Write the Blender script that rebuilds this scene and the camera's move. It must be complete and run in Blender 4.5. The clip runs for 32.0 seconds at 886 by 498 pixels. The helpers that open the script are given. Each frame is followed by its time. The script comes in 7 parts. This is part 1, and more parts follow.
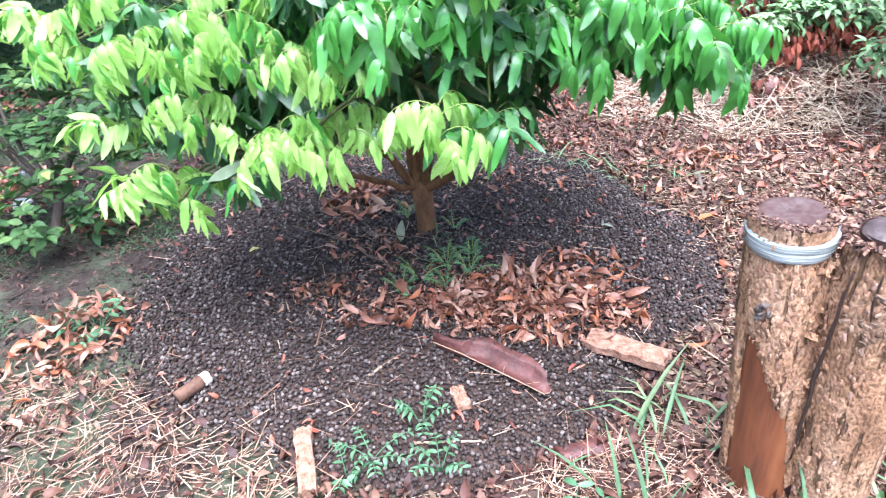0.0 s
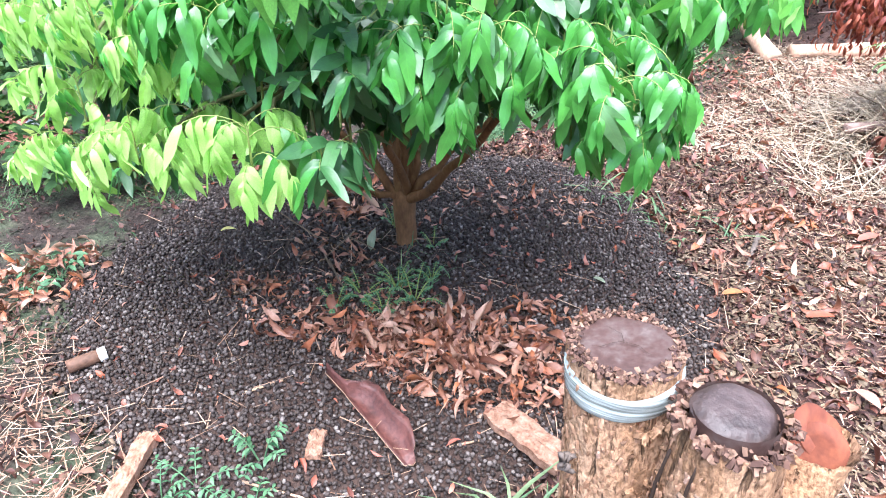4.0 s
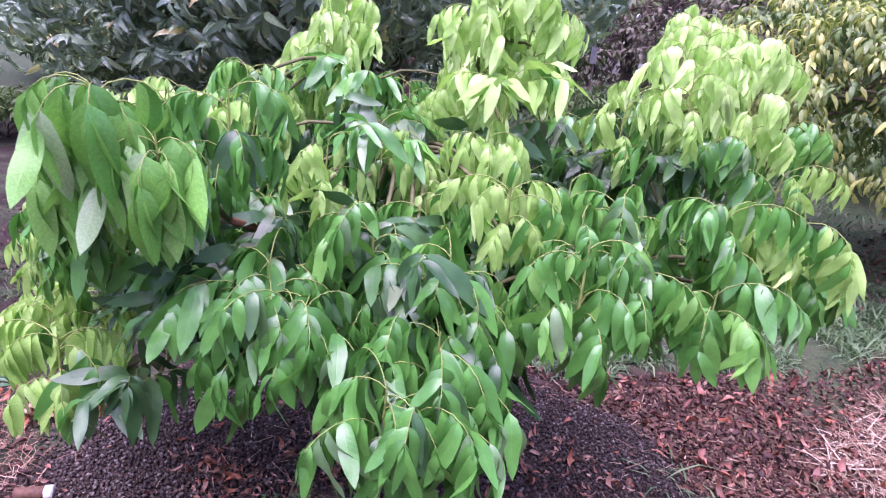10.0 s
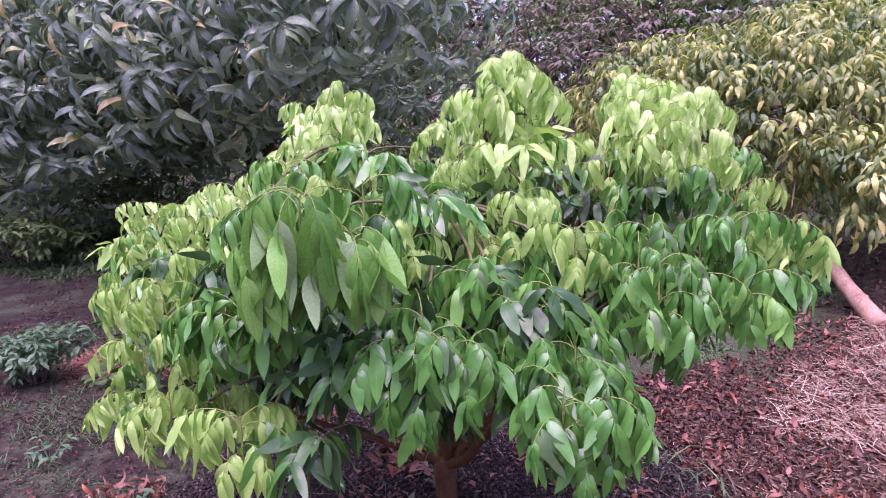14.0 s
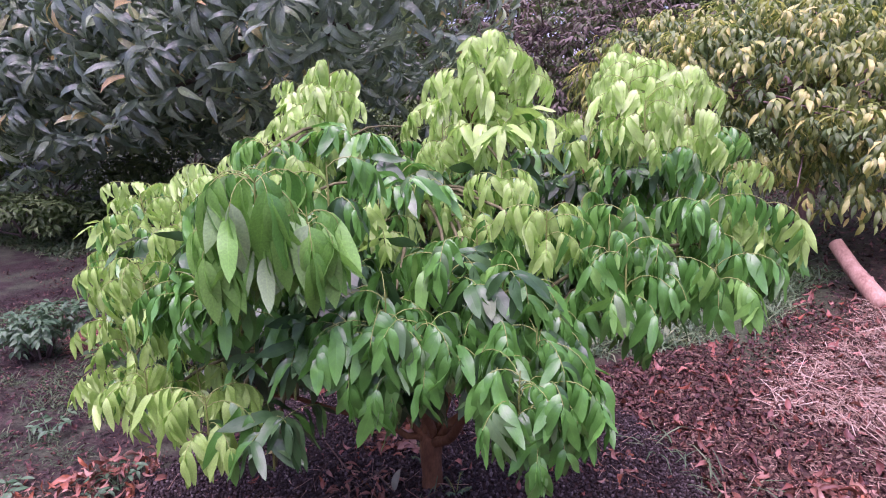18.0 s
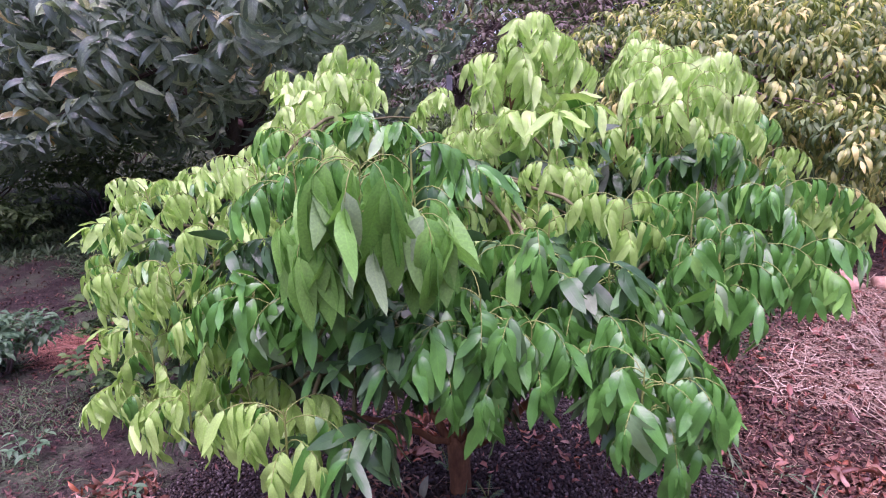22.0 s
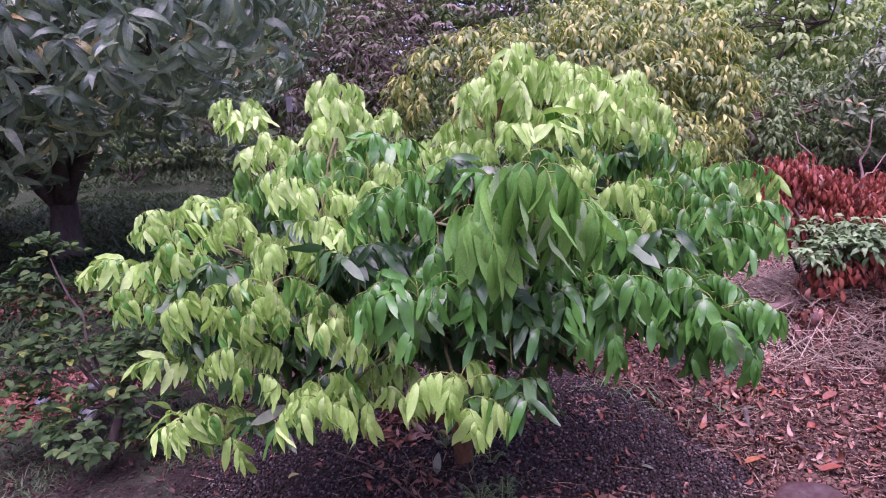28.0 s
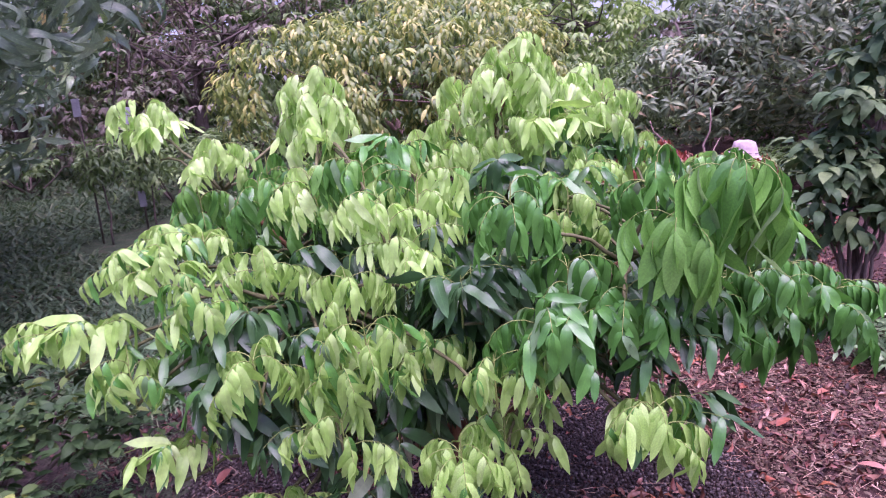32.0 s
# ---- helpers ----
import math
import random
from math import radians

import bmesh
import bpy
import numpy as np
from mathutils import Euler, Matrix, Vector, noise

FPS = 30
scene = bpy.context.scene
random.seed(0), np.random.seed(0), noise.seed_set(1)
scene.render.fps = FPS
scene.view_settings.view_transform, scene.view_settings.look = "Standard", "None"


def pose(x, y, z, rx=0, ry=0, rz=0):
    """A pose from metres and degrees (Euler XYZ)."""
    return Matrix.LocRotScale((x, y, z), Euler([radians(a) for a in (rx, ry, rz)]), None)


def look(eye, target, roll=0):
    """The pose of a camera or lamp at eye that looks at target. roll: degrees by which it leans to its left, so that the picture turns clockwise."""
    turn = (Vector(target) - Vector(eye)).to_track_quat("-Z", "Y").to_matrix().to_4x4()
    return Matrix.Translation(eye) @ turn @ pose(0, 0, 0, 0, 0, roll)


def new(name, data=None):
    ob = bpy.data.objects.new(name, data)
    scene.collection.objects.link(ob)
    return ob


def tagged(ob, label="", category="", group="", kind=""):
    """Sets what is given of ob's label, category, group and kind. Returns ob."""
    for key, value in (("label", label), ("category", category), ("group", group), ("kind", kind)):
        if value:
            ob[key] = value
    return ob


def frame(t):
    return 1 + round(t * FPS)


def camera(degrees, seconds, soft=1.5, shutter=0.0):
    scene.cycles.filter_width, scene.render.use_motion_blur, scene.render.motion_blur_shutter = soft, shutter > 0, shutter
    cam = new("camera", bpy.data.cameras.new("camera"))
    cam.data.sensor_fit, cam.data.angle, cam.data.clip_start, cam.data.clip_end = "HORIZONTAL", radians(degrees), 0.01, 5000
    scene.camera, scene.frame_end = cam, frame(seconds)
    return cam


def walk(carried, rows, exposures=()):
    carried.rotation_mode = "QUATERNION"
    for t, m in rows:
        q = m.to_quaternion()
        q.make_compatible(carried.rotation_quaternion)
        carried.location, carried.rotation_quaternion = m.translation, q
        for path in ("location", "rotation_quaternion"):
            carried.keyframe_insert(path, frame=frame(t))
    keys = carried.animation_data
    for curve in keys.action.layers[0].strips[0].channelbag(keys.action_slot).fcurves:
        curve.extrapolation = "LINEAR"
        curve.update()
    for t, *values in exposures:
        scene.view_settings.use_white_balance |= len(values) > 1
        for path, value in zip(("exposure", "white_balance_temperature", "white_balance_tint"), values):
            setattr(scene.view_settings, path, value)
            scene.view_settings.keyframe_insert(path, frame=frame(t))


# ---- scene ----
cam = camera(67.4, 32.0, soft=1.05, shutter=0.4)
PATH = [
    (0, (0.288, -2.511, 1.321), (0.13, -0.766, 0.357), -3.8),
    (0.5, (0.364, -2.456, 1.316), (0.249, -0.712, 0.344), -4.9),
    (1, (0.481, -2.378, 1.323), (0.342, -0.632, 0.357), -2.8),
    (1.5, (0.553, -2.317, 1.328), (0.366, -0.582, 0.351), -3.8),
    (2, (0.692, -2.256, 1.318), (0.364, -0.55, 0.326), -2.2),
    (2.5, (0.836, -2.241, 1.319), (0.395, -0.545, 0.355), -0.2),
    (4.5, (0.935, -2.027, 1.31), (0.335, -0.424, 0.274), -0.1),
    (5, (1.012, -1.971, 1.296), (0.408, -0.401, 0.214), -0.0),
    (5.5, (1.182, -1.879, 1.3), (0.508, -0.336, 0.219), 0.3),
    (6, (1.307, -1.766, 1.29), (0.631, -0.232, 0.199), 0.0),
    (6.5, (1.361, -1.616, 1.284), (0.639, -0.102, 0.194), 1.2),
    (7, (1.403, -1.495, 1.308), (0.681, 0.027, 0.231), 1.4),
    (7.5, (1.496, -1.44, 1.31), (0.69, 0.039, 0.231), 1.8),
    (8, (1.52, -1.427, 1.347), (0.572, -0.001, 0.313), 3.0),
    (8.5, (1.484, -1.425, 1.379), (0.42, -0.022, 0.432), 2.7),
    (9, (1.431, -1.43, 1.443), (0.295, 0.011, 0.648), 2.4),
    (9.5, (1.443, -1.452, 1.47), (0.224, -0.005, 0.82), 5.7),
    (10, (1.426, -1.483, 1.485), (0.149, -0.051, 0.921), 6.7),
    (10.5, (1.405, -1.497, 1.489), (0.089, -0.089, 0.954), 6.5),
    (11, (1.387, -1.507, 1.496), (0.046, -0.111, 0.995), 4.9),
    (11.5, (1.364, -1.569, 1.5), (0.049, -0.145, 1.006), 3.7),
    (12, (1.347, -1.639, 1.494), (0.098, -0.161, 0.99), 4.2),
    (12.5, (1.359, -1.719, 1.485), (0.204, -0.184, 0.926), 2.7),
    (13, (1.365, -1.829, 1.481), (0.203, -0.309, 0.898), 2.1),
    (13.5, (1.285, -1.923, 1.511), (0.199, -0.296, 1.092), 0.3),
    (14, (1.224, -2.004, 1.51), (0.198, -0.329, 1.134), -0.6),
    (14.5, (1.216, -2.032, 1.504), (0.248, -0.326, 1.116), -0.2),
    (15, (1.22, -2.008, 1.5), (0.262, -0.298, 1.102), 0.5),
    (15.5, (1.247, -1.976, 1.5), (0.25, -0.29, 1.097), 0.2),
    (17.5, (1.297, -1.912, 1.515), (0.229, -0.272, 1.108), 0.8),
    (18, (1.318, -1.941, 1.52), (0.259, -0.303, 1.078), -0.6),
    (18.5, (1.293, -1.951, 1.511), (0.253, -0.308, 1.044), 0.8),
    (19, (1.272, -1.953, 1.502), (0.277, -0.292, 1.001), 1.8),
    (19.5, (1.248, -1.962, 1.497), (0.304, -0.27, 1.004), 1.4),
    (20, (1.207, -2.0, 1.49), (0.242, -0.321, 0.99), 0.5),
    (20.5, (1.166, -2.028, 1.489), (0.234, -0.332, 0.985), -1.0),
    (21, (1.141, -2.053, 1.476), (0.217, -0.351, 0.975), 1.0),
    (21.5, (1.075, -2.039, 1.474), (0.158, -0.324, 1.008), 0.6),
    (22, (0.988, -2.01, 1.488), (0.087, -0.281, 1.039), -0.8),
    (22.5, (0.914, -1.98, 1.5), (0.05, -0.239, 1.031), -0.5),
    (23, (0.829, -1.997, 1.509), (0.038, -0.22, 1.042), -0.8),
    (23.5, (0.737, -2.044, 1.503), (-0.018, -0.254, 1.027), 0.2),
    (24, (0.693, -2.087, 1.493), (0.025, -0.266, 1.006), 0.5),
    (24.5, (0.689, -2.137, 1.487), (0.071, -0.295, 1.014), -0.5),
    (25, (0.678, -2.182, 1.488), (0.11, -0.322, 1.02), -0.5),
    (25.5, (0.696, -2.254, 1.468), (0.122, -0.402, 0.976), 1.5),
    (27.5, (0.449, -2.541, 1.514), (0.075, -0.626, 1.078), -2.7),
    (28, (0.388, -2.551, 1.522), (0.067, -0.623, 1.099), -3.5),
    (28.5, (0.341, -2.535, 1.511), (0.05, -0.601, 1.094), -3.1),
    (29, (0.193, -2.466, 1.517), (-0.05, -0.516, 1.147), -4.0),
    (29.5, (0.057, -2.403, 1.53), (-0.044, -0.447, 1.123), -3.0),
    (30, (-0.115, -2.388, 1.545), (-0.09, -0.437, 1.105), -2.7),
    (30.5, (-0.253, -2.402, 1.559), (-0.11, -0.466, 1.078), -4.6),
    (31, (-0.329, -2.394, 1.548), (-0.133, -0.463, 1.065), -3.6),
    (31.5, (-0.406, -2.324, 1.569), (-0.141, -0.405, 1.072), -4.7),
    (32, (-0.47, -2.263, 1.57), (-0.098, -0.356, 1.095), -4.5),
]
walk(cam, [(t, look(eye, target, roll)) for t, eye, target, roll in PATH],
     [(0.0, 2.15, 5500, 17), (5.0, 2.1, 5650, 13), (7.0, 2.4, 5680, 13), (8.0, 2.5, 5550, 19), (8.6, 2.3, 5550, 32), (9.2, 1.9, 5500, 50), (10.5, 1.0, 5750, 67), (13.0, 0.88, 5850, 76),
      (19.0, 0.77, 5900, 74), (22.0, 0.8, 5850, 73), (24.0, 0.56, 5900, 80), (25.0, 0.52, 5900, 83), (29.0, 0.7, 5800, 76), (31.0, 0.82, 5750, 77), (32.0, 0.88, 5700, 75)])
# ---- light ----
world = bpy.data.worlds.new("sky")
scene.world = world
world.use_nodes = True
wn = world.node_tree
sky = wn.nodes.new("ShaderNodeTexSky")
sky.sky_type = "NISHITA"
sky.sun_disc = False
sky.sun_elevation, sky.sun_rotation = radians(71), radians(163)
sky.air_density, sky.dust_density, sky.ozone_density = 1.0, 3.0, 1.0
wn.links.new(sky.outputs[0], wn.nodes["Background"].inputs[0])
wn.nodes["Background"].inputs[1].default_value = 0.15
sun_data = bpy.data.lights.new("sun", "SUN")
sun_data.energy, sun_data.angle, sun_data.color = 4.2, radians(68), (1.0, 0.97, 0.92)
sun = new("sun", sun_data)
sun.matrix_world = look((0.5, -1.65, 5.0), (0, 0, 0))


# ---- materials ----
def material(name, rough=0.6, spec=0.4):
    m = bpy.data.materials.new(name)
    m.use_nodes = True
    b = m.node_tree.nodes["Principled BSDF"]
    b.inputs["Roughness"].default_value = rough
    b.inputs["Specular IOR Level"].default_value = spec
    return m, m.node_tree, b


def node(nt, kind, **settings):
    n = nt.nodes.new(kind)
    for key, value in settings.items():
        n.inputs[key].default_value = value
    return n


def ramp(nt, fac, stops):
    r = nt.nodes.new("ShaderNodeValToRGB")
    el = r.color_ramp.elements
    while len(el) < len(stops):
        el.new(0.5)
    for e, (p, c) in zip(el, stops):
        e.position, e.color = p, (*c, 1)
    nt.links.new(fac, r.inputs[0])
    return r.outputs[0]


def mixed(nt, fac, a, b, mode="MIX"):
    m = nt.nodes.new("ShaderNodeMix")
    m.data_type, m.blend_type = "RGBA", mode
    for sock, v in ((m.inputs[0], fac), (m.inputs[6], a), (m.inputs[7], b)):
        if isinstance(v, (int, float)):
            sock.default_value = v
        elif isinstance(v, tuple):
            sock.default_value = (*v, 1)
        else:
            nt.links.new(v, sock)
    return m.outputs[2]


def noise_of(nt, scale, detail=4.0, coords=None):
    n = node(nt, "ShaderNodeTexNoise", Scale=scale, Detail=detail)
    if coords is None:
        coords = nt.nodes.new("ShaderNodeTexCoord").outputs["Object"]
    nt.links.new(coords, n.inputs["Vector"])
    return n.outputs["Fac"]


def bumped(nt, bsdf, height, strength, distance=0.01):
    b = node(nt, "ShaderNodeBump", Strength=strength, Distance=distance)
    nt.links.new(height, b.inputs["Height"])
    nt.links.new(b.outputs[0], bsdf.inputs["Normal"])


def leaf_material(name, tones, rough=0.38, through_light=0.35, vein=1.25, spec=0.5):
    """A leaf: tone by leaf, paler midrib and side veins along the blade, blotches, and light that comes through."""
    m, nt, b = material(name, rough, spec)
    rnd = nt.nodes.new("ShaderNodeNewGeometry").outputs["Random Per Island"]
    obr = nt.nodes.new("ShaderNodeObjectInfo").outputs["Random"]
    add = nt.nodes.new("ShaderNodeMath")
    add.operation = "ADD"
    nt.links.new(rnd, add.inputs[0])
    nt.links.new(obr, add.inputs[1])
    fr = nt.nodes.new("ShaderNodeMath")
    fr.operation = "FRACT"
    nt.links.new(add.outputs[0], fr.inputs[0])
    col = ramp(nt, fr.outputs[0], tones)
    uv = nt.nodes.new("ShaderNodeUVMap")
    sep = nt.nodes.new("ShaderNodeSeparateXYZ")
    nt.links.new(uv.outputs[0], sep.inputs[0])
    across = nt.nodes.new("ShaderNodeMath")
    across.operation = "ABSOLUTE"
    nt.links.new(sep.outputs[1], across.inputs[0])
    rib = ramp(nt, across.outputs[0], [(0.0, (1, 1, 1)), (0.10, (0, 0, 0))])
    slant = node(nt, "ShaderNodeMath")
    slant.operation = "MULTIPLY_ADD"
    nt.links.new(across.outputs[0], slant.inputs[0])
    slant.inputs[1].default_value = -0.12
    nt.links.new(sep.outputs[0], slant.inputs[2])
    wave = node(nt, "ShaderNodeMath")
    wave.operation = "PINGPONG"
    nt.links.new(slant.outputs[0], wave.inputs[0])
    wave.inputs[1].default_value = 0.045
    side = ramp(nt, wave.outputs[0], [(0.0, (0.55, 0.55, 0.55)), (0.014, (0, 0, 0))])
    lines = mixed(nt, 1.0, rib, side, "ADD")
    blot = ramp(nt, noise_of(nt, 38.0), [(0.35, (0.82, 0.82, 0.82)), (0.7, (1.1, 1.1, 1.1))])
    col = mixed(nt, 1.0, col, blot, "MULTIPLY")
    pale = mixed(nt, 1.0, col, (vein, vein, vein * 0.9), "MULTIPLY")
    facs = nt.nodes.new("ShaderNodeRGBToBW")
    nt.links.new(lines, facs.inputs[0])
    col = mixed(nt, facs.outputs[0], col, pale)
    nt.links.new(col, b.inputs["Base Color"])
    bumped(nt, b, facs.outputs[0], 0.14, 0.002)
    t = nt.nodes.new("ShaderNodeBsdfTranslucent")
    nt.links.new(mixed(nt, 1.0, col, (1.05, 1.15, 0.75), "MULTIPLY"), t.inputs[0])
    mx = node(nt, "ShaderNodeMixShader", Fac=through_light)
    nt.links.new(b.outputs[0], mx.inputs[1])
    nt.links.new(t.outputs[0], mx.inputs[2])
    nt.links.new(mx.outputs[0], nt.nodes["Material Output"].inputs[0])
    return m


def plain(name, stops, scale, rough=0.8, bump=0.5, distance=0.01, spec=0.3, fine=None, stretch=None):
    """A grainy surface: two sizes of noise through a ramp, with relief."""
    m, nt, b = material(name, rough, spec)
    co = nt.nodes.new("ShaderNodeTexCoord").outputs["Object"]
    if stretch:
        mp = nt.nodes.new("ShaderNodeMapping")
        mp.inputs["Scale"].default_value = stretch
        nt.links.new(co, mp.inputs[0])
        co = mp.outputs[0]
    big = noise_of(nt, scale, 6.0, co)
    small = noise_of(nt, fine or scale * 7, 5.0, co)
    both = nt.nodes.new("ShaderNodeMath")
    both.operation = "MULTIPLY_ADD"
    nt.links.new(small, both.inputs[0])
    both.inputs[1].default_value = 0.45
    half = nt.nodes.new("ShaderNodeMath")
    half.operation = "MULTIPLY"
    nt.links.new(big, half.inputs[0])
    half.inputs[1].default_value = 0.6
    nt.links.new(half.outputs[0], both.inputs[2])
    nt.links.new(ramp(nt, both.outputs[0], stops), b.inputs["Base Color"])
    bumped(nt, b, both.outputs[0], bump, distance)
    return m


def piece_material(name, tones, rough=0.75, spec=0.3, grain=60.0):
    """Loose pieces, each with a tone of its own."""
    m, nt, b = material(name, rough, spec)
    rnd = nt.nodes.new("ShaderNodeNewGeometry").outputs["Random Per Island"]
    obr = nt.nodes.new("ShaderNodeObjectInfo").outputs["Random"]
    add = nt.nodes.new("ShaderNodeMath")
    add.operation = "ADD"
    nt.links.new(rnd, add.inputs[0])
    nt.links.new(obr, add.inputs[1])
    fr = nt.nodes.new("ShaderNodeMath")
    fr.operation = "FRACT"
    nt.links.new(add.outputs[0], fr.inputs[0])
    n = noise_of(nt, grain)
    col = mixed(nt, 1.0, ramp(nt, fr.outputs[0], tones), ramp(nt, n, [(0.3, (0.7, 0.7, 0.7)), (0.7, (1.15, 1.15, 1.15))]), "MULTIPLY")
    nt.links.new(col, b.inputs["Base Color"])
    bumped(nt, b, n, 0.4, 0.003)
    return m


YOUNG = leaf_material("young_leaf", [(0.0, (0.270, 0.476, 0.106)), (0.5, (0.324, 0.557, 0.133)), (0.85, (0.386, 0.613, 0.174)), (1.0, (0.478, 0.681, 0.255))], 0.42, 0.38, 1.12, 0.5)
# Pale young shoots, lightened to put the top light into their colour.
PALE = leaf_material("toplit_tender_leaf", [(0.0, (0.376, 0.620, 0.165)), (0.6, (0.448, 0.688, 0.209)), (1.0, (0.585, 0.779, 0.340))], 0.40, 0.38, 1.1, 0.55)
FRESH = leaf_material("fresh_leaf", [(0.0, (0.111, 0.326, 0.058)), (0.5, (0.147, 0.388, 0.069)), (0.92, (0.197, 0.462, 0.100)), (0.94, (0.224, 0.378, 0.176)), (1.0, (0.254, 0.410, 0.200))], 0.40, 0.34, 1.15, 0.5)
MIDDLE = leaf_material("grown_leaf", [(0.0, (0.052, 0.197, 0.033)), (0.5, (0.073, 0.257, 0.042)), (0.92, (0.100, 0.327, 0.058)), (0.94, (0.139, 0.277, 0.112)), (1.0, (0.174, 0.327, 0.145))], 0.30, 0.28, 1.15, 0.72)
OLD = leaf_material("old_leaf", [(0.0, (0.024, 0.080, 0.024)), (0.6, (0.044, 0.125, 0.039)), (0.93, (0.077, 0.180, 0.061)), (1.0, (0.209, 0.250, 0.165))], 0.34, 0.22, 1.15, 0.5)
MANGO = leaf_material("mango_leaf", [(0.0, (0.122, 0.205, 0.126)), (0.6, (0.199, 0.305, 0.190)), (0.9, (0.349, 0.480, 0.300)), (0.97, (0.454, 0.612, 0.289)), (1.0, (0.765, 0.551, 0.218))], 0.36, 0.22, 1.4, 0.9)
YELLOWISH = leaf_material("yellowing_leaf", [(0.0, (0.111, 0.177, 0.046)), (0.45, (0.221, 0.303, 0.078)), (0.8, (0.408, 0.457, 0.128)), (1.0, (0.662, 0.617, 0.211))], 0.42, 0.38, 1.2, 0.5)
CITRUS = leaf_material("citrus_leaf", [(0.0, (0.028, 0.070, 0.023)), (0.7, (0.048, 0.104, 0.031)), (0.95, (0.095, 0.164, 0.046)), (1.0, (0.271, 0.329, 0.076))], 0.6, 0.25, 1.2, 0.25)
WOODS = leaf_material("woods_leaf", [(0.0, (0.062, 0.115, 0.040)), (0.5, (0.105, 0.185, 0.060)), (1.0, (0.21, 0.31, 0.115))], 0.5, 0.3, 1.15, 0.4)
BRIGHT = leaf_material("bright_leaf", [(0.0, (0.165, 0.275, 0.088)), (0.5, (0.264, 0.407, 0.121)), (1.0, (0.440, 0.550, 0.209))], 0.45, 0.38, 1.15, 0.6)
GREYGREEN = leaf_material("greygreen_leaf", [(0.0, (0.083, 0.133, 0.069)), (0.6, (0.148, 0.215, 0.106)), (0.9, (0.256, 0.333, 0.169)), (1.0, (0.461, 0.356, 0.188))], 0.5, 0.22, 1.3, 0.5)
WEED = leaf_material("weed_leaf", [(0.0, (0.045, 0.125, 0.055)), (1.0, (0.12, 0.23, 0.115))], 0.5, 0.3)
DRYBROWN = leaf_material("brown_twiggy_leaf", [(0.0, (0.137, 0.116, 0.089)), (0.6, (0.206, 0.184, 0.143)), (1.0, (0.171, 0.219, 0.115))], 0.7, 0.25)
DEADRED = leaf_material("dead_red_leaf", [(0.0, (0.162, 0.032, 0.021)), (0.5, (0.289, 0.063, 0.035)), (0.9, (0.374, 0.114, 0.063)), (1.0, (0.425, 0.285, 0.231))], 0.6, 0.26)
GREENBARK = plain("green_brown_bark", [(0.3, (0.055, 0.055, 0.02)), (0.6, (0.11, 0.115, 0.045)), (0.8, (0.18, 0.18, 0.08))], 25.0, 0.75, 0.5, 0.004, 0.3, 90.0)
LITTER = leaf_material("dead_leaf", [(0.0, (0.022, 0.007, 0.005)), (0.3, (0.049, 0.016, 0.011)), (0.6, (0.080, 0.030, 0.019)), (0.85, (0.120, 0.053, 0.031)), (1.0, (0.182, 0.101, 0.065))], 0.65, 0.1, 1.1)
PILE = leaf_material("rust_dead_leaf", [(0.0, (0.079, 0.023, 0.016)), (0.35, (0.168, 0.055, 0.035)), (0.6, (0.263, 0.101, 0.069)), (0.8, (0.378, 0.189, 0.138)), (0.9, (0.284, 0.084, 0.041)), (1.0, (0.221, 0.062, 0.035))], 0.5, 0.12, 1.1)
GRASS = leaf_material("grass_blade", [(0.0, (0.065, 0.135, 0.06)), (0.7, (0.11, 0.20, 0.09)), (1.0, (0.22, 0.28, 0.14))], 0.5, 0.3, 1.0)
# Same grass about a third darker: the trees' shade is put into its colour.
SHADEGRASS = leaf_material("shade_toned_grass_blade", [(0.0, (0.040, 0.088, 0.036)), (0.7, (0.068, 0.132, 0.052)), (1.0, (0.136, 0.168, 0.080))], 0.6, 0.28, 1.0)
PALESTRAW = piece_material("bleached_straw", [(0.0, (0.214, 0.146, 0.094)), (0.4, (0.330, 0.255, 0.174)), (1.0, (0.489, 0.414, 0.312))], 0.5)
CHIP = piece_material("dry_hull", [(0.0, (0.027, 0.015, 0.009)), (0.35, (0.054, 0.032, 0.020)), (0.7, (0.089, 0.056, 0.033)), (1.0, (0.168, 0.121, 0.080))], 0.7, 0.25, 90.0)
STRAW = piece_material("straw", [(0.0, (0.169, 0.084, 0.051)), (0.4, (0.274, 0.164, 0.104)), (1.0, (0.427, 0.307, 0.222))], 0.55)
PELLET = piece_material("mulch_pellet", [(0.0, (0.018, 0.012, 0.010)), (0.45, (0.037, 0.027, 0.022)), (0.78, (0.065, 0.050, 0.044)), (0.91, (0.118, 0.096, 0.085)), (1.0, (0.190, 0.162, 0.143))], 0.66, 0.3, 220.0)
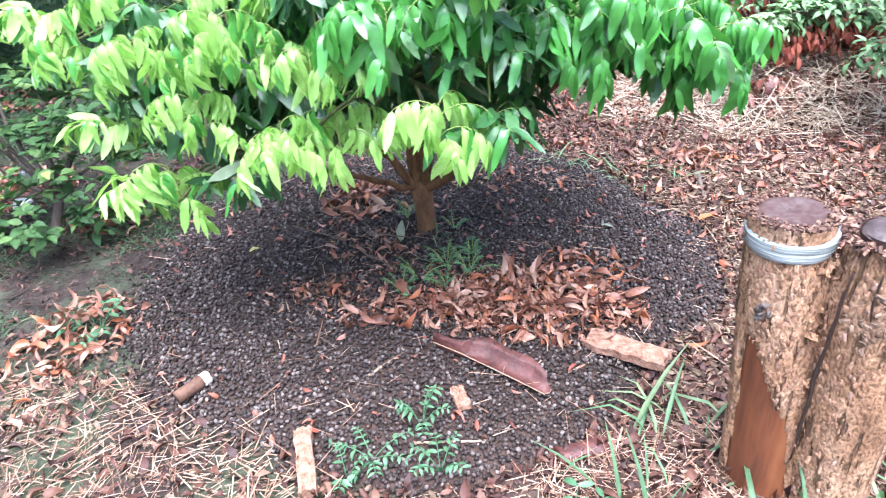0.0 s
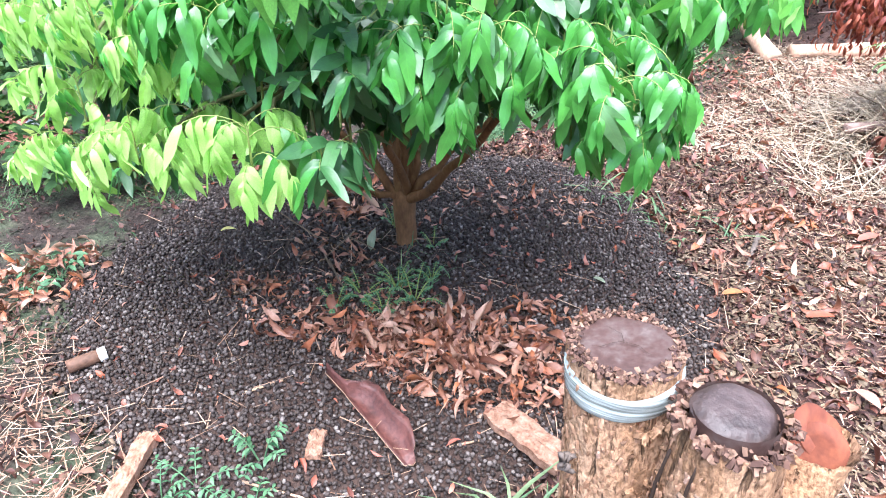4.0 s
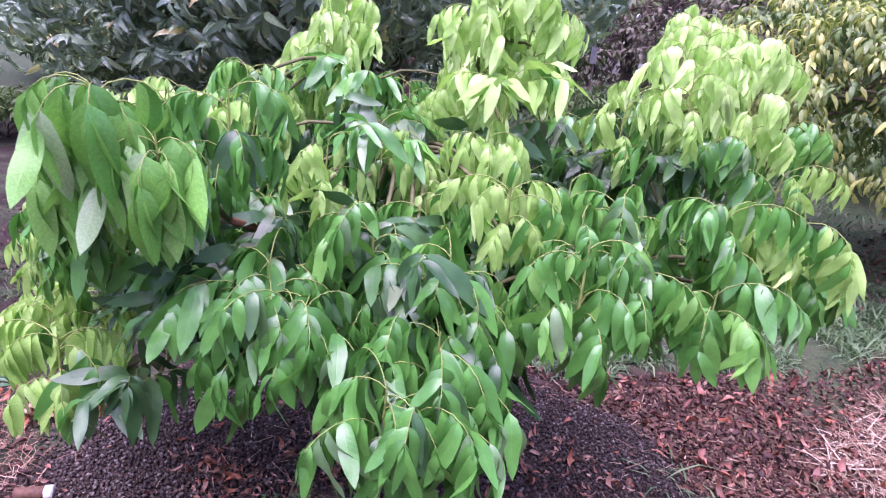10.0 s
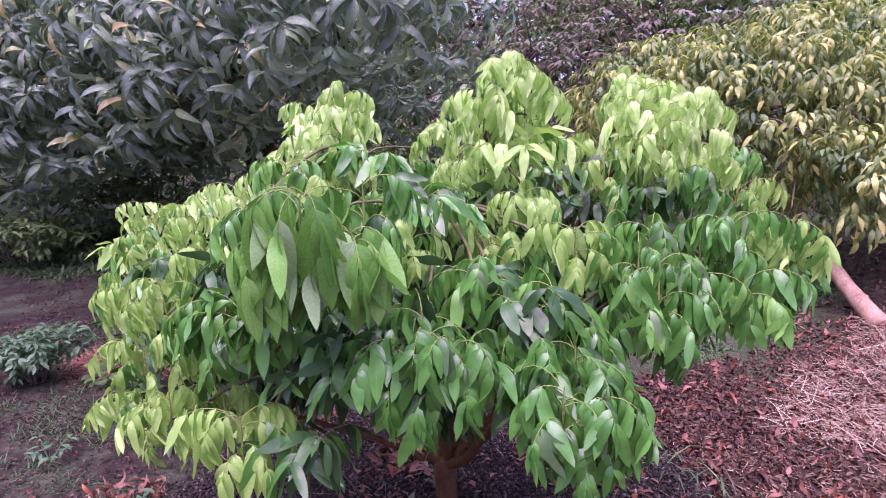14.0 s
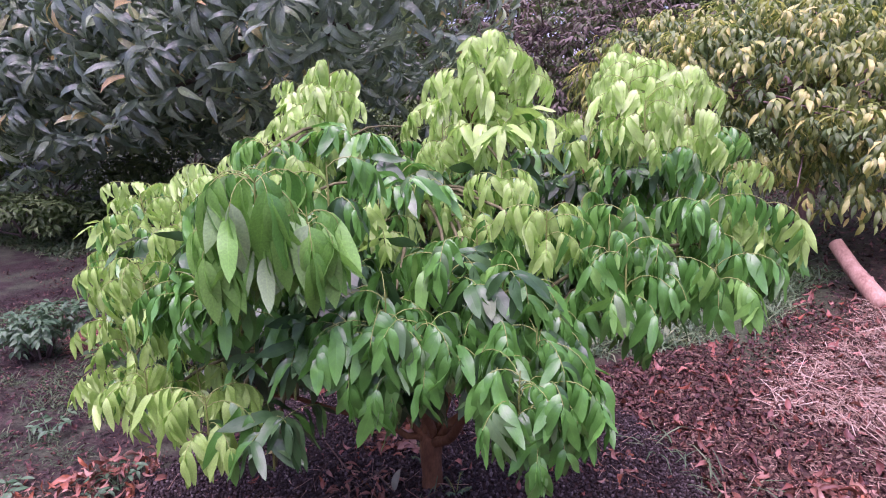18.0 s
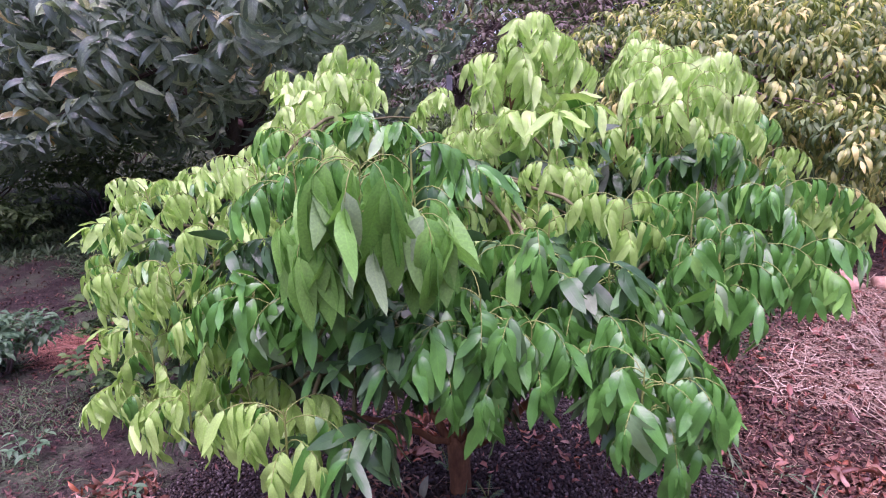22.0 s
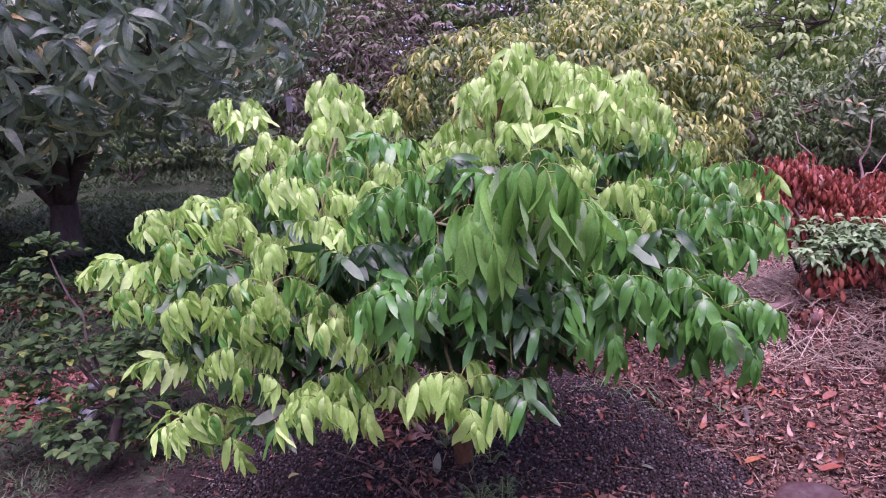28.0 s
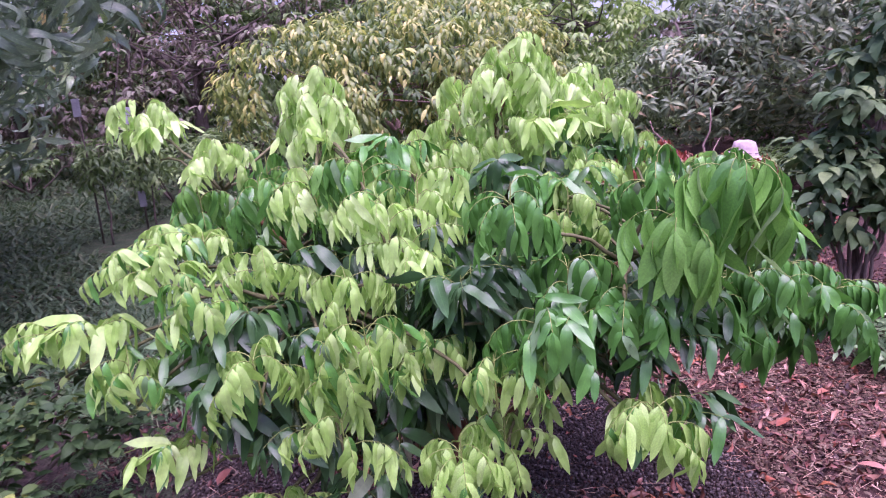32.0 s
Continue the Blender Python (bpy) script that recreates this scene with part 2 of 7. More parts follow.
def ground_material():
    """Bare grey-brown soil, crumbled reddish leaf mould where litter lies, and mossy green under the far trees, each with ragged borders."""
    m, nt, b = material("garden_soil", 0.93, 0.2)
    co = nt.nodes.new("ShaderNodeTexCoord").outputs["Object"]
    sep = nt.nodes.new("ShaderNodeSeparateXYZ")
    nt.links.new(co, sep.inputs[0])
    big, mid, fine = noise_of(nt, 1.4, 6.0, co), noise_of(nt, 9.0, 6.0, co), noise_of(nt, 70.0, 5.0, co)

    def border(socket, low, high, rag):
        wob = node(nt, "ShaderNodeMath")
        wob.operation = "MULTIPLY_ADD"
        nt.links.new(big, wob.inputs[0])
        wob.inputs[1].default_value = rag
        nt.links.new(socket, wob.inputs[2])
        r = node(nt, "ShaderNodeMapRange")
        r.inputs[1].default_value, r.inputs[2].default_value = low + rag / 2, high + rag / 2
        nt.links.new(wob.outputs[0], r.inputs[0])
        return r.outputs[0]

    soil = ramp(nt, mid, [(0.3, (0.021, 0.015, 0.0125)), (0.55, (0.035, 0.026, 0.021)), (0.75, (0.054, 0.041, 0.033))])
    mould = ramp(nt, mid, [(0.3, (0.034, 0.019, 0.016)), (0.55, (0.064, 0.036, 0.029)), (0.75, (0.105, 0.065, 0.05))])
    moss = ramp(nt, mid, [(0.3, (0.028, 0.042, 0.022)), (0.55, (0.045, 0.07, 0.032)), (0.72, (0.075, 0.062, 0.045))])
    patch = ramp(nt, noise_of(nt, 2.6, 7.0, co), [(0.45, (0, 0, 0)), (0.6, (1, 1, 1))])
    dot = nt.nodes.new("ShaderNodeRGBToBW")
    nt.links.new(patch, dot.inputs[0])
    soil = mixed(nt, dot.outputs[0], soil, ramp(nt, mid, [(0.35, (0.035, 0.045, 0.026)), (0.65, (0.066, 0.078, 0.046))]))
    col = mixed(nt, border(sep.outputs[0], -0.4, 0.6, 0.9), soil, mould)
    col = mixed(nt, border(sep.outputs[1], 1.5, 2.6, 2.0), col, mixed(nt, border(sep.outputs[0], 0.9, 1.8, 0.8), moss, col))
    grain = ramp(nt, fine, [(0.3, (0.7, 0.7, 0.7)), (0.7, (1.25, 1.25, 1.25))])
    nt.links.new(mixed(nt, 1.0, col, grain, "MULTIPLY"), b.inputs["Base Color"])
    bumped(nt, b, mixed(nt, 0.5, fine, mid), 1.0, 0.03)
    return m


SOIL = ground_material()
MOUNDSOIL = plain("dark_mulch_bed", [(0.3, (0.022, 0.014, 0.011)), (0.7, (0.065, 0.04, 0.031))], 30.0, 0.95, 0.8, 0.01)
BARK = plain("young_bark", [(0.3, (0.057, 0.026, 0.011)), (0.55, (0.142, 0.070, 0.028)), (0.75, (0.228, 0.126, 0.056))], 18.0, 0.8, 0.7, 0.008, 0.3, 90.0, (1, 1, 0.45))
TWIG = plain("green_twig", [(0.3, (0.128, 0.187, 0.040)), (0.7, (0.240, 0.289, 0.080))], 30.0, 0.6, 0.2)
GREYBARK = plain("grey_bark", [(0.3, (0.045, 0.035, 0.03)), (0.7, (0.15, 0.12, 0.10))], 9.0, 0.9, 0.8, 0.02, 0.2, 50.0, (1, 1, 0.3))
PINKBARK = plain("pinkish_bark", [(0.3, (0.14, 0.09, 0.075)), (0.7, (0.30, 0.21, 0.18))], 9.0, 0.9, 0.8, 0.02, 0.2, 50.0, (1, 1, 0.3))


# ---- mesh tools ----
rng = np.random.default_rng(7)


def mesh_from(name, verts, faces, mats, uvs=None, slot=None, smooth=True):
    """A mesh from an array of points and an array of quads or triangles."""
    verts, faces = np.asarray(verts, np.float32), np.asarray(faces, np.int32)
    k = faces.shape[1]
    me = bpy.data.meshes.new(name)
    me.vertices.add(len(verts))
    me.vertices.foreach_set("co", verts.ravel())
    me.loops.add(faces.size)
    me.loops.foreach_set("vertex_index", faces.ravel())
    me.polygons.add(len(faces))
    me.polygons.foreach_set("loop_start", np.arange(0, faces.size, k, dtype=np.int32))
    me.polygons.foreach_set("use_smooth", np.full(len(faces), smooth))
    if slot is not None:
        me.polygons.foreach_set("material_index", np.asarray(slot, np.int32))
    if uvs is not None:
        layer = me.uv_layers.new(name="UVMap")
        layer.data.foreach_set("uv", np.asarray(uvs, np.float32)[faces.ravel()].ravel())
    for m in (mats if isinstance(mats, (list, tuple)) else [mats]):
        me.materials.append(m)
    me.update(calc_edges=True)
    me.validate()
    return me


def leaf_shape(n=6, width=0.3, fold=0.25, droop=0.3, wave=0.02, tip=1.0, phase=0.0):
    """A blade of length 1 along +x with its face to +z: folded on the midrib, bent down, waved at the edge, drawn out to a tip."""
    v, uv = [], []
    for i in range(n + 1):
        t = i / n
        w = width * 0.5 * max(0.0, math.sin(math.pi * t ** (0.85 * tip))) ** 0.8 + (0.004 if 0 < i < n else 0.0015)
        a = droop * t * t
        x, z = t * (1 - 0.35 * a * a), -a * t * 0.75
        for s in (-1, 0, 1):
            lift = fold * w * abs(s) + wave * math.sin(9 * t + phase + 1.3 * s) * abs(s)
            v.append((x, s * w, z + lift))
            uv.append((t, s * 0.999))
    f = [(3 * i + s, 3 * i + s + 1, 3 * i + s + 4, 3 * i + s + 3) for i in range(n) for s in (0, 1)]
    return np.array(v), np.array(f), np.array(uv)


def axes(along, up):
    """Turns, N x 3 x 3, that carry +x to along and +z near up."""
    x = along / np.linalg.norm(along, axis=1, keepdims=True)
    y = np.cross(up, x)
    y /= np.linalg.norm(y, axis=1, keepdims=True) + 1e-9
    return np.stack([x, y, np.cross(x, y)], axis=2)


def strewn(shapes, pos, turn, size):
    """Many copies of a few shapes, joined: points, faces and leaf coordinates."""
    vs, fs, us, base = [], [], [], 0
    pick = np.arange(len(pos)) % len(shapes)
    for k, (v, f, uv) in enumerate(shapes):
        sel = np.nonzero(pick == k)[0]
        if not len(sel):
            continue
        sz = size[sel].reshape(len(sel), 1, -1)
        p = np.einsum("nij,nkj->nki", turn[sel], v[None] * sz) + pos[sel][:, None]
        vs.append(p.reshape(-1, 3))
        fs.append((f[None] + base + (np.arange(len(sel)) * len(v))[:, None, None]).reshape(-1, f.shape[1]))
        us.append(np.tile(uv, (len(sel), 1)))
        base += len(sel) * len(v)
    return np.concatenate(vs), np.concatenate(fs), np.concatenate(us)


def tube(points, radii, sides=8, rough=0.0, caps=True):
    """A round limb along points; rough: how uneven its skin is. Quads, the ends closed by small rings."""
    p, r = np.asarray(points, float), np.asarray(radii, float)
    if caps:
        p = np.concatenate([p[:1], p, p[-1:]])
        r = np.concatenate([[r[0] * 0.02], r, [r[-1] * 0.02]])
    d = np.gradient(p, axis=0)
    d[np.linalg.norm(d, axis=1) < 1e-9] = (0, 0, 1)
    d /= np.linalg.norm(d, axis=1, keepdims=True) + 1e-12
    if caps:
        d[0], d[-1] = d[1], d[-2]
    ref = np.where(np.abs(d[:, 2:3]) > 0.9, (1.0, 0, 0), (0, 0, 1.0))
    a = np.cross(d, ref)
    a /= np.linalg.norm(a, axis=1, keepdims=True)
    for i in range(1, len(a)):
        a[i] -= d[i] * (a[i] @ d[i])
        b = a[i - 1] - d[i] * (a[i - 1] @ d[i])
        a[i] = b / (np.linalg.norm(b) + 1e-9)
    c = np.cross(d, a)
    ang = np.arange(sides) / sides * 2 * math.pi
    ring = np.cos(ang)[None, :, None] * a[:, None] + np.sin(ang)[None, :, None] * c[:, None]
    rr = r[:, None] * (1 + rough * (rng.random((len(p), sides)) - 0.5))
    v = (p[:, None] + ring * rr[..., None]).reshape(-1, 3)
    i, j = np.meshgrid(np.arange(len(p) - 1), np.arange(sides), indexing="ij")
    f = np.stack([i * sides + j, i * sides + (j + 1) % sides, (i + 1) * sides + (j + 1) % sides, (i + 1) * sides + j], -1).reshape(-1, 4)
    uv = np.stack([np.repeat(np.arange(len(p)) / len(p), sides), np.tile(ang, len(p))], 1)
    return v, f, uv


def joined(pieces):
    """Several (points, faces, coordinates) as one; and which piece each face is of."""
    vs, fs, us, which, base = [], [], [], [], 0
    for k, (v, f, uv) in enumerate(pieces):
        vs.append(v), fs.append(f + base), us.append(uv)
        which.append(np.full(len(f), k))
        base += len(v)
    return np.concatenate(vs), np.concatenate(fs), np.concatenate(us), np.concatenate(which)


def arc(a, b, lift, n=8, wobble=0.0):
    """Points from a to b, bowed upwards by lift in the middle."""
    a, b = np.array(a, float), np.array(b, float)
    t = np.linspace(0, 1, n)[:, None]
    p = a * (1 - t) + b * t + np.array([0, 0, 1.0]) * (4 * lift * t * (1 - t))
    if wobble:
        p[1:-1] += rng.normal(0, wobble, (n - 2, 3))
    return p


def part(name, me, parent, label="", m=None):
    ob = new(name, me)
    ob.parent = parent
    if m is not None:
        ob.matrix_basis = m
    if label:
        ob["label"] = label
    return ob


def thing(name, at, label, category, group="", kind="", turn=0.0):
    ob = new(name)
    ob.empty_display_size = 0.05
    ob.location, ob.rotation_euler = at, (0, 0, radians(turn))
    return tagged(ob, label, category, group, kind)


# ---- ground ----
MID = (0.0, -0.02)
REACH = 1.24


def edge(a):
    """How far the pellet bed reaches towards the angle a."""
    return REACH + 0.06 * math.sin(3 * a + 0.6) + 0.05 * math.sin(5 * a + 2.0) + 0.02 * math.sin(11 * a) - 0.15 * math.exp(-((a - 0.25) / 0.6) ** 2)


def ground_z(x, y):
    rise = 0.075 * math.log1p(math.exp(2.2 * (min(y, 9.0) - 1.5))) / 2.2
    far = 0.35 * min(1.0, max(0.0, (math.hypot(x, y) - 14) / 60))
    return -0.06 + rise + far + 0.018 * noise.noise((x * 1.3, y * 1.3, 0)) + 0.008 * noise.noise((x * 5, y * 5, 3))


def bed_z(x, y):
    """The mulch bed: a low mound with a trough round it."""
    dx, dy = x - MID[0], y - MID[1]
    r = math.hypot(dx, dy) / edge(math.atan2(dy, dx))
    if r >= 1:
        return ground_z(x, y) - 0.03
    return (ground_z(x, y) * r * r + (1 - r * r) * 0.0) + 0.035 * (1 - r ** 6) + 0.02 * noise.noise((x * 2.2, y * 2.2, 5)) * (1 - r ** 4)


def top_z(x, y):
    return max(ground_z(x, y), bed_z(x, y))


def build_ground():
    rs = [0.0, 0.08] + [0.08 * 1.0 + 0.085 * i for i in range(1, 48)]
    while rs[-1] < 3500:
        rs.append(rs[-1] * 1.13 + 0.02)
    n = 120
    v = [(r * math.cos(2 * math.pi * j / n), -0.4 + r * math.sin(2 * math.pi * j / n)) for r in rs for j in range(n)]
    v = [(x, y, ground_z(x, y)) for x, y in v]
    f = [(i * n + j, i * n + (j + 1) % n, (i + 1) * n + (j + 1) % n, (i + 1) * n + j) for i in range(len(rs) - 1) for j in range(n)]
    tagged(new("ground", mesh_from("ground", v, f, SOIL)), "bare brown garden soil with dry litter and thin grass", "ground", kind="structure")


build_ground()


def build_bed():
    bed = thing("mulch_bed", (0, 0, 0), "round low bed of dark brown pellet mulch under the young tree", "mulch bed", kind="stuff")
    rs, n = np.linspace(0.0, 1.0, 26), 96
    v = []
    for r in rs:
        for j in range(n):
            a = 2 * math.pi * j / n
            x, y = MID[0] + r * edge(a) * math.cos(a), MID[1] + r * edge(a) * math.sin(a)
            v.append((x, y, bed_z(x, y) - 0.004 if r < 0.99 else ground_z(x, y) - 0.02))
    f = [(i * n + j, i * n + (j + 1) % n, (i + 1) * n + (j + 1) % n, (i + 1) * n + j) for i in range(len(rs) - 1) for j in range(n)]
    part("bed_base", mesh_from("bed_base", v, f, MOUNDSOIL), bed)
    # pellets, laid on a jittered grid and heaped a little
    g = (1 + 5 ** 0.5) / 2
    ico = np.array([(-1, g, 0), (1, g, 0), (-1, -g, 0), (1, -g, 0), (0, -1, g), (0, 1, g), (0, -1, -g), (0, 1, -g), (g, 0, -1), (g, 0, 1), (-g, 0, -1), (-g, 0, 1)]) / math.hypot(1, g)
    tri = np.array([(0, 11, 5), (0, 5, 1), (0, 1, 7), (0, 7, 10), (0, 10, 11), (1, 5, 9), (5, 11, 4), (11, 10, 2), (10, 7, 6), (7, 1, 8),
                    (3, 9, 4), (3, 4, 2), (3, 2, 6), (3, 6, 8), (3, 8, 9), (4, 9, 5), (2, 4, 11), (6, 2, 10), (8, 6, 7), (9, 8, 1)])
    pos = []
    step = 0.0132
    for ix in range(-110, 111):
        for iy in range(-110, 111):
            x, y = MID[0] + (ix + 0.5 * (iy % 2)) * step, MID[1] + iy * step * 0.9
            x, y = x + rng.normal(0, 0.0046), y + rng.normal(0, 0.0046)
            dx, dy = x - MID[0], y - MID[1]
            if math.hypot(dx, dy) < edge(math.atan2(dy, dx)) * (1.0 + rng.normal(0, 0.02)):
                pos.append((x, y, bed_z(x, y) + rng.random() * 0.010))
    for _ in range(900):
        a = rng.random() * 2 * math.pi
        r = edge(a) * (1 + abs(rng.normal(0, 0.05)))
        x, y = MID[0] + r * math.cos(a), MID[1] + r * math.sin(a)
        pos.append((x, y, ground_z(x, y) + 0.006))
    pos = np.array(pos)
    k = len(pos)
    turn = axes(rng.normal(size=(k, 3)), rng.normal(size=(k, 3)))
    size = (0.0050 + 0.0046 * rng.random((k, 1))) * (np.array([[1.0, 0.85, 0.72]]) + 0.12 * rng.normal(size=(k, 3)).clip(-1, 1))
    single = (np.abs(pos[:, 0] + 0.05) < 0.14) & (np.abs(pos[:, 1] + 0.98) < 0.11)
    one = mesh_from("pellet", ico, tri, PELLET)
    for i in np.nonzero(single)[0][:300]:
        part("pellet", one, bed, m=Matrix.Translation(pos[i].tolist()) @ Matrix(turn[i].tolist()).to_4x4() @ Matrix.Diagonal((*size[i].tolist(), 1)))
    rest = np.setdiff1d(np.arange(k), np.nonzero(single)[0][:300])
    v, f, uv = strewn([(ico, tri, ico[:, :2])], pos[rest], turn[rest], size[rest])
    part("pellets", mesh_from("pellets", v, f, PELLET), bed, "dark brown rounded pellets with a few pale ones")


build_bed()


def outside_bed(x, y, grow=1.0):
    dx, dy = x - MID[0], y - MID[1]
    return math.hypot(dx, dy) > edge(math.atan2(dy, dx)) * grow


def grassy(x, y):
    """The grass patch behind the tree: left of a slanting line, before the dark bare ground."""
    return y > 1.32 + 0.1 * math.sin(5 * x) and x < 0.14 + 0.46 * (y - 1.4) + 0.12 * math.sin(3 * y) and y < 4.2 + 0.2 * math.sin(4 * x) and x > -2.2


DEAD = [leaf_shape(3, w, fo, dr, 0.04, 1.0, ph) for w, fo, dr, ph in ((0.36, 0.9, 0.7, 0), (0.42, 0.5, 1.1, 2), (0.24, 1.3, 0.3, 4), (0.38, 0.2, -0.8, 1), (0.45, 0.7, 0.9, 3), (0.30, 1.6, 0.5, 5), (0.5, 0.4, -0.5, 2))]


def litter(spots, mats, low, high, name, label, category, tilt=0.35, lift=0.012):
    pos, along, up, size = [], [], [], []
    for x, y, h in spots:
        a = rng.random() * 2 * math.pi
        pos.append((x, y, top_z(x, y) + lift + h))
        along.append((math.cos(a), math.sin(a), rng.normal(0, tilt)))
        up.append((rng.normal(0, tilt), rng.normal(0, tilt), 1 if rng.random() < 0.7 else -1))
        size.append(low + (high - low) * rng.random() ** 1.5)
    v, f, uv = strewn(DEAD, np.array(pos), axes(np.array(along), np.array(up)), np.array(size)[:, None])
    return tagged(new(name, mesh_from(name, v, f, mats, uv)), label, category, kind="stuff")


def ragged(x, y, cx, cy, rx, ry):
    """Inside an uneven oval."""
    return ((x - cx) / rx) ** 2 + ((y - cy) / ry) ** 2 < 1 + 0.5 * noise.noise((x * 0.9, y * 0.9, 5)) + 0.3 * noise.noise((x * 4, y * 4, 6)) + 0.35 * rng.random()


def spots_in(x0, x1, y0, y1, count, test=lambda x, y: True):
    got = []
    for _ in range(count * 12):
        x, y = x0 + (x1 - x0) * rng.random(), y0 + (y1 - y0) * rng.random()
        if test(x, y):
            got.append((x, y, rng.random() * 0.012))
            if len(got) == count:
                break
    return got


def straws(spots, low, high, name, label, thick=0.0017, tilt=0.12, mat=None):
    sh = np.array([(t, s * (1 - 0.5 * t), 0.25 * s * s - 0.3 * t * (1 - t) * 0) for t in (0, 0.5, 1) for s in (-1, 0, 1)], float)
    fc = np.array([(3 * i + s, 3 * i + s + 1, 3 * i + s + 4, 3 * i + s + 3) for i in (0, 1) for s in (0, 1)])
    k = len(spots)
    pos = np.array([(x, y, top_z(x, y) + 0.012 + h) for x, y, h in spots])
    a = rng.random(k) * 2 * math.pi
    along = np.stack([np.cos(a), np.sin(a), rng.normal(0, tilt, k)], 1)
    up = np.stack([rng.normal(0, 0.4, k), rng.normal(0, 0.4, k), np.ones(k)], 1)
    ln = low + (high - low) * rng.random(k)
    th = thick * (0.6 + 0.9 * rng.random(k))
    v, f, uv = strewn([(sh, fc, sh[:, :2])], pos, axes(along, up), np.stack([ln, th, th], 1))
    return tagged(new(name, mesh_from(name, v, f, mat or STRAW, uv)), label, "straw", kind="stuff")


right = spots_in(-0.6, 5.2, -3.2, 5.0, 38000, lambda x, y: ragged(x, y, 1.9, 0.5, 2.2, 2.9) and outside_bed(x, y) and not grassy(x, y) and (y > -0.9 or x > 0.9) and x > -0.3 + 0.2 * y)
litter(right[:35000], LITTER, 0.012, 0.050, "leaf_litter", "thick carpet of dry reddish-brown fallen leaves", "leaf litter")
CURLED = [leaf_shape(5, w, fo, dr, 0.05, 1.0, ph) for w, fo, dr, ph in ((0.27, 0.6, 0.7, 0), (0.22, 1.2, 0.4, 4), (0.30, 0.45, 1.1, 2), (0.25, 0.4, -0.8, 1), (0.20, 1.7, 0.5, 3), (0.34, 0.8, 0.9, 5))]
RUSTLEAF = leaf_material("curled_rust_leaf", [(0.0, (0.088, 0.030, 0.017)), (0.3, (0.194, 0.075, 0.041)), (0.6, (0.299, 0.145, 0.095)), (0.8, (0.405, 0.255, 0.185)), (0.9, (0.352, 0.123, 0.050)), (1.0, (0.264, 0.088, 0.043))], 0.5, 0.12, 1.1)
DEADLEAF = [mesh_from("dead_leaf", v, f, RUSTLEAF, uv) for v, f, uv in CURLED]


def scatter(spots, label):
    """Larger fallen leaves, each a piece of its own."""
    t = thing("leaf_scatter", (1.5, 0.0, ground_z(1.5, 0.0)), label, "leaf litter")
    for i, (x, y, h) in enumerate(spots):
        s, az = 0.045 + 0.055 * rng.random(), rng.random() * 2 * math.pi
        turn = axes(np.array([(math.cos(az), math.sin(az), rng.normal(0, 0.2))]), np.array([(rng.normal(0, 0.35), rng.normal(0, 0.35), 1 if rng.random() < 0.65 else -1)]))[0]
        part("dead_leaf", DEADLEAF[i % len(DEADLEAF)], t, m=Matrix.Translation((x - 1.5, y, top_z(x, y) + 0.022 + h - ground_z(1.5, 0.0))) @ Matrix(turn.tolist()).to_4x4() @ Matrix.Diagonal((s, s, s, 1)))


large = right[35000:]
near = [p for p in large if 0.8 < p[0] < 2.3 and -1.3 < p[1] < 1.0][:300]
scatter(near, "larger orange-brown curled leaves lying on the litter")
litter([p for p in large if p not in near], PILE, 0.045, 0.09, "leaf_litter", "larger orange-brown fallen leaves on the litter", "leaf litter")
back = spots_in(-1.6, 1.0, 0.7, 2.0, 1500, lambda x, y: outside_bed(x, y, 0.99) and not grassy(x, y))
front = spots_in(-2.6, 2.8, -3.4, -0.5, 7000, lambda x, y: ragged(x, y, 0.3, -1.5, 1.8, 0.8) and outside_bed(x, y, 0.98) and (x > -0.2 or rng.random() < 0.4))
litter(back + front, LITTER, 0.016, 0.065, "leaf_litter", "scattered dry brown leaves round the mulch bed", "leaf litter")
left = spots_in(-5.5, -1.0, -1.8, 4.0, 6500, lambda x, y: outside_bed(x, y, 1.02) and noise.noise((x * 1.1, y * 1.1, 7)) > -0.15)
litter(left + spots_in(-4.0, -1.0, -1.8, 1.6, 2500, lambda x, y: outside_bed(x, y, 1.02)), LITTER, 0.010, 0.045, "leaf_litter", "thin scatter of dry leaves on bare soil", "leaf litter", 0.2)
onbed = spots_in(-1.2, 1.2, -1.2, 1.2, 420, lambda x, y: not outside_bed(x, y, 0.96))
litter(onbed, PILE, 0.012, 0.06, "leaf_litter", "single dry leaves lying on the dark mulch", "leaf litter")


def heap(x, y, rx, ry, count, top, name, label, mat=PILE, low=0.06, high=0.12):
    got = []
    for _ in range(count):
        a, r = rng.random() * 2 * math.pi, rng.random() ** 0.6
        got.append((x + rx * r * math.cos(a), y + ry * r * math.sin(a), top * (1 - r * r) * rng.random()))
    return litter(got, mat, low, high, name, label, "leaf pile", 0.5)


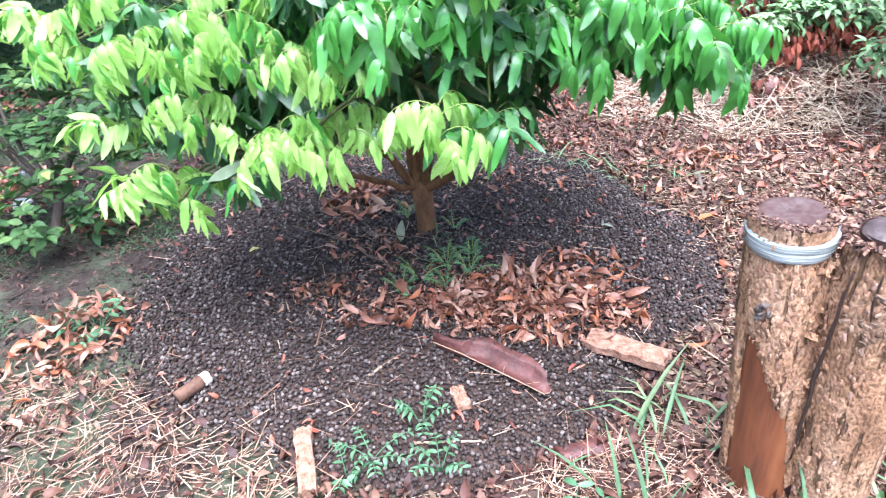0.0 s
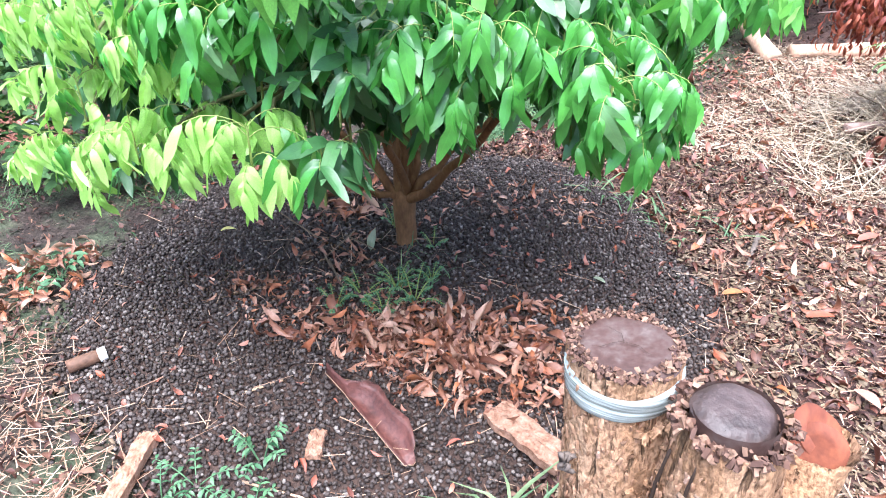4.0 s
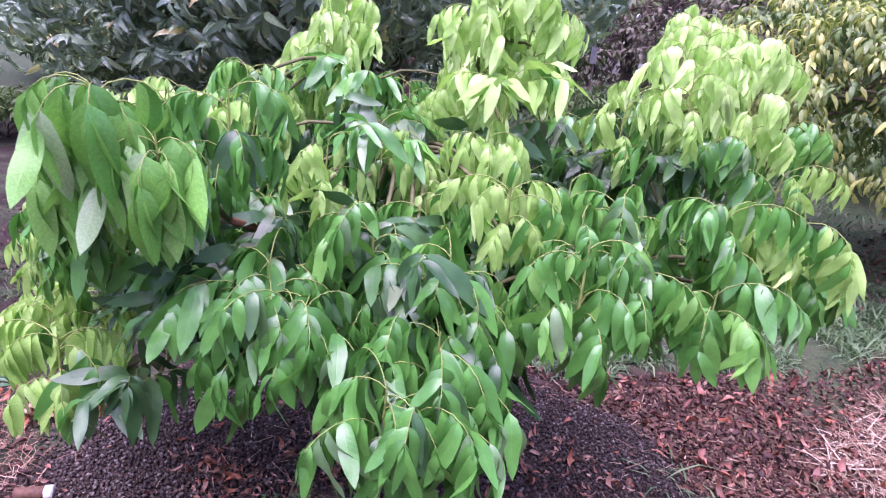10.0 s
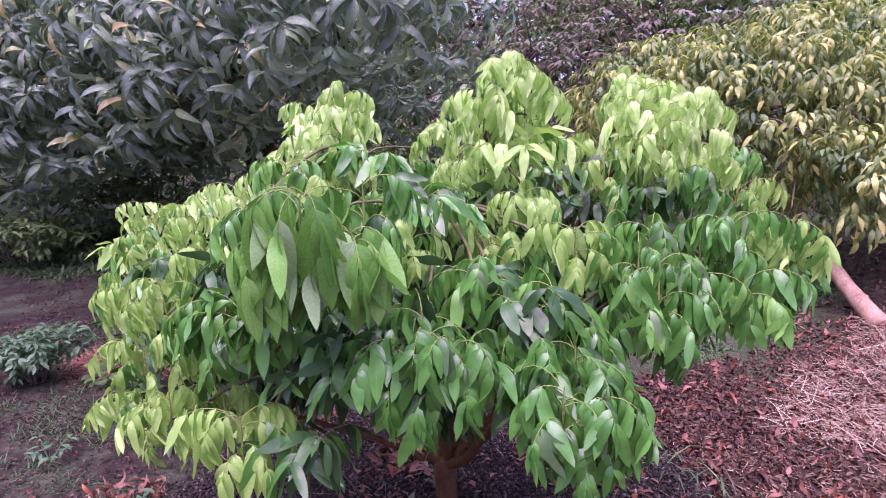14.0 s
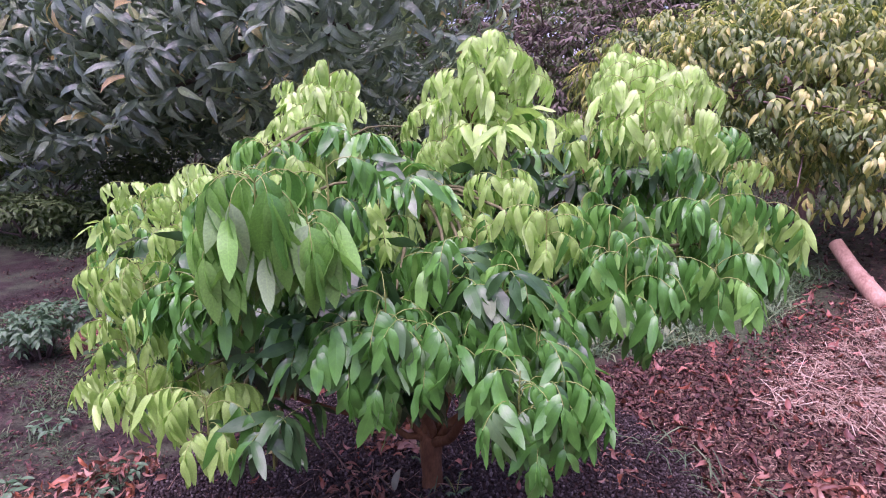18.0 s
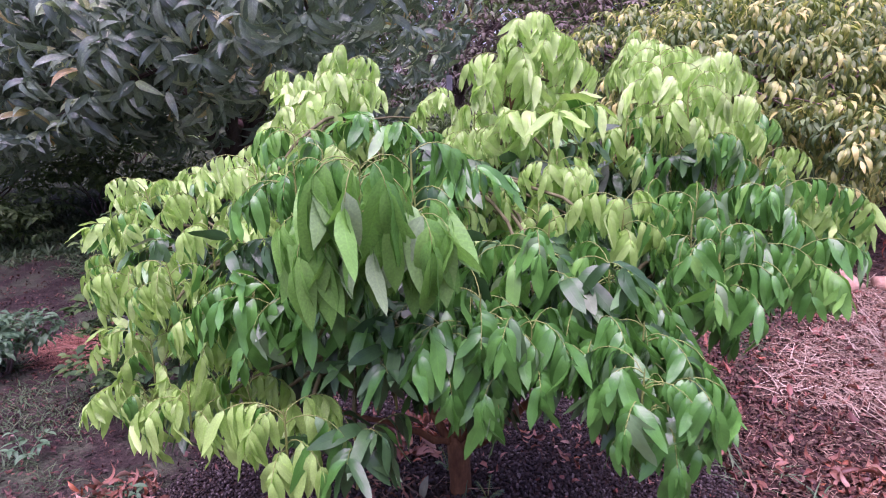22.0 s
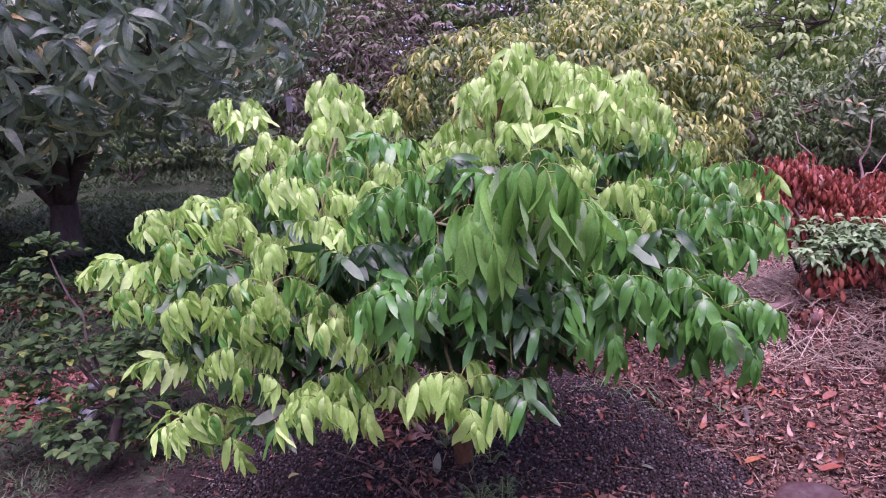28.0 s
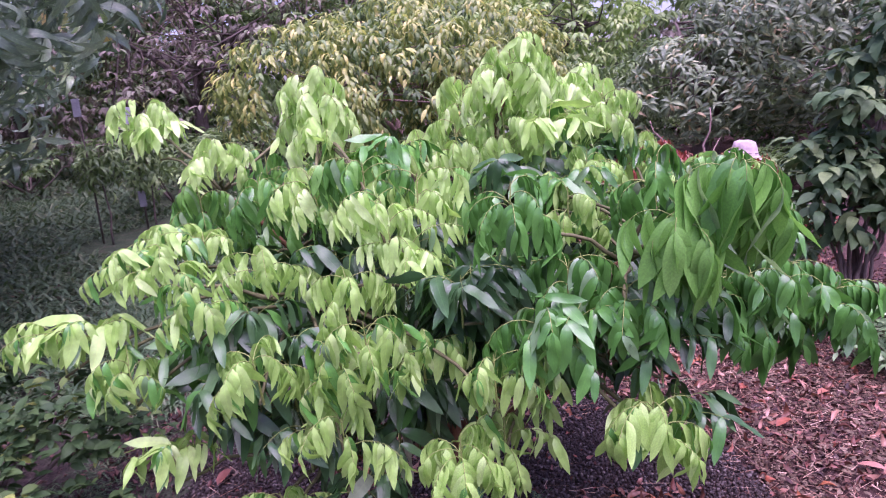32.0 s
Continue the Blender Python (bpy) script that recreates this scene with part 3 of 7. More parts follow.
def leaf_pile(x, y, rx, ry, count, top, label, low=0.04, high=0.11):
    """A pile of curled dead leaves, each a piece of its own."""
    t = thing("dead_leaf_pile", (x, y, bed_z(x, y)), label, "leaf pile")
    for i in range(count):
        a, r = rng.random() * 2 * math.pi, rng.random() ** 0.6
        px, py = rx * r * math.cos(a), ry * r * math.sin(a)
        pz = top_z(x + px, y + py) - bed_z(x, y) + 0.014 + top * (1 - r * r) * rng.random()
        s = low + (high - low) * rng.random() ** 1.4
        az = rng.random() * 2 * math.pi
        turn = axes(np.array([(math.cos(az), math.sin(az), rng.normal(0, 0.35))]), np.array([(rng.normal(0, 0.6), rng.normal(0, 0.6), 1 if rng.random() < 0.65 else -1)]))[0]
        part("dead_leaf", DEADLEAF[i % len(DEADLEAF)], t, m=Matrix.Translation((px, py, pz)) @ Matrix(turn.tolist()).to_4x4() @ Matrix.Diagonal((s, s, s, 1)))
    return t


leaf_pile(0.42, -0.56, 0.36, 0.2, 290, 0.045, "pile of curled rust-brown and pale dead leaves on the mulch")
heap(0.42, -0.56, 0.38, 0.22, 1100, 0.035, "leaf_shreds", "crumbled shreds of red-brown leaves on the pile", RUSTLEAF, 0.012, 0.045)
heap(0.0, -0.5, 0.42, 0.2, 450, 0.01, "leaf_shreds", "thin scatter of crumbled leaf shreds on the mulch", RUSTLEAF, 0.010, 0.035)
leaf_pile(0.05, -0.60, 0.3, 0.13, 80, 0.02, "loose rust-brown dead leaves beside green weeds")
leaf_pile(0.62, -0.36, 0.18, 0.14, 60, 0.02, "loose rust-brown dead leaves on the mulch")
leaf_pile(-0.32, 0.28, 0.2, 0.2, 110, 0.06, "brown dead leaves heaped behind the trunk")
leaf_pile(-0.42, -0.48, 0.18, 0.11, 42, 0.012, "few crumbled pinkish-brown leaves on the mulch", 0.03, 0.07)
leaf_pile(-0.18, -0.16, 0.2, 0.16, 60, 0.02, "loose brown leaves and stalks before the trunk", 0.03, 0.08)
leaf_pile(0.35, 0.55, 0.4, 0.2, 70, 0.015, "loose brown leaves on the mulch behind the trunk", 0.03, 0.08)
leaf_pile(-1.22, -0.60, 0.2, 0.26, 150, 0.09, "clump of brown dead leaves at the edge of the bed")
leaf_pile(-1.35, -0.95, 0.22, 0.2, 45, 0.05, "clump of brown dead leaves beside straw")
leaf_pile(-1.55, 0.32, 0.28, 0.16, 70, 0.03, "brown dead leaves under the citrus bush")
leaf_pile(1.35, 0.85, 0.2, 0.13, 80, 0.05, "clump of orange-brown dead leaves on the litter")
heap(-2.6, 0.75, 0.6, 0.35, 900, 0.03, "dead_leaf_pile", "patch of reddish dry needles and leaves", PILE, 0.03, 0.07)
heap(-3.9, 2.4, 0.9, 0.4, 700, 0.03, "dead_leaf_pile", "patch of reddish dry leaves under the mango tree", PILE, 0.04, 0.09)

pale = spots_in(1.0, 3.0, 1.5, 3.7, 11000, lambda x, y: not grassy(x, y) and x > 0.9 + 0.2 * (y - 1.4) + 0.3 * noise.noise((x * 2, y * 2, 4)))
straws(pale[:4000], 0.04, 0.26, "straw", "pale dry straw strewn over leaf litter")
straws(pale[4000:], 0.03, 0.2, "straw", "bleached straw strewn over leaf litter", 0.0024, 0.15, PALESTRAW)
straws(spots_in(0.75, 2.3, -1.5, 1.4, 3000, lambda x, y: outside_bed(x, y, 1.03)), 0.012, 0.05, "straw", "short bits of pale straw in the leaf litter", 0.0022, 0.2)
straws(spots_in(-0.55, -0.05, -0.45, 0.02, 16), 0.12, 0.34, "dry_stalks", "dry brown leaf stalks lying before the trunk", 0.0034, 0.08, CHIP)
fl = spots_in(-1.6, -0.2, -2.0, -0.85, 2600, lambda x, y: outside_bed(x, y, 1.0))
straws(fl, 0.03, 0.12, "straw", "pale dry straw at the edge of the mulch bed", 0.0013, 0.12)
straws(spots_in(0.35, 1.0, -1.6, -1.0, 900, lambda x, y: outside_bed(x, y, 1.0)), 0.03, 0.12, "straw", "pale dry straw before the stump", 0.0013, 0.12)
fr = spots_in(-0.4, 2.6, -2.4, 1.4, 4200, lambda x, y: outside_bed(x, y, 0.98))
straws(fr, 0.025, 0.13, "straw", "thin dry straw and twigs among fallen leaves")


BLADE = [leaf_shape(3, 0.035, 0.6, d, 0.0, 0.7) for d in (0.5, 0.9, 1.3, 0.2)]


def grass(spots, low, high, name, label, upright=1.0, wide=1.0, mat=None):
    k = len(spots)
    pos = np.array([(x, y, top_z(x, y) - 0.005) for x, y, h in spots])
    a = rng.random(k) * 2 * math.pi
    along = np.stack([np.cos(a), np.sin(a), upright * (0.4 + 1.2 * rng.random(k))], 1)
    up = np.stack([-np.cos(a), -np.sin(a), np.full(k, 0.6)], 1)
    ln = low + (high - low) * rng.random(k) ** 1.5
    v, f, uv = strewn(BLADE, pos, axes(along, up), np.stack([ln, ln * wide, ln], 1))
    return tagged(new(name, mesh_from(name, v, f, mat or GRASS, uv)), label, "grass", kind="stuff")


grass(spots_in(-2.2, 1.9, 1.15, 4.5, 26000, lambda x, y: grassy(x, y) and noise.noise((x * 2.6, y * 2.6, 1)) + 0.6 * noise.noise((x * 7, y * 7, 1)) > -0.12), 0.04, 0.2, "grass", "soft green grass behind the mulch bed", 0.8, 1.5)
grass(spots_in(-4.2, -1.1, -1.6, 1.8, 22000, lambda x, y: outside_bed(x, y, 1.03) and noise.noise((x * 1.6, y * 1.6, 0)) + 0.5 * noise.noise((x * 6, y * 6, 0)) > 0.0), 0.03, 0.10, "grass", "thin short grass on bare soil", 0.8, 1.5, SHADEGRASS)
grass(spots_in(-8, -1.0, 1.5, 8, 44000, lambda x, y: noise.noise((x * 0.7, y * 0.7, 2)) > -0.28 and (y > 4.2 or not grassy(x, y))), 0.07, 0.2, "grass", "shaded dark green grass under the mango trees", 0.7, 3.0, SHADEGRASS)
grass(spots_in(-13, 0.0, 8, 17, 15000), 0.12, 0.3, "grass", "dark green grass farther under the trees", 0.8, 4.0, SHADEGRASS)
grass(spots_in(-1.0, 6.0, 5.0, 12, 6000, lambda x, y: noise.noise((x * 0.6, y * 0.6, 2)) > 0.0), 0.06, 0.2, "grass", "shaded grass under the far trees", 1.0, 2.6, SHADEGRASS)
HULL = [(np.array([(-1, 0, 0), (-0.4, -0.45, 0.1), (-0.4, 0.45, 0.05), (0.5, -0.4, 0.15), (0.5, 0.42, 0.0), (1, 0.05, 0.1), (0, 0, 0.35)]),
         np.array([(0, 1, 6), (1, 3, 6), (3, 5, 6), (5, 4, 6), (4, 2, 6), (2, 0, 6)]), np.zeros((7, 2)))]


def hulls(spots, low, high, label, mat=None, name="dry_flakes"):
    """Small dry flakes and seed hulls, lying flat."""
    k = len(spots)
    pos = np.array([(x, y, top_z(x, y) + 0.008 + 1.2 * h) for x, y, h in spots])
    a = rng.random(k) * 2 * math.pi
    along = np.stack([np.cos(a), np.sin(a), rng.normal(0, 0.3, k)], 1)
    up = np.stack([rng.normal(0, 0.4, k), rng.normal(0, 0.4, k), np.ones(k)], 1)
    sz = low + (high - low) * rng.random(k) ** 1.5
    v, f, uv = strewn(HULL, pos, axes(along, up), np.stack([sz, sz * (0.5 + 0.6 * rng.random(k)), sz * 0.6], 1))
    tagged(new(name, mesh_from(name, v, f, mat or CHIP, uv)), label, "leaf litter", kind="stuff")


hulls(spots_in(0.0, 4.6, -2.8, 4.0, 42000, lambda x, y: ragged(x, y, 1.9, 0.4, 1.8, 2.3) and outside_bed(x, y, 1.0) and not grassy(x, y) and (y > -0.9 or x > 0.8) and noise.noise((x * 1.5, y * 1.5, 9)) > -0.3), 0.006, 0.021, "pale dry flakes and hulls among fallen leaves")
hulls(spots_in(-1.6, 1.4, -2.0, -0.7, 5000, lambda x, y: outside_bed(x, y, 0.98)), 0.005, 0.016, "pale dry flakes at the edge of the mulch")
PALEHULL = piece_material("pale_hull", [(0.0, (0.057, 0.035, 0.019)), (0.4, (0.105, 0.071, 0.039)), (1.0, (0.190, 0.143, 0.088))], 0.6, 0.35, 90.0)
hulls(spots_in(0.6, 3.2, -2.0, 1.4, 6500, lambda x, y: ragged(x, y, 1.7, -0.3, 0.9, 1.1) and outside_bed(x, y, 1.0)), 0.009, 0.019, "pale tan oval hulls on dark soil", PALEHULL)
CLOD = piece_material("soil_crumb", [(0.0, (0.019, 0.014, 0.012)), (0.6, (0.043, 0.031, 0.025)), (0.95, (0.079, 0.056, 0.048)), (1.0, (0.198, 0.143, 0.116))], 0.9, 0.2, 90.0)
hulls(spots_in(0.3, 5.0, 3.4, 8.0, 14000), 0.008, 0.028, "crumbs of dark soil under the far trees", CLOD, "soil_crumbs")
litter(spots_in(0.2, 5.0, 3.6, 7.6, 2600), LITTER, 0.03, 0.09, "leaf_litter", "dark fallen leaves on the soil under the far trees", "leaf litter")
REDSTRAW = piece_material("red_dry_needle", [(0.0, (0.16, 0.06, 0.04)), (0.5, (0.30, 0.12, 0.08)), (1.0, (0.46, 0.25, 0.17))], 0.6)
straws([(x, y, 0.02 * rng.random()) for x, y, _ in spots_in(-3.5, -2.1, -0.2, 1.2, 2600, lambda x, y: ragged(x, y, -2.75, 0.48, 0.42, 0.26))], 0.05, 0.16, "straw", "patch of reddish dry needles on bare soil", 0.0016, 0.15, REDSTRAW)
hulls(spots_in(-4.6, -1.0, -1.8, 2.0, 16000, lambda x, y: outside_bed(x, y, 1.0)), 0.004, 0.016, "crumbs of dark soil and dry bits", CLOD, "soil_crumbs")
straws(spots_in(-1.2, 1.2, -1.2, 1.2, 420, lambda x, y: not outside_bed(x, y, 0.97) and noise.noise((x * 2, y * 2, 8)) > -0.1), 0.02, 0.13, "straw", "thin dry stalks lying on the dark mulch", 0.0013, 0.08)
hulls(spots_in(-1.2, 1.2, -1.2, 1.2, 500, lambda x, y: not outside_bed(x, y, 0.97)), 0.004, 0.01, "pale flakes scattered on the mulch")
grass(spots_in(0.55, 1.25, 0.55, 1.15, 60, lambda x, y: abs(y - 1.25 + 0.55 * x) < 0.12), 0.1, 0.24, "grass_tuft", "wispy green grass tuft at the edge of the mulch", 0.6, 1.0)
grass(spots_in(1.0, 1.6, 1.15, 1.5, 50), 0.06, 0.12, "grass_tuft", "small green tuft in the leaf litter", 0.7, 1.2)
grass(spots_in(0.02, 0.3, -0.32, -0.02, 40), 0.05, 0.12, "grass_tuft", "grass tuft beside the trunk", 0.9, 1.0)


# ---- the young tree ----
def hanging_leaflet(width=0.25, bend=1.2, fold=0.3, wave=0.02, phase=0.0, n=8, twist=0.0):
    """A narrow leaflet of length 1 that leaves its stalk along +x and bends over until it hangs: long parallel sides, waved edges, a drawn-out tip."""
    v, uv, x, z = [], [], 0.0, 0.0
    for i in range(n + 1):
        t = i / n
        a = bend * min(1.0, t / 0.42) ** 0.85 - 0.25 * bend * max(0.0, t - 0.7)
        if i:
            x, z = x + math.cos(a) / n, z - math.sin(a) / n
        w = width * 0.5 * min(1.0, math.sin(math.pi * min(1.0, t ** 0.85 * 1.02))) ** 0.56 * (1.0 if t < 0.84 else 1 - 2.8 * (t - 0.84)) + 0.0015
        roll = twist * t
        for k in (-1, 0, 1):
            up = fold * w * abs(k) * (1.2 - t) + wave * math.sin(11 * t + phase + 1.7 * k) * abs(k) * math.sin(math.pi * t)
            across, up = k * w * math.cos(roll) - up * math.sin(roll), k * w * math.sin(roll) + up * math.cos(roll)
            v.append((x + up * math.sin(a), across, z + up * math.cos(a)))
            uv.append((t, k * 0.999))
    f = [(3 * i + k, 3 * i + k + 1, 3 * i + k + 4, 3 * i + k + 3) for i in range(n) for k in (0, 1)]
    return np.array(v), np.array(f), np.array(uv)


LEAFLETS = [hanging_leaflet(*row) for row in ((0.23, 1.15, 0.35, 0.022, 0.0, 8, 0.2), (0.25, 0.95, 0.25, 0.028, 2.0, 8, -0.35), (0.215, 1.3, 0.5, 0.018, 4.0, 8, 0.0),
                                              (0.235, 0.85, 0.3, 0.030, 1.0, 8, 0.5), (0.265, 1.05, 0.2, 0.032, 5.0, 8, -0.15), (0.23, 0.7, 0.45, 0.022, 3.0, 8, 0.3))]
STRAPS = [hanging_leaflet(*row) for row in ((0.25, 0.85, 0.25, 0.014, 0.0, 9, 0.1), (0.28, 0.7, 0.2, 0.018, 2.0, 9, -0.15), (0.255, 0.95, 0.3, 0.012, 4.0, 9, 0.0), (0.29, 0.75, 0.2, 0.016, 1.0, 9, 0.12))]
BLADES = [hanging_leaflet(*row) for row in ((0.265, 1.05, 0.25, 0.024, 0.0, 8, 0.2), (0.29, 0.85, 0.3, 0.030, 2.0, 8, -0.3), (0.255, 1.2, 0.35, 0.020, 4.0, 8, 0.1), (0.285, 0.8, 0.2, 0.028, 1.0, 8, 0.4))]
SHAPES = {"broad": BLADES, "full": LEAFLETS, "open": LEAFLETS, "large": STRAPS, "small": LEAFLETS, "fern": LEAFLETS}


def spray_plan(seed, fronds=8, pairs=5, leaf=0.11, reach=0.16, sag=1.2, lean=0.25, hang=0.6, loose=0.14, deep=0.05, wide=1.0):
    """One drooping spray of compound leaves with its tip at the origin: stalks arch out and over, leaflets hang from both sides of each; place, turn and length of every leaflet."""
    r = np.random.default_rng(seed)
    stalks, pos, along, up, size, shade = [], [], [], [], [], []
    for k in range(fronds):
        az = 2 * math.pi * (k + 0.6 * r.random()) / fronds
        out = np.array([math.cos(az) + lean, math.sin(az), 0])
        out /= np.linalg.norm(out)
        ln = reach * (0.7 + 0.55 * r.random()) * (1 + 0.35 * lean * math.cos(az))
        start = np.array([0, 0, -deep * r.random() ** 1.5])
        tilt, fall = 0.75 + 0.4 * r.random(), sag * (1.7 + 0.6 * r.random())
        ts = np.linspace(0, 1, 7)
        step = np.array([out * math.cos(tilt - fall * t) + np.array([0, 0, math.sin(tilt - fall * t)]) for t in ts]) * ln / 6
        pts = start + np.concatenate([np.zeros((1, 3)), np.cumsum((step[1:] + step[:-1]) / 2, axis=0)])
        stalks.append(tube(pts, np.linspace(0.0013, 0.0007, 7), 4, caps=False))
        way = np.gradient(pts, axis=0)
        side = np.array([-out[1], out[0], 0])
        n = pairs + int(r.integers(0, 2))
        age = r.random()
        for t, s in [(0.30 + 0.70 * (i + 0.5) / n, s) for i in range(n) for s in (-1, 1)] + [(1.0, 0)]:
            t = min(1.0, t + 0.03 * r.normal())
            p = np.array([np.interp(t, ts, pts[:, c]) for c in range(3)])
            w = np.array([np.interp(t, ts, way[:, c]) for c in range(3)])
            w /= np.linalg.norm(w)
            d = side * s * wide * (0.65 + 0.3 * r.random()) + out * (0.15 + 0.35 * r.random()) + w * 0.3 + np.array([0, 0, -hang * (0.6 + 0.8 * r.random())]) + r.normal(0, loose, 3)
            pos.append(p)
            q = age + 0.25 * r.normal()
            shade.append(0 if q < 0.34 else 2 if q > 1.0 else 1)
            along.append(d)
            up.append(out * 0.3 + side * s * 0.1 + np.array([0, 0, 1.0]) + r.normal(0, 0.34, 3))
            size.append(leaf * (0.68 + 0.5 * r.random()) * (0.8 + 0.3 * math.sin(math.pi * min(t, 0.9))))
    stalks.append(tube(np.array([(0, 0, -0.13), (0, 0, -0.05), (0.004, 0, 0.01)]), (0.0034, 0.0026, 0.0012), 6, caps=False))
    return stalks, np.array(pos), axes(np.array(along), np.array(up)), np.array(size)[:, None], np.array(shade)


def spray_mesh(name, plan, mats, shapes):
    """mats: for the youngest leaflets, the usual ones and the oldest."""
    stalks, pos, turn, size, shade = plan
    groups = [strewn(shapes, pos[shade == k], turn[shade == k], size[shade == k]) for k in (0, 1, 2) if (shade == k).any()]
    kinds = [k for k in (0, 1, 2) if (shade == k).any()]
    v, f, uv, which = joined(stalks + groups)
    slots = np.array([0] * len(stalks) + [k + 1 for k in kinds])
    return mesh_from(name, v, f, [TWIG, *mats], uv, slots[which])


FULL = [spray_plan(k, 8, 5, 0.096, 0.150, 1.08, 0.2, 0.62, 0.13, 0.13, 0.85) for k in (1, 2, 3, 4, 5, 6)]
BROAD = [spray_plan(k, 7, 5, 0.102, 0.155, 1.05, 0.3, 0.52, 0.15, 0.10, 0.8) for k in (51, 52, 53, 54)]
OPEN = [spray_plan(k, 5, 3, 0.12, 0.13, 0.6, 0.25, 0.15, 0.25) for k in (11, 12, 13)]
LARGE = [spray_plan(k, 8, 2, 0.158, 0.135, 1.15, 0.15, 0.95, 0.12, 0.06, 0.7) for k in (21, 22)]
SMALL = [spray_plan(k, 6, 5, 0.072, 0.14, 0.8, 0.35, 0.4, 0.18) for k in (31, 32, 33)]
FERN = [spray_plan(k, 6, 6, 0.090, 0.16, 1.0, 0.25, 0.8, 0.12, 0.09, 0.85) for k in (41, 42, 43, 44)]
PLANS = {"broad": BROAD, "full": FULL, "open": OPEN, "large": LARGE, "small": SMALL, "fern": FERN}
# The deep mix puts the canopy's shade into the front sprays' colour.
TONES = {"young": (YOUNG, YOUNG, MIDDLE), "grown": (FRESH, MIDDLE, MIDDLE), "toplit_tender": (PALE, PALE, YOUNG), "deep": (MIDDLE, MIDDLE, OLD), "lush": (FRESH, FRESH, MIDDLE), "old": (MIDDLE, OLD, OLD)}
SPRAYS = {(k, t): [spray_mesh("leaf_spray", p, m, SHAPES[k]) for p in plans] for k, plans in PLANS.items() for t, m in TONES.items()}
LEAF_OBJECTS = {(h, t, k): [mesh_from("leaf", v, f, m[k], uv) for v, f, uv in SHAPES[h]] for h in ("full", "large") for t, m in TONES.items() for k in (0, 1, 2)}
STALKS = {k: [mesh_from("leaf_spray", *joined(p[0])[:2], TWIG) for p in plans] for k, plans in PLANS.items()}

tree = thing("young_tree", (0, 0, 0), "young fruit tree with drooping bright green leaves in mulch", "tree")
HEART = np.array([0.02, -0.15, 0.75])
FORK = np.array([-0.012, 0.02, 0.205])


def wood(name, pts, radii, sides=10, rough=0.12):
    v, f, uv = tube(pts, radii, sides, rough)
    return part(name, mesh_from(name, v, f, GREENBARK if name == "twig" else BARK, uv), tree)


wood("trunk", np.array([(0.004, -0.006, -0.05), (0.0, 0.0, 0.0), (-0.004, 0.008, 0.07), (-0.008, 0.012, 0.14), FORK, FORK + (-0.004, 0.012, 0.05)]),
     (0.056, 0.045, 0.041, 0.041, 0.046, 0.036), 14, 0.14)
BOUGHS = {}


def limb(key, mid, end, r0=0.024, r1=0.008):
    t = np.linspace(0, 1, 12)[:, None]
    p = FORK * (1 - t) ** 2 + 2 * np.array(mid) * t * (1 - t) + np.array(end) * t * t
    p[1:-1] += rng.normal(0, 0.008, (10, 3))
    BOUGHS[key] = p
    wood("limb", p, np.linspace(r0, r1, 12), 9)


limb("left", (-0.22, 0.0, 0.45), (-0.52, -0.42, 0.98), 0.02)
limb("low_left", (-0.2, -0.1, 0.32), (-0.50, -0.62, 0.62), 0.015, 0.006)
limb("front", (0.02, -0.1, 0.6), (0.06, -0.72, 0.86), 0.018)
limb("near", (0.04, -0.06, 0.8), (0.26, -0.82, 1.12), 0.018)
limb("right_front", (0.24, -0.06, 0.38), (0.56, -0.58, 0.88), 0.022)
limb("right", (0.2, 0.05, 0.45), (0.72, -0.12, 1.02), 0.02)
limb("middle", (-0.03, 0.05, 0.7), (0.12, -0.2, 1.22), 0.026)
limb("top_left", (-0.06, 0.05, 0.8), (-0.40, -0.02, 1.42), 0.018)
limb("top_right", (0.1, 0.12, 0.7), (0.52, 0.42, 1.38), 0.02)
limb("back_left", (-0.12, 0.16, 0.6), (-0.78, 0.25, 1.26), 0.016)
limb("top", (0.0, 0.04, 0.9), (0.22, -0.03, 1.52), 0.02)


def grow(key, rows, split=False):
    """Sprays on one limb: place of the tip, kind, tone and scale, each with its twig."""
    path = BOUGHS[key]
    for x, y, z, kind, tone, s in rows:
        tip = np.array([x, y, z - (0.05 if kind == "large" else 0.012) * s])
        low = tip - (0, 0, 0.12 * s)
        near = path[4 + int(np.argmin(np.linalg.norm(path[4:] - low, axis=1) - 0.03 * np.arange(len(path) - 4)))] if np.linalg.norm(path[-1] - low) > 0.1 else path[-2]
        if np.linalg.norm(near - low) > 0.03:
            wood("twig", arc(near, low, 0.12 * np.linalg.norm(near - low), 7, 0.004), np.linspace(0.0065, 0.0038, 7), 6, 0.1)
        out = tip - HEART
        m = Matrix.Translation(tip) @ Matrix.Rotation(math.atan2(out[1], out[0]) + rng.normal(0, 0.5), 4, "Z") @ Matrix.Rotation(rng.normal(0, 0.08), 4, "Y") @ Matrix.Diagonal((s, s, s, 1))
        k = int(rng.integers(len(PLANS[kind])))
        if not split:
            part("leaf_spray", SPRAYS[kind, tone][k], tree, m=m)
            continue
        holder = part("leaf_spray", STALKS[kind][k], tree, m=m)
        _, pos, turn, size, shade = PLANS[kind][k]
        for i in range(len(pos)):
            mm = Matrix.Translation(pos[i]) @ Matrix(turn[i].tolist()).to_4x4() @ Matrix.Diagonal((float(size[i, 0]),) * 3 + (1,))
            part("leaf", LEAF_OBJECTS[kind, tone, int(shade[i])][i % len(SHAPES[kind])], holder, m=mm)


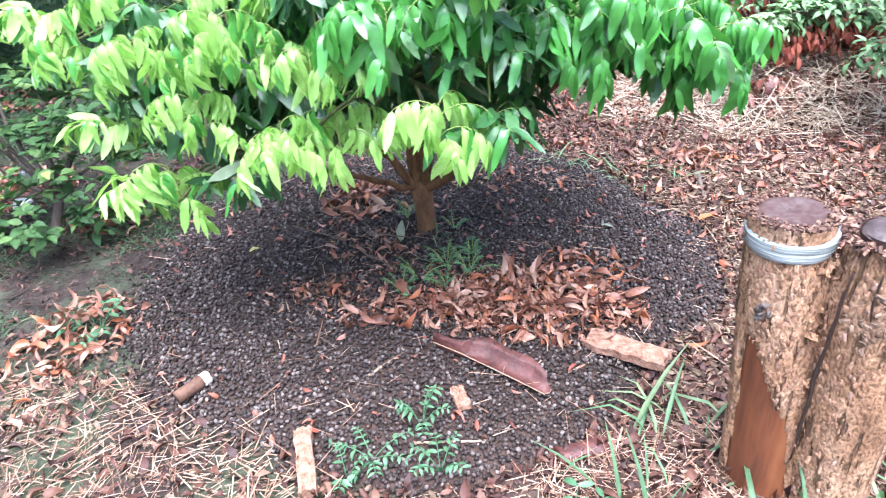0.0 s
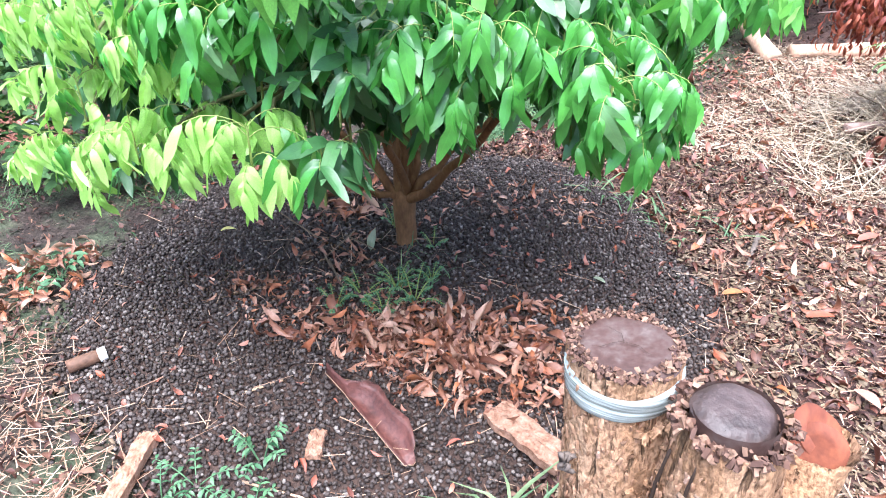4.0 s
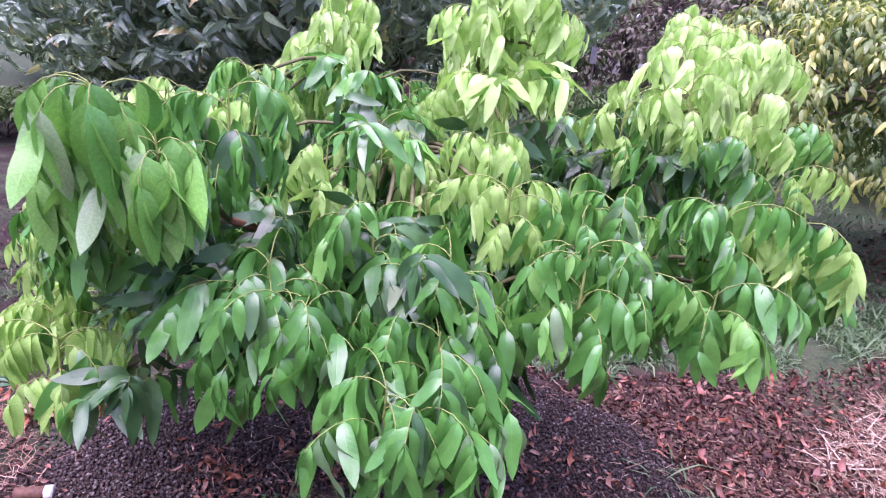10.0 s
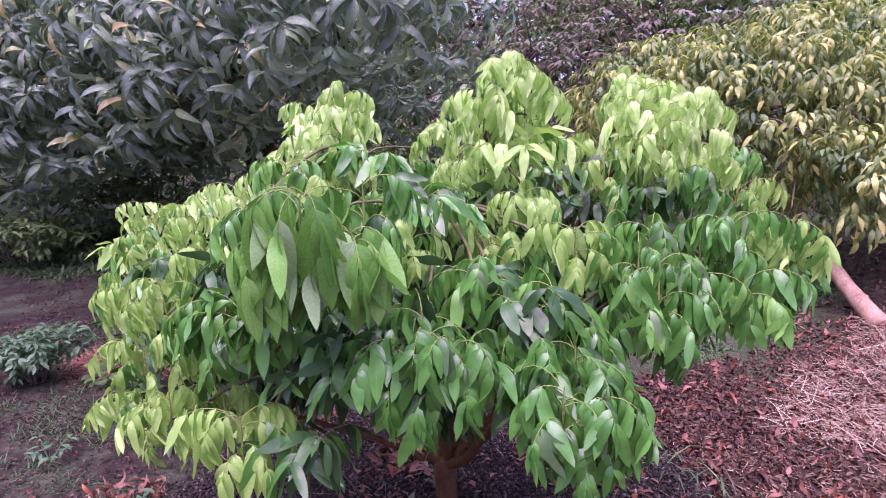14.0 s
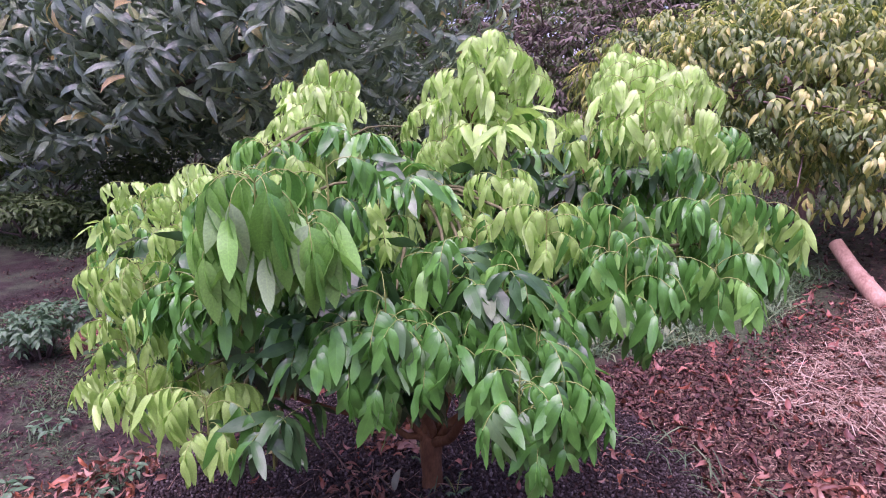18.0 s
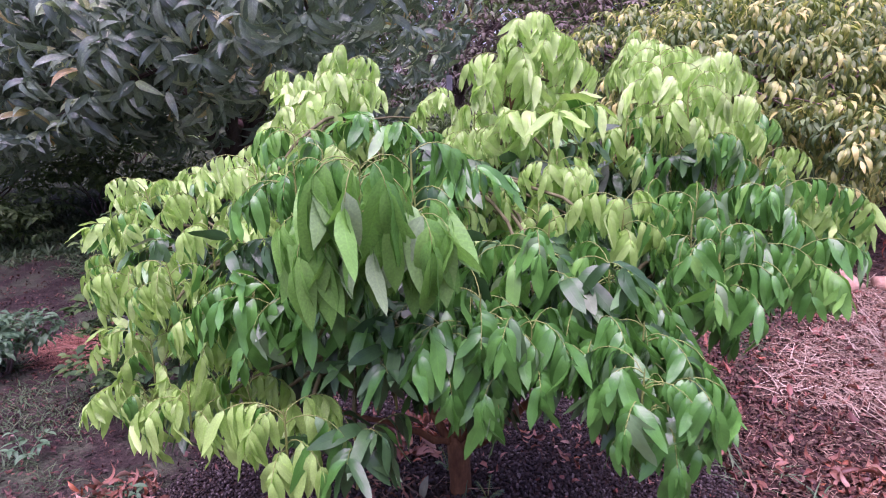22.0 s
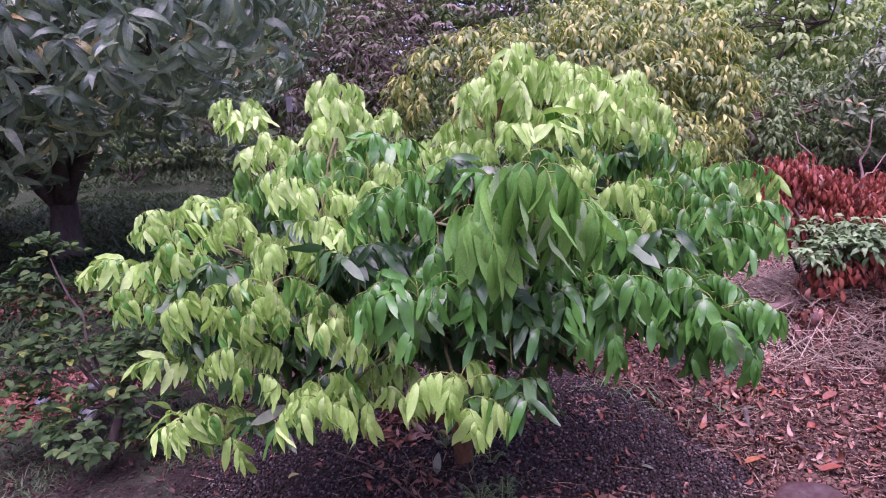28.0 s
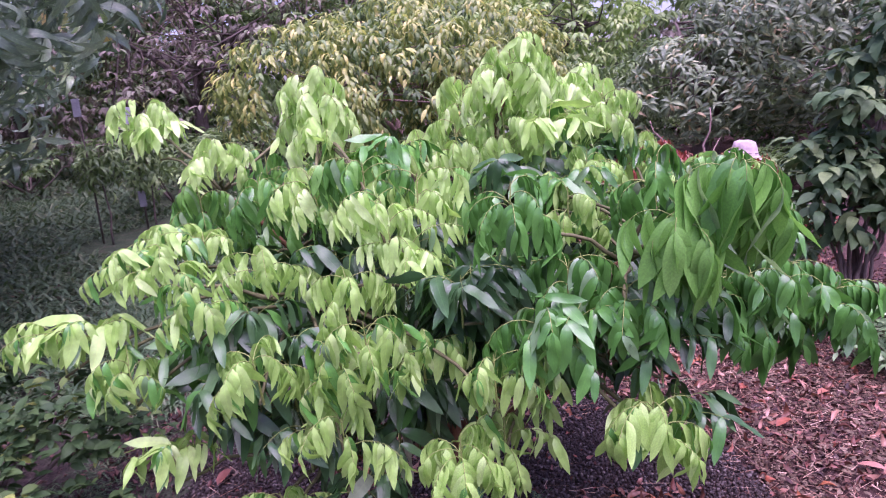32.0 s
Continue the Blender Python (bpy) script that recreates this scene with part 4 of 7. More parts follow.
grow("near", [(0.36, -1.10, 1.42, "large", "lush", 0.95), (0.35, -1.02, 1.32, "large", "lush", 0.9), (0.25, -1.07, 1.33, "large", "lush", 0.9), (0.43, -1.04, 1.36, "large", "lush", 0.85)], True)
grow("front", [(0.17, -1.11, 0.91, "full", "young", 0.95), (-0.22, -1.00, 0.85, "full", "young", 0.9)], True)
grow("near", [(0.32, -0.86, 1.39, "full", "deep", 1.0), (-0.02, -0.81, 1.35, "full", "deep", 1.0), (0.10, -0.85, 1.16, "broad", "deep", 1.0),
              (0.17, -1.00, 1.13, "broad", "deep", 0.9), (0.06, -0.99, 1.09, "open", "deep", 0.9)])
grow("left", [(-0.83, -0.57, 1.22, "small", "young", 1.0), (-0.78, -0.31, 1.21, "small", "young", 1.0), (-0.94, -0.42, 1.21, "small", "young", 1.0),
              (-1.17, -0.42, 1.02, "small", "young", 1.0), (-1.05, -0.50, 1.05, "open", "young", 0.9), (-0.77, -0.66, 1.14, "fern", "young", 0.9),
              (-0.60, -0.58, 1.20, "fern", "young", 0.9), (-0.64, -0.80, 1.02, "fern", "young", 0.95), (-0.45, -0.86, 1.01, "fern", "young", 0.95),
              (-0.88, -0.23, 1.23, "small", "young", 1.0), (-0.39, -0.88, 1.09, "fern", "young", 0.9), (-0.41, -0.71, 1.15, "fern", "young", 0.9),
              (-0.95, -0.62, 0.98, "fern", "young", 0.9)])
grow("left", [(-0.13, -0.98, 1.01, "fern", "young", 0.9), (-0.25, -0.78, 1.01, "fern", "young", 1.0), (-0.46, -0.90, 0.88, "fern", "young", 0.9),
              (-0.24, -0.66, 1.20, "small", "young", 0.95), (-0.60, -0.35, 1.12, "full", "grown", 1.0), (-0.80, -0.45, 0.95, "open", "grown", 1.0)])
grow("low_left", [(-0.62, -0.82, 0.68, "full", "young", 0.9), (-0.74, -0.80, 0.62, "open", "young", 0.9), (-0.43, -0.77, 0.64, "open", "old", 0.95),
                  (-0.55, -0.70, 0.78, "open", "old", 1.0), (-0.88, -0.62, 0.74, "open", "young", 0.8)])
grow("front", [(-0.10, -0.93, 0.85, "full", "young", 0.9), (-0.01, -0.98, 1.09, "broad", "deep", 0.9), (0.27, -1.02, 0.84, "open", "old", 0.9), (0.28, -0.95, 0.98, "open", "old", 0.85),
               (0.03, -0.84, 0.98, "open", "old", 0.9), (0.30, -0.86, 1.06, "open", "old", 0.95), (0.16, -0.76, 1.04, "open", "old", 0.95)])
grow("right_front", [(0.47, -0.86, 1.11, "broad", "deep", 1.0), (0.41, -0.91, 1.06, "broad", "deep", 0.95), (0.55, -0.86, 1.06, "broad", "deep", 1.0),
                     (0.76, -0.72, 1.05, "broad", "deep", 1.0), (0.83, -0.83, 0.98, "broad", "deep", 0.9), (0.79, -0.86, 1.01, "broad", "deep", 0.9),
                     (0.72, -0.68, 0.95, "broad", "deep", 0.95), (0.47, -0.88, 1.05, "broad", "deep", 0.95), (0.58, -0.86, 1.06, "broad", "deep", 0.75),
                     (0.67, -0.72, 1.04, "broad", "deep", 0.95), (0.74, -0.64, 1.04, "broad", "deep", 0.95)])
grow("right_front", [(0.81, -0.80, 0.94, "broad", "deep", 0.85), (0.71, -0.75, 0.93, "open", "deep", 0.8),
                     (0.42, -0.62, 0.92, "open", "old", 1.15), (0.60, -0.50, 0.90, "open", "old", 1.15)])
grow("right", [(0.87, -0.48, 1.20, "full", "grown", 1.0), (0.92, -0.40, 1.19, "full", "grown", 0.95), (0.97, -0.13, 1.26, "broad", "grown", 0.95),
               (1.07, -0.02, 1.24, "full", "young", 0.95), (1.06, 0.02, 1.14, "broad", "grown", 1.0), (0.81, -0.43, 1.08, "broad", "grown", 1.0),
               (0.79, -0.24, 1.25, "full", "grown", 0.95), (0.67, -0.25, 1.26, "full", "grown", 0.95), (0.80, -0.40, 1.23, "full", "grown", 0.9)])
grow("right", [(0.66, -0.60, 1.14, "broad", "grown", 1.0), (0.66, -0.58, 1.04, "broad", "grown", 1.0), (0.91, 0.37, 1.29, "full", "young", 0.95),
               (0.88, -0.06, 1.22, "full", "grown", 0.95), (0.98, 0.20, 1.20, "full", "grown", 1.0), (1.02, -0.25, 1.12, "broad", "grown", 1.0),
               (0.85, 0.10, 1.05, "open", "old", 1.1), (0.75, -0.1, 1.0, "open", "old", 1.15)])
grow("middle", [(0.51, -0.66, 1.19, "broad", "grown", 1.0), (0.49, -0.50, 1.20, "full", "grown", 0.95), (0.41, -0.35, 1.21, "full", "young", 1.0),
                (0.28, -0.32, 1.29, "full", "young", 0.95), (0.42, -0.24, 1.34, "full", "young", 0.95), (0.22, -0.56, 1.28, "full", "young", 0.9),
                (0.27, -0.44, 1.29, "open", "grown", 0.9), (0.42, -0.79, 1.10, "broad", "grown", 0.95), (0.62, -0.66, 1.08, "full", "grown", 0.95),
                (-0.18, -0.49, 1.35, "full", "young", 1.0), (0.65, -0.43, 1.25, "full", "young", 0.9)])
# Old sprays here fill the inside; their darkness also stands for inner shade.
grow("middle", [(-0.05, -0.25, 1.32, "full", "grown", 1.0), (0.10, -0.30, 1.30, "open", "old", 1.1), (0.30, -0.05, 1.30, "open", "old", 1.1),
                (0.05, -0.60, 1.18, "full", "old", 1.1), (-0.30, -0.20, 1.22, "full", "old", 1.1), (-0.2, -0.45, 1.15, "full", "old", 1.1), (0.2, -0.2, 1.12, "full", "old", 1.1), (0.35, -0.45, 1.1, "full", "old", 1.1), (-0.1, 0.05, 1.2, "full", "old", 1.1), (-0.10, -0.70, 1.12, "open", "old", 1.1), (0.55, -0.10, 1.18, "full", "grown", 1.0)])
grow("top_left", [(-0.48, -0.31, 1.32, "full", "grown", 0.95), (-0.32, -0.44, 1.39, "full", "grown", 0.95), (-0.47, -0.37, 1.38, "full", "toplit_tender", 0.9),
                  (-0.30, -0.64, 1.32, "full", "toplit_tender", 0.9), (-0.41, -0.03, 1.66, "full", "toplit_tender", 1.0), (-0.41, -0.05, 1.56, "full", "toplit_tender", 1.1),
                  (-0.38, -0.10, 1.46, "full", "young", 1.1), (-0.23, 0.11, 1.38, "full", "grown", 1.0), (-0.42, 0.02, 1.38, "full", "grown", 1.1),
                  (-0.62, -0.12, 1.33, "full", "grown", 1.0), (-0.20, -0.15, 1.40, "open", "grown", 1.0)])
grow("back_left", [(-0.76, 0.10, 1.45, "full", "toplit_tender", 0.95), (-0.83, 0.05, 1.32, "full", "grown", 1.0), (-1.03, 0.45, 1.60, "full", "toplit_tender", 0.95),
                   (-1.00, 0.42, 1.50, "open", "toplit_tender", 0.9), (-0.40, 0.54, 1.52, "full", "toplit_tender", 0.95), (-0.62, 0.45, 1.38, "full", "grown", 1.05),
                   (-0.80, 0.30, 1.22, "full", "grown", 1.05), (-0.30, 0.60, 1.25, "full", "grown", 1.05)])
grow("top", [(0.24, -0.04, 1.72, "full", "toplit_tender", 0.95), (0.30, 0.04, 1.66, "full", "toplit_tender", 1.0), (0.20, -0.06, 1.62, "full", "toplit_tender", 1.05),
             (0.19, -0.08, 1.47, "full", "toplit_tender", 1.0), (0.27, 0.10, 1.54, "full", "toplit_tender", 1.05), (0.05, 0.02, 1.45, "full", "toplit_tender", 1.0),
             (0.35, -0.10, 1.45, "open", "young", 1.05), (-0.05, 0.20, 1.42, "full", "toplit_tender", 1.0), (0.12, 0.15, 1.60, "full", "toplit_tender", 1.0)])
grow("top_right", [(0.71, 0.55, 1.62, "full", "toplit_tender", 1.0), (0.53, 0.61, 1.64, "full", "toplit_tender", 1.05), (0.45, 0.70, 1.72, "full", "toplit_tender", 1.05),
                   (0.69, 0.21, 1.51, "full", "toplit_tender", 1.0), (0.58, 0.40, 1.58, "full", "toplit_tender", 1.1), (0.78, 0.40, 1.50, "full", "toplit_tender", 1.05),
                   (0.62, 0.48, 1.45, "full", "young", 1.1), (0.75, 0.30, 1.36, "full", "grown", 1.1), (0.50, 0.25, 1.42, "full", "young", 1.05),
                   (0.35, 0.60, 1.45, "full", "young", 1.05), (0.80, 0.62, 1.40, "full", "grown", 1.05)])

# older leaves inside the crown; their dark tone also stands for the shade there
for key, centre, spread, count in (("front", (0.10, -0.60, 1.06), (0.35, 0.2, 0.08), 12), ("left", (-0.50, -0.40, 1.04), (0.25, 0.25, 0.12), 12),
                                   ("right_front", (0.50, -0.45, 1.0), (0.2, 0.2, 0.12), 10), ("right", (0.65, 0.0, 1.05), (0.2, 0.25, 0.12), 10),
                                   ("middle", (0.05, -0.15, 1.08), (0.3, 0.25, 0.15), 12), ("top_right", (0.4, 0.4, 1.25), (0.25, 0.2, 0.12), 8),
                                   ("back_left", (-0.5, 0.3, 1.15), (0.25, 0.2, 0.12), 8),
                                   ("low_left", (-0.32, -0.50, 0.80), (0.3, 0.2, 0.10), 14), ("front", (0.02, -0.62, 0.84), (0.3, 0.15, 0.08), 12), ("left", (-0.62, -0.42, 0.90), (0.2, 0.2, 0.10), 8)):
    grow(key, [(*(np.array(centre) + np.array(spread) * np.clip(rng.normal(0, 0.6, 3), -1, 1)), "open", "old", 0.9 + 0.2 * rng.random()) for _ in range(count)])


# ---- trees round about ----
def crown(name, blobs, count, per, leaf, shapes, mat, droop=0.5, shell=0.7, spread=0.5, stalk=0.0, rosette=False):
    """A crown of leaf clusters on the skin of several round masses (x, y, z, rx, ry, rz), thinner inside; each cluster fans outwards."""
    pos, along, up, size = [], [], [], []
    weight = np.array([b[3] * b[4] + b[3] * b[5] for b in blobs])
    for b in rng.choice(len(blobs), count, p=weight / weight.sum()):
        x, y, z, rx, ry, rz = blobs[b]
        d = rng.normal(size=3)
        d /= np.linalg.norm(d)
        r = shell + (1.08 - shell) * rng.random() ** 0.6
        p = np.array([x + rx * r * d[0], y + ry * r * d[1], z + rz * r * d[2]])
        a0 = rng.random() * 2 * math.pi
        for k in range(per):
            a = a0 + 2 * math.pi * k / per + rng.normal(0, 0.25)
            o = np.array([math.cos(a), math.sin(a), 0.25 - droop * (0.5 + rng.random())]) + d * spread
            if rosette:
                e1 = np.cross(d, (0.3, 0.2, 1.0))
                e1 /= np.linalg.norm(e1)
                o = math.cos(a) * e1 + math.sin(a) * np.cross(d, e1) + d * (0.2 + 0.5 * rng.random()) + np.array([0, 0, -droop * (0.6 + 0.8 * rng.random())])
            pos.append(p + o * stalk * rng.random() + rng.normal(0, 0.01, 3))
            along.append(o)
            up.append((d * 0.8 + np.array([0, 0, 0.7]) if rosette else np.array([0, 0, 1.0]) + d * 0.5) + rng.normal(0, 0.15, 3))
            size.append(leaf * (0.65 + 0.6 * rng.random()))
    v, f, uv = strewn(shapes, np.array(pos), axes(np.array(along), np.array(up)), np.array(size)[:, None])
    return mesh_from(name, v, f, mat, uv)


def big_tree(name, base, label, bark, limbs, blobs, leaf_args, category="tree", group="", twigs=40, trunk_r=0.14):
    """A tree: tapered trunk and limbs, thin branches into the crown, and the crown's leaves. limbs: rows of bends and ends."""
    bx, by = base
    bz = ground_z(bx, by)
    t = thing(name, (bx, by, bz), label, category, group)
    top = np.array([0.05, 0.02, limbs[0]])
    trunk = arc((0, 0, -0.1), top, 0.0, 7, trunk_r * 0.12)
    v, f, uv = tube(trunk, np.linspace(trunk_r * 1.25, trunk_r * 0.85, 7), 12, 0.15)
    part("trunk", mesh_from("trunk", v, f, bark, uv), t)
    ends = []
    for ex, ey, ez, lift in limbs[1]:
        p = arc(top - (0, 0, 0.05), (ex, ey, ez), lift, 9, trunk_r * 0.15)
        v, f, uv = tube(p, np.linspace(trunk_r * 0.6, trunk_r * 0.16, 9), 8, 0.15)
        part("limb", mesh_from("limb", v, f, bark, uv), t)
        ends.append(p)
    pieces = []
    for _ in range(twigs):
        p = ends[int(rng.integers(len(ends)))]
        s = p[int(rng.integers(4, 9))]
        b = blobs[int(rng.integers(len(blobs)))]
        e = np.array(b[:3]) + np.array(b[3:]) * rng.uniform(-0.8, 0.8, 3)
        if np.linalg.norm(e - s) < 2.2:
            pieces.append(tube(arc(s, e, 0.05, 6, 0.02), np.linspace(trunk_r * 0.14, 0.005, 6), 5, 0.1))
    if pieces:
        v, f, uv, _ = joined(pieces)
        part("twig_mass", mesh_from("twig_mass", v, f, bark, uv), t)
    for args in leaf_args:
        part("crown", crown("crown", blobs, **args), t)
    return t


LONG = [leaf_shape(5, 0.23, 0.3, d, 0.015, 0.95, d * 5) for d in (0.5, 0.9, 1.2, 0.7)]
OVAL = [leaf_shape(4, 0.36, 0.35, d, 0.01, 1.0, d * 4) for d in (0.2, 0.5, 0.8)]
SLIM = [leaf_shape(4, 0.29, 0.35, d, 0.012, 1.0, d * 4) for d in (0.3, 0.7, 1.1)]
ROUND = [leaf_shape(4, 0.55, 0.35, d, 0.01, 0.95, d * 4) for d in (0.1, 0.4)]

mango_leaves = dict(per=10, leaf=0.235, shapes=LONG, mat=MANGO, droop=0.45, stalk=0.03, rosette=True)
big_tree("mango_tree", (-6.4, 5.8), "dark green mango tree with long drooping leaves and a forked trunk", PINKBARK,
         (0.75, [(-0.9, -1.4, 2.3, 0.2), (1.6, -1.6, 2.2, 0.2), (0.4, 1.2, 2.8, 0.2), (2.2, -3.0, 1.9, 0.4), (-1.5, -3.2, 2.0, 0.4)]),
         # The last, highest mass lies above the view, added to shade the lawn.
         [(0.6, -0.8, 2.5, 2.2, 1.9, 1.5), (1.9, -2.9, 1.75, 1.35, 1.3, 0.95), (-0.2, -3.4, 1.7, 1.6, 1.2, 0.9), (-2.2, -3.4, 1.9, 1.6, 1.5, 1.1), (2.8, -1.0, 2.1, 1.3, 1.3, 1.2), (0.5, -2.5, 3.0, 2.4, 2.0, 1.2), (0.8, 0.4, 4.4, 3.2, 2.6, 0.9)],
         [dict(count=1400, **mango_leaves)], group="mango trees", trunk_r=0.17)
big_tree("mango_tree", (-4.9, 3.9), "dark mango tree with a whitewashed trunk foot and drooping leaves", GREYBARK,
         (0.6, [(-1.0, -0.6, 1.8, 0.2), (1.2, -1.2, 1.9, 0.3), (1.8, -0.4, 2.1, 0.3), (0.3, 1.0, 2.3, 0.2)]),
         # The mass at 4.1 m is out of view, added to shade the ground.
         [(1.9, -1.6, 2.25, 1.2, 1.0, 0.75), (2.9, -2.0, 2.35, 0.9, 0.8, 0.55), (0.7, -1.6, 2.2, 1.4, 1.2, 0.9), (-1.0, -1.4, 2.2, 1.5, 1.2, 1.0), (1.0, 0.2, 2.6, 2.0, 1.4, 1.1), (1.4, -2.8, 4.1, 2.4, 2.2, 0.8), (0.2, -1.3, 1.5, 1.2, 0.8, 0.5), (-1.2, -1.6, 1.45, 1.3, 0.9, 0.55)],
         [dict(count=1150, **mango_leaves)], group="mango trees", trunk_r=0.15)
big_tree("mango_tree", (-9.5, 2.6), "dark mango tree with drooping leaves in the shade", GREYBARK,
         (0.8, [(1.5, -0.6, 2.2, 0.3), (1.2, 1.0, 2.4, 0.3), (-1, 0, 2.6, 0.3)]),
         [(2.4, -0.8, 1.9, 1.7, 1.6, 1.2), (0.5, 0.2, 2.6, 2.2, 2.0, 1.5), (1.8, 1.6, 2.2, 1.6, 1.4, 1.2)],
         [dict(count=780, **mango_leaves)], group="mango trees", trunk_r=0.16)

big_tree("fruit_tree", (0.75, 5.6), "fruit tree with yellowing drooping leaves and a low spreading crown", PINKBARK,
         (0.55, [(-1.1, -0.9, 1.2, 0.3), (0.9, -0.8, 1.3, 0.3), (0.2, -1.4, 1.4, 0.3), (-0.6, 0.6, 1.7, 0.3), (1.2, 0.5, 1.5, 0.3)]),
         [(-0.2, -1.4, 1.35, 1.0, 0.7, 0.62), (-1.1, -1.0, 1.45, 0.8, 0.7, 0.55), (0.8, -1.2, 1.15, 0.7, 0.6, 0.6), (0.2, -0.4, 1.75, 1.4, 1.0, 0.55), (1.15, -0.5, 1.35, 0.6, 0.6, 0.6), (0.5, -2.0, 0.85, 0.5, 0.35, 0.35)],
         [dict(count=820, per=14, leaf=0.112, shapes=SLIM, mat=YELLOWISH, droop=1.3, spread=0.6, stalk=0.10, shell=0.85),
          # Inner leaves in darker woods green, which also give the gaps their shade.
          dict(count=480, per=9, leaf=0.108, shapes=SLIM, mat=WOODS, droop=1.0, spread=0.3, stalk=0.09, shell=0.4)], trunk_r=0.1)
big_tree("fruit_tree", (3.0, 6.4), "low green fruit tree with drooping leaves behind the brush pile", PINKBARK,
         (0.35, [(-0.6, -0.5, 0.8, 0.2), (0.7, -0.3, 0.9, 0.2), (0, 0.5, 1.1, 0.2)]),
         [(-0.5, -0.4, 0.75, 0.7, 0.7, 0.5), (0.7, 0.0, 0.85, 0.8, 0.8, 0.55), (0, 0.4, 1.1, 0.9, 0.8, 0.4)],
         [dict(count=480, per=10, leaf=0.108, shapes=SLIM, mat=WOODS, droop=1.0, spread=0.5, stalk=0.09)], trunk_r=0.09)
big_tree("evergreen_tree", (4.75, 5.9), "grey-green tree with stiff leaves in rosettes", GREYBARK,
         (0.5, [(-0.7, -0.6, 1.2, 0.2), (0.8, -0.6, 1.3, 0.2), (0.0, 0.6, 1.9, 0.2)]),
         [(-0.35, -0.3, 1.0, 0.95, 0.7, 0.62), (1.0, -0.4, 1.45, 1.1, 0.9, 0.95), (1.0, 0.2, 1.9, 0.9, 0.8, 0.5)],
         [dict(count=700, per=12, leaf=0.15, shapes=LONG, mat=GREYGREEN, droop=0.15, stalk=0.02, rosette=True)], trunk_r=0.1)
big_tree("evergreen_tree", (6.6, 5.0), "grey-green tree with reddish shoots beyond the brush pile", GREYBARK,
         (0.6, [(-0.9, -0.6, 1.4, 0.2), (0.8, -0.6, 1.5, 0.2), (0.0, 0.6, 2.0, 0.2)]),
         [(-0.7, -0.6, 1.8, 1.3, 1.0, 1.0), (0.8, -0.2, 1.8, 1.3, 1.2, 1.2)],
         [dict(count=520, per=11, leaf=0.15, shapes=LONG, mat=GREYGREEN, droop=0.2, stalk=0.02, rosette=True)], trunk_r=0.1)
big_tree("broadleaf_tree", (3.6, 9.2), "bright green feathery tree in the woods behind", GREYBARK,
         (0.9, [(-0.8, -0.8, 1.8, 0.2), (0.9, -0.8, 1.9, 0.2), (0.0, 0.6, 2.4, 0.2)]),
         [(0.2, -0.9, 2.0, 1.2, 0.8, 0.9), (-1.2, -0.3, 1.9, 1.2, 0.9, 0.9), (1.1, 0.3, 2.5, 1.4, 1.0, 1.0)],
         [dict(count=620, per=9, leaf=0.15, shapes=OVAL, mat=BRIGHT, droop=0.7, spread=0.5, stalk=0.12)], trunk_r=0.1)

# the woods that close the garden
for i, (x, y, mat, lf) in enumerate(((-12.0, 9.5, "w", 0.16), (-8.5, 11.0, "w", 0.16), (-5.2, 10.6, "d", 0.12), (-2.2, 10.2, "d", 0.12), (0.6, 11.0, "w", 0.13),
                                    (6.6, 9.6, "w", 0.15), (9.6, 8.2, "w", 0.15), (11.5, 4.5, "w", 0.16), (-13.0, 4.0, "w", 0.18), (2.2, 13.0, "w", 0.15), (-13.5, -1.5, "w", 0.18), (-3.8, 13.5, "w", 0.16))):
    m = WOODS if mat == "w" else DRYBROWN
    say = "dense green tree in the woods behind the garden" if mat == "w" else "thin brownish tree with sparse dry leaves and bare twigs"
    k = 0.34 if x == 6.6 else 1.0
    big_tree("forest_tree", (x, y), say, GREYBARK,
             (1.0 * k, [(-1.1, -0.5, 2.2 * k, 0.3), (1.1, -0.4, 2.3 * k, 0.3), (0.1, 0.8, 3.0 * k, 0.3), (0.3, -0.9, 1.6 * k, 0.2)]),
             [(-1.2, -0.3, 1.9 * k, 1.5, 1.2, 1.4 * k), (1.2, -0.2, 1.9 * k, 1.5, 1.2, 1.4 * k), (0, 0.2, 3.2 * k, 2.0, 1.6, 1.5 * k), (0.1, -0.7, 1.1 * k, 1.6, 0.8, 0.8 * k)],
             [dict(count=820 if mat == "w" else 520, per=8, leaf=lf * 1.25, shapes=OVAL, mat=m, droop=0.6, spread=0.5, stalk=0.12)], group="woods", twigs=40 if mat == "w" else 90, trunk_r=0.12)
for i in range(11):
    x, y = -17 + 3.1 * i - (1.9 if i == 8 else 0.0), 15.5 + 1.5 * math.sin(i * 2.1)
    k = 0.42 if i == 9 else 1.0
    big_tree("forest_tree", (x, y), "tall dense green tree at the back of the woods", GREYBARK,
             (1.6 * k, [(-1.3, -0.5, 3.2 * k, 0.3), (1.3, -0.4, 3.3 * k, 0.3), (0.1, 0.8, 4.0 * k, 0.3)]),
             [(-1.4, -0.3, 3.0 * k, 2.0, 1.6, 1.9 * k), (1.4, -0.2, 2.8 * k, 2.0, 1.6, 1.9 * k), (0, 0.2, 4.6 * k, 2.4, 2.0, 1.6 * k), (0.1, -0.9, 1.3 * k, 2.0, 0.9, 1.1 * k)],
             [dict(count=480, per=8, leaf=0.32, shapes=OVAL, mat=WOODS if i % 3 else DRYBROWN, droop=0.6, spread=0.5, stalk=0.15)], group="woods", twigs=40, trunk_r=0.16)
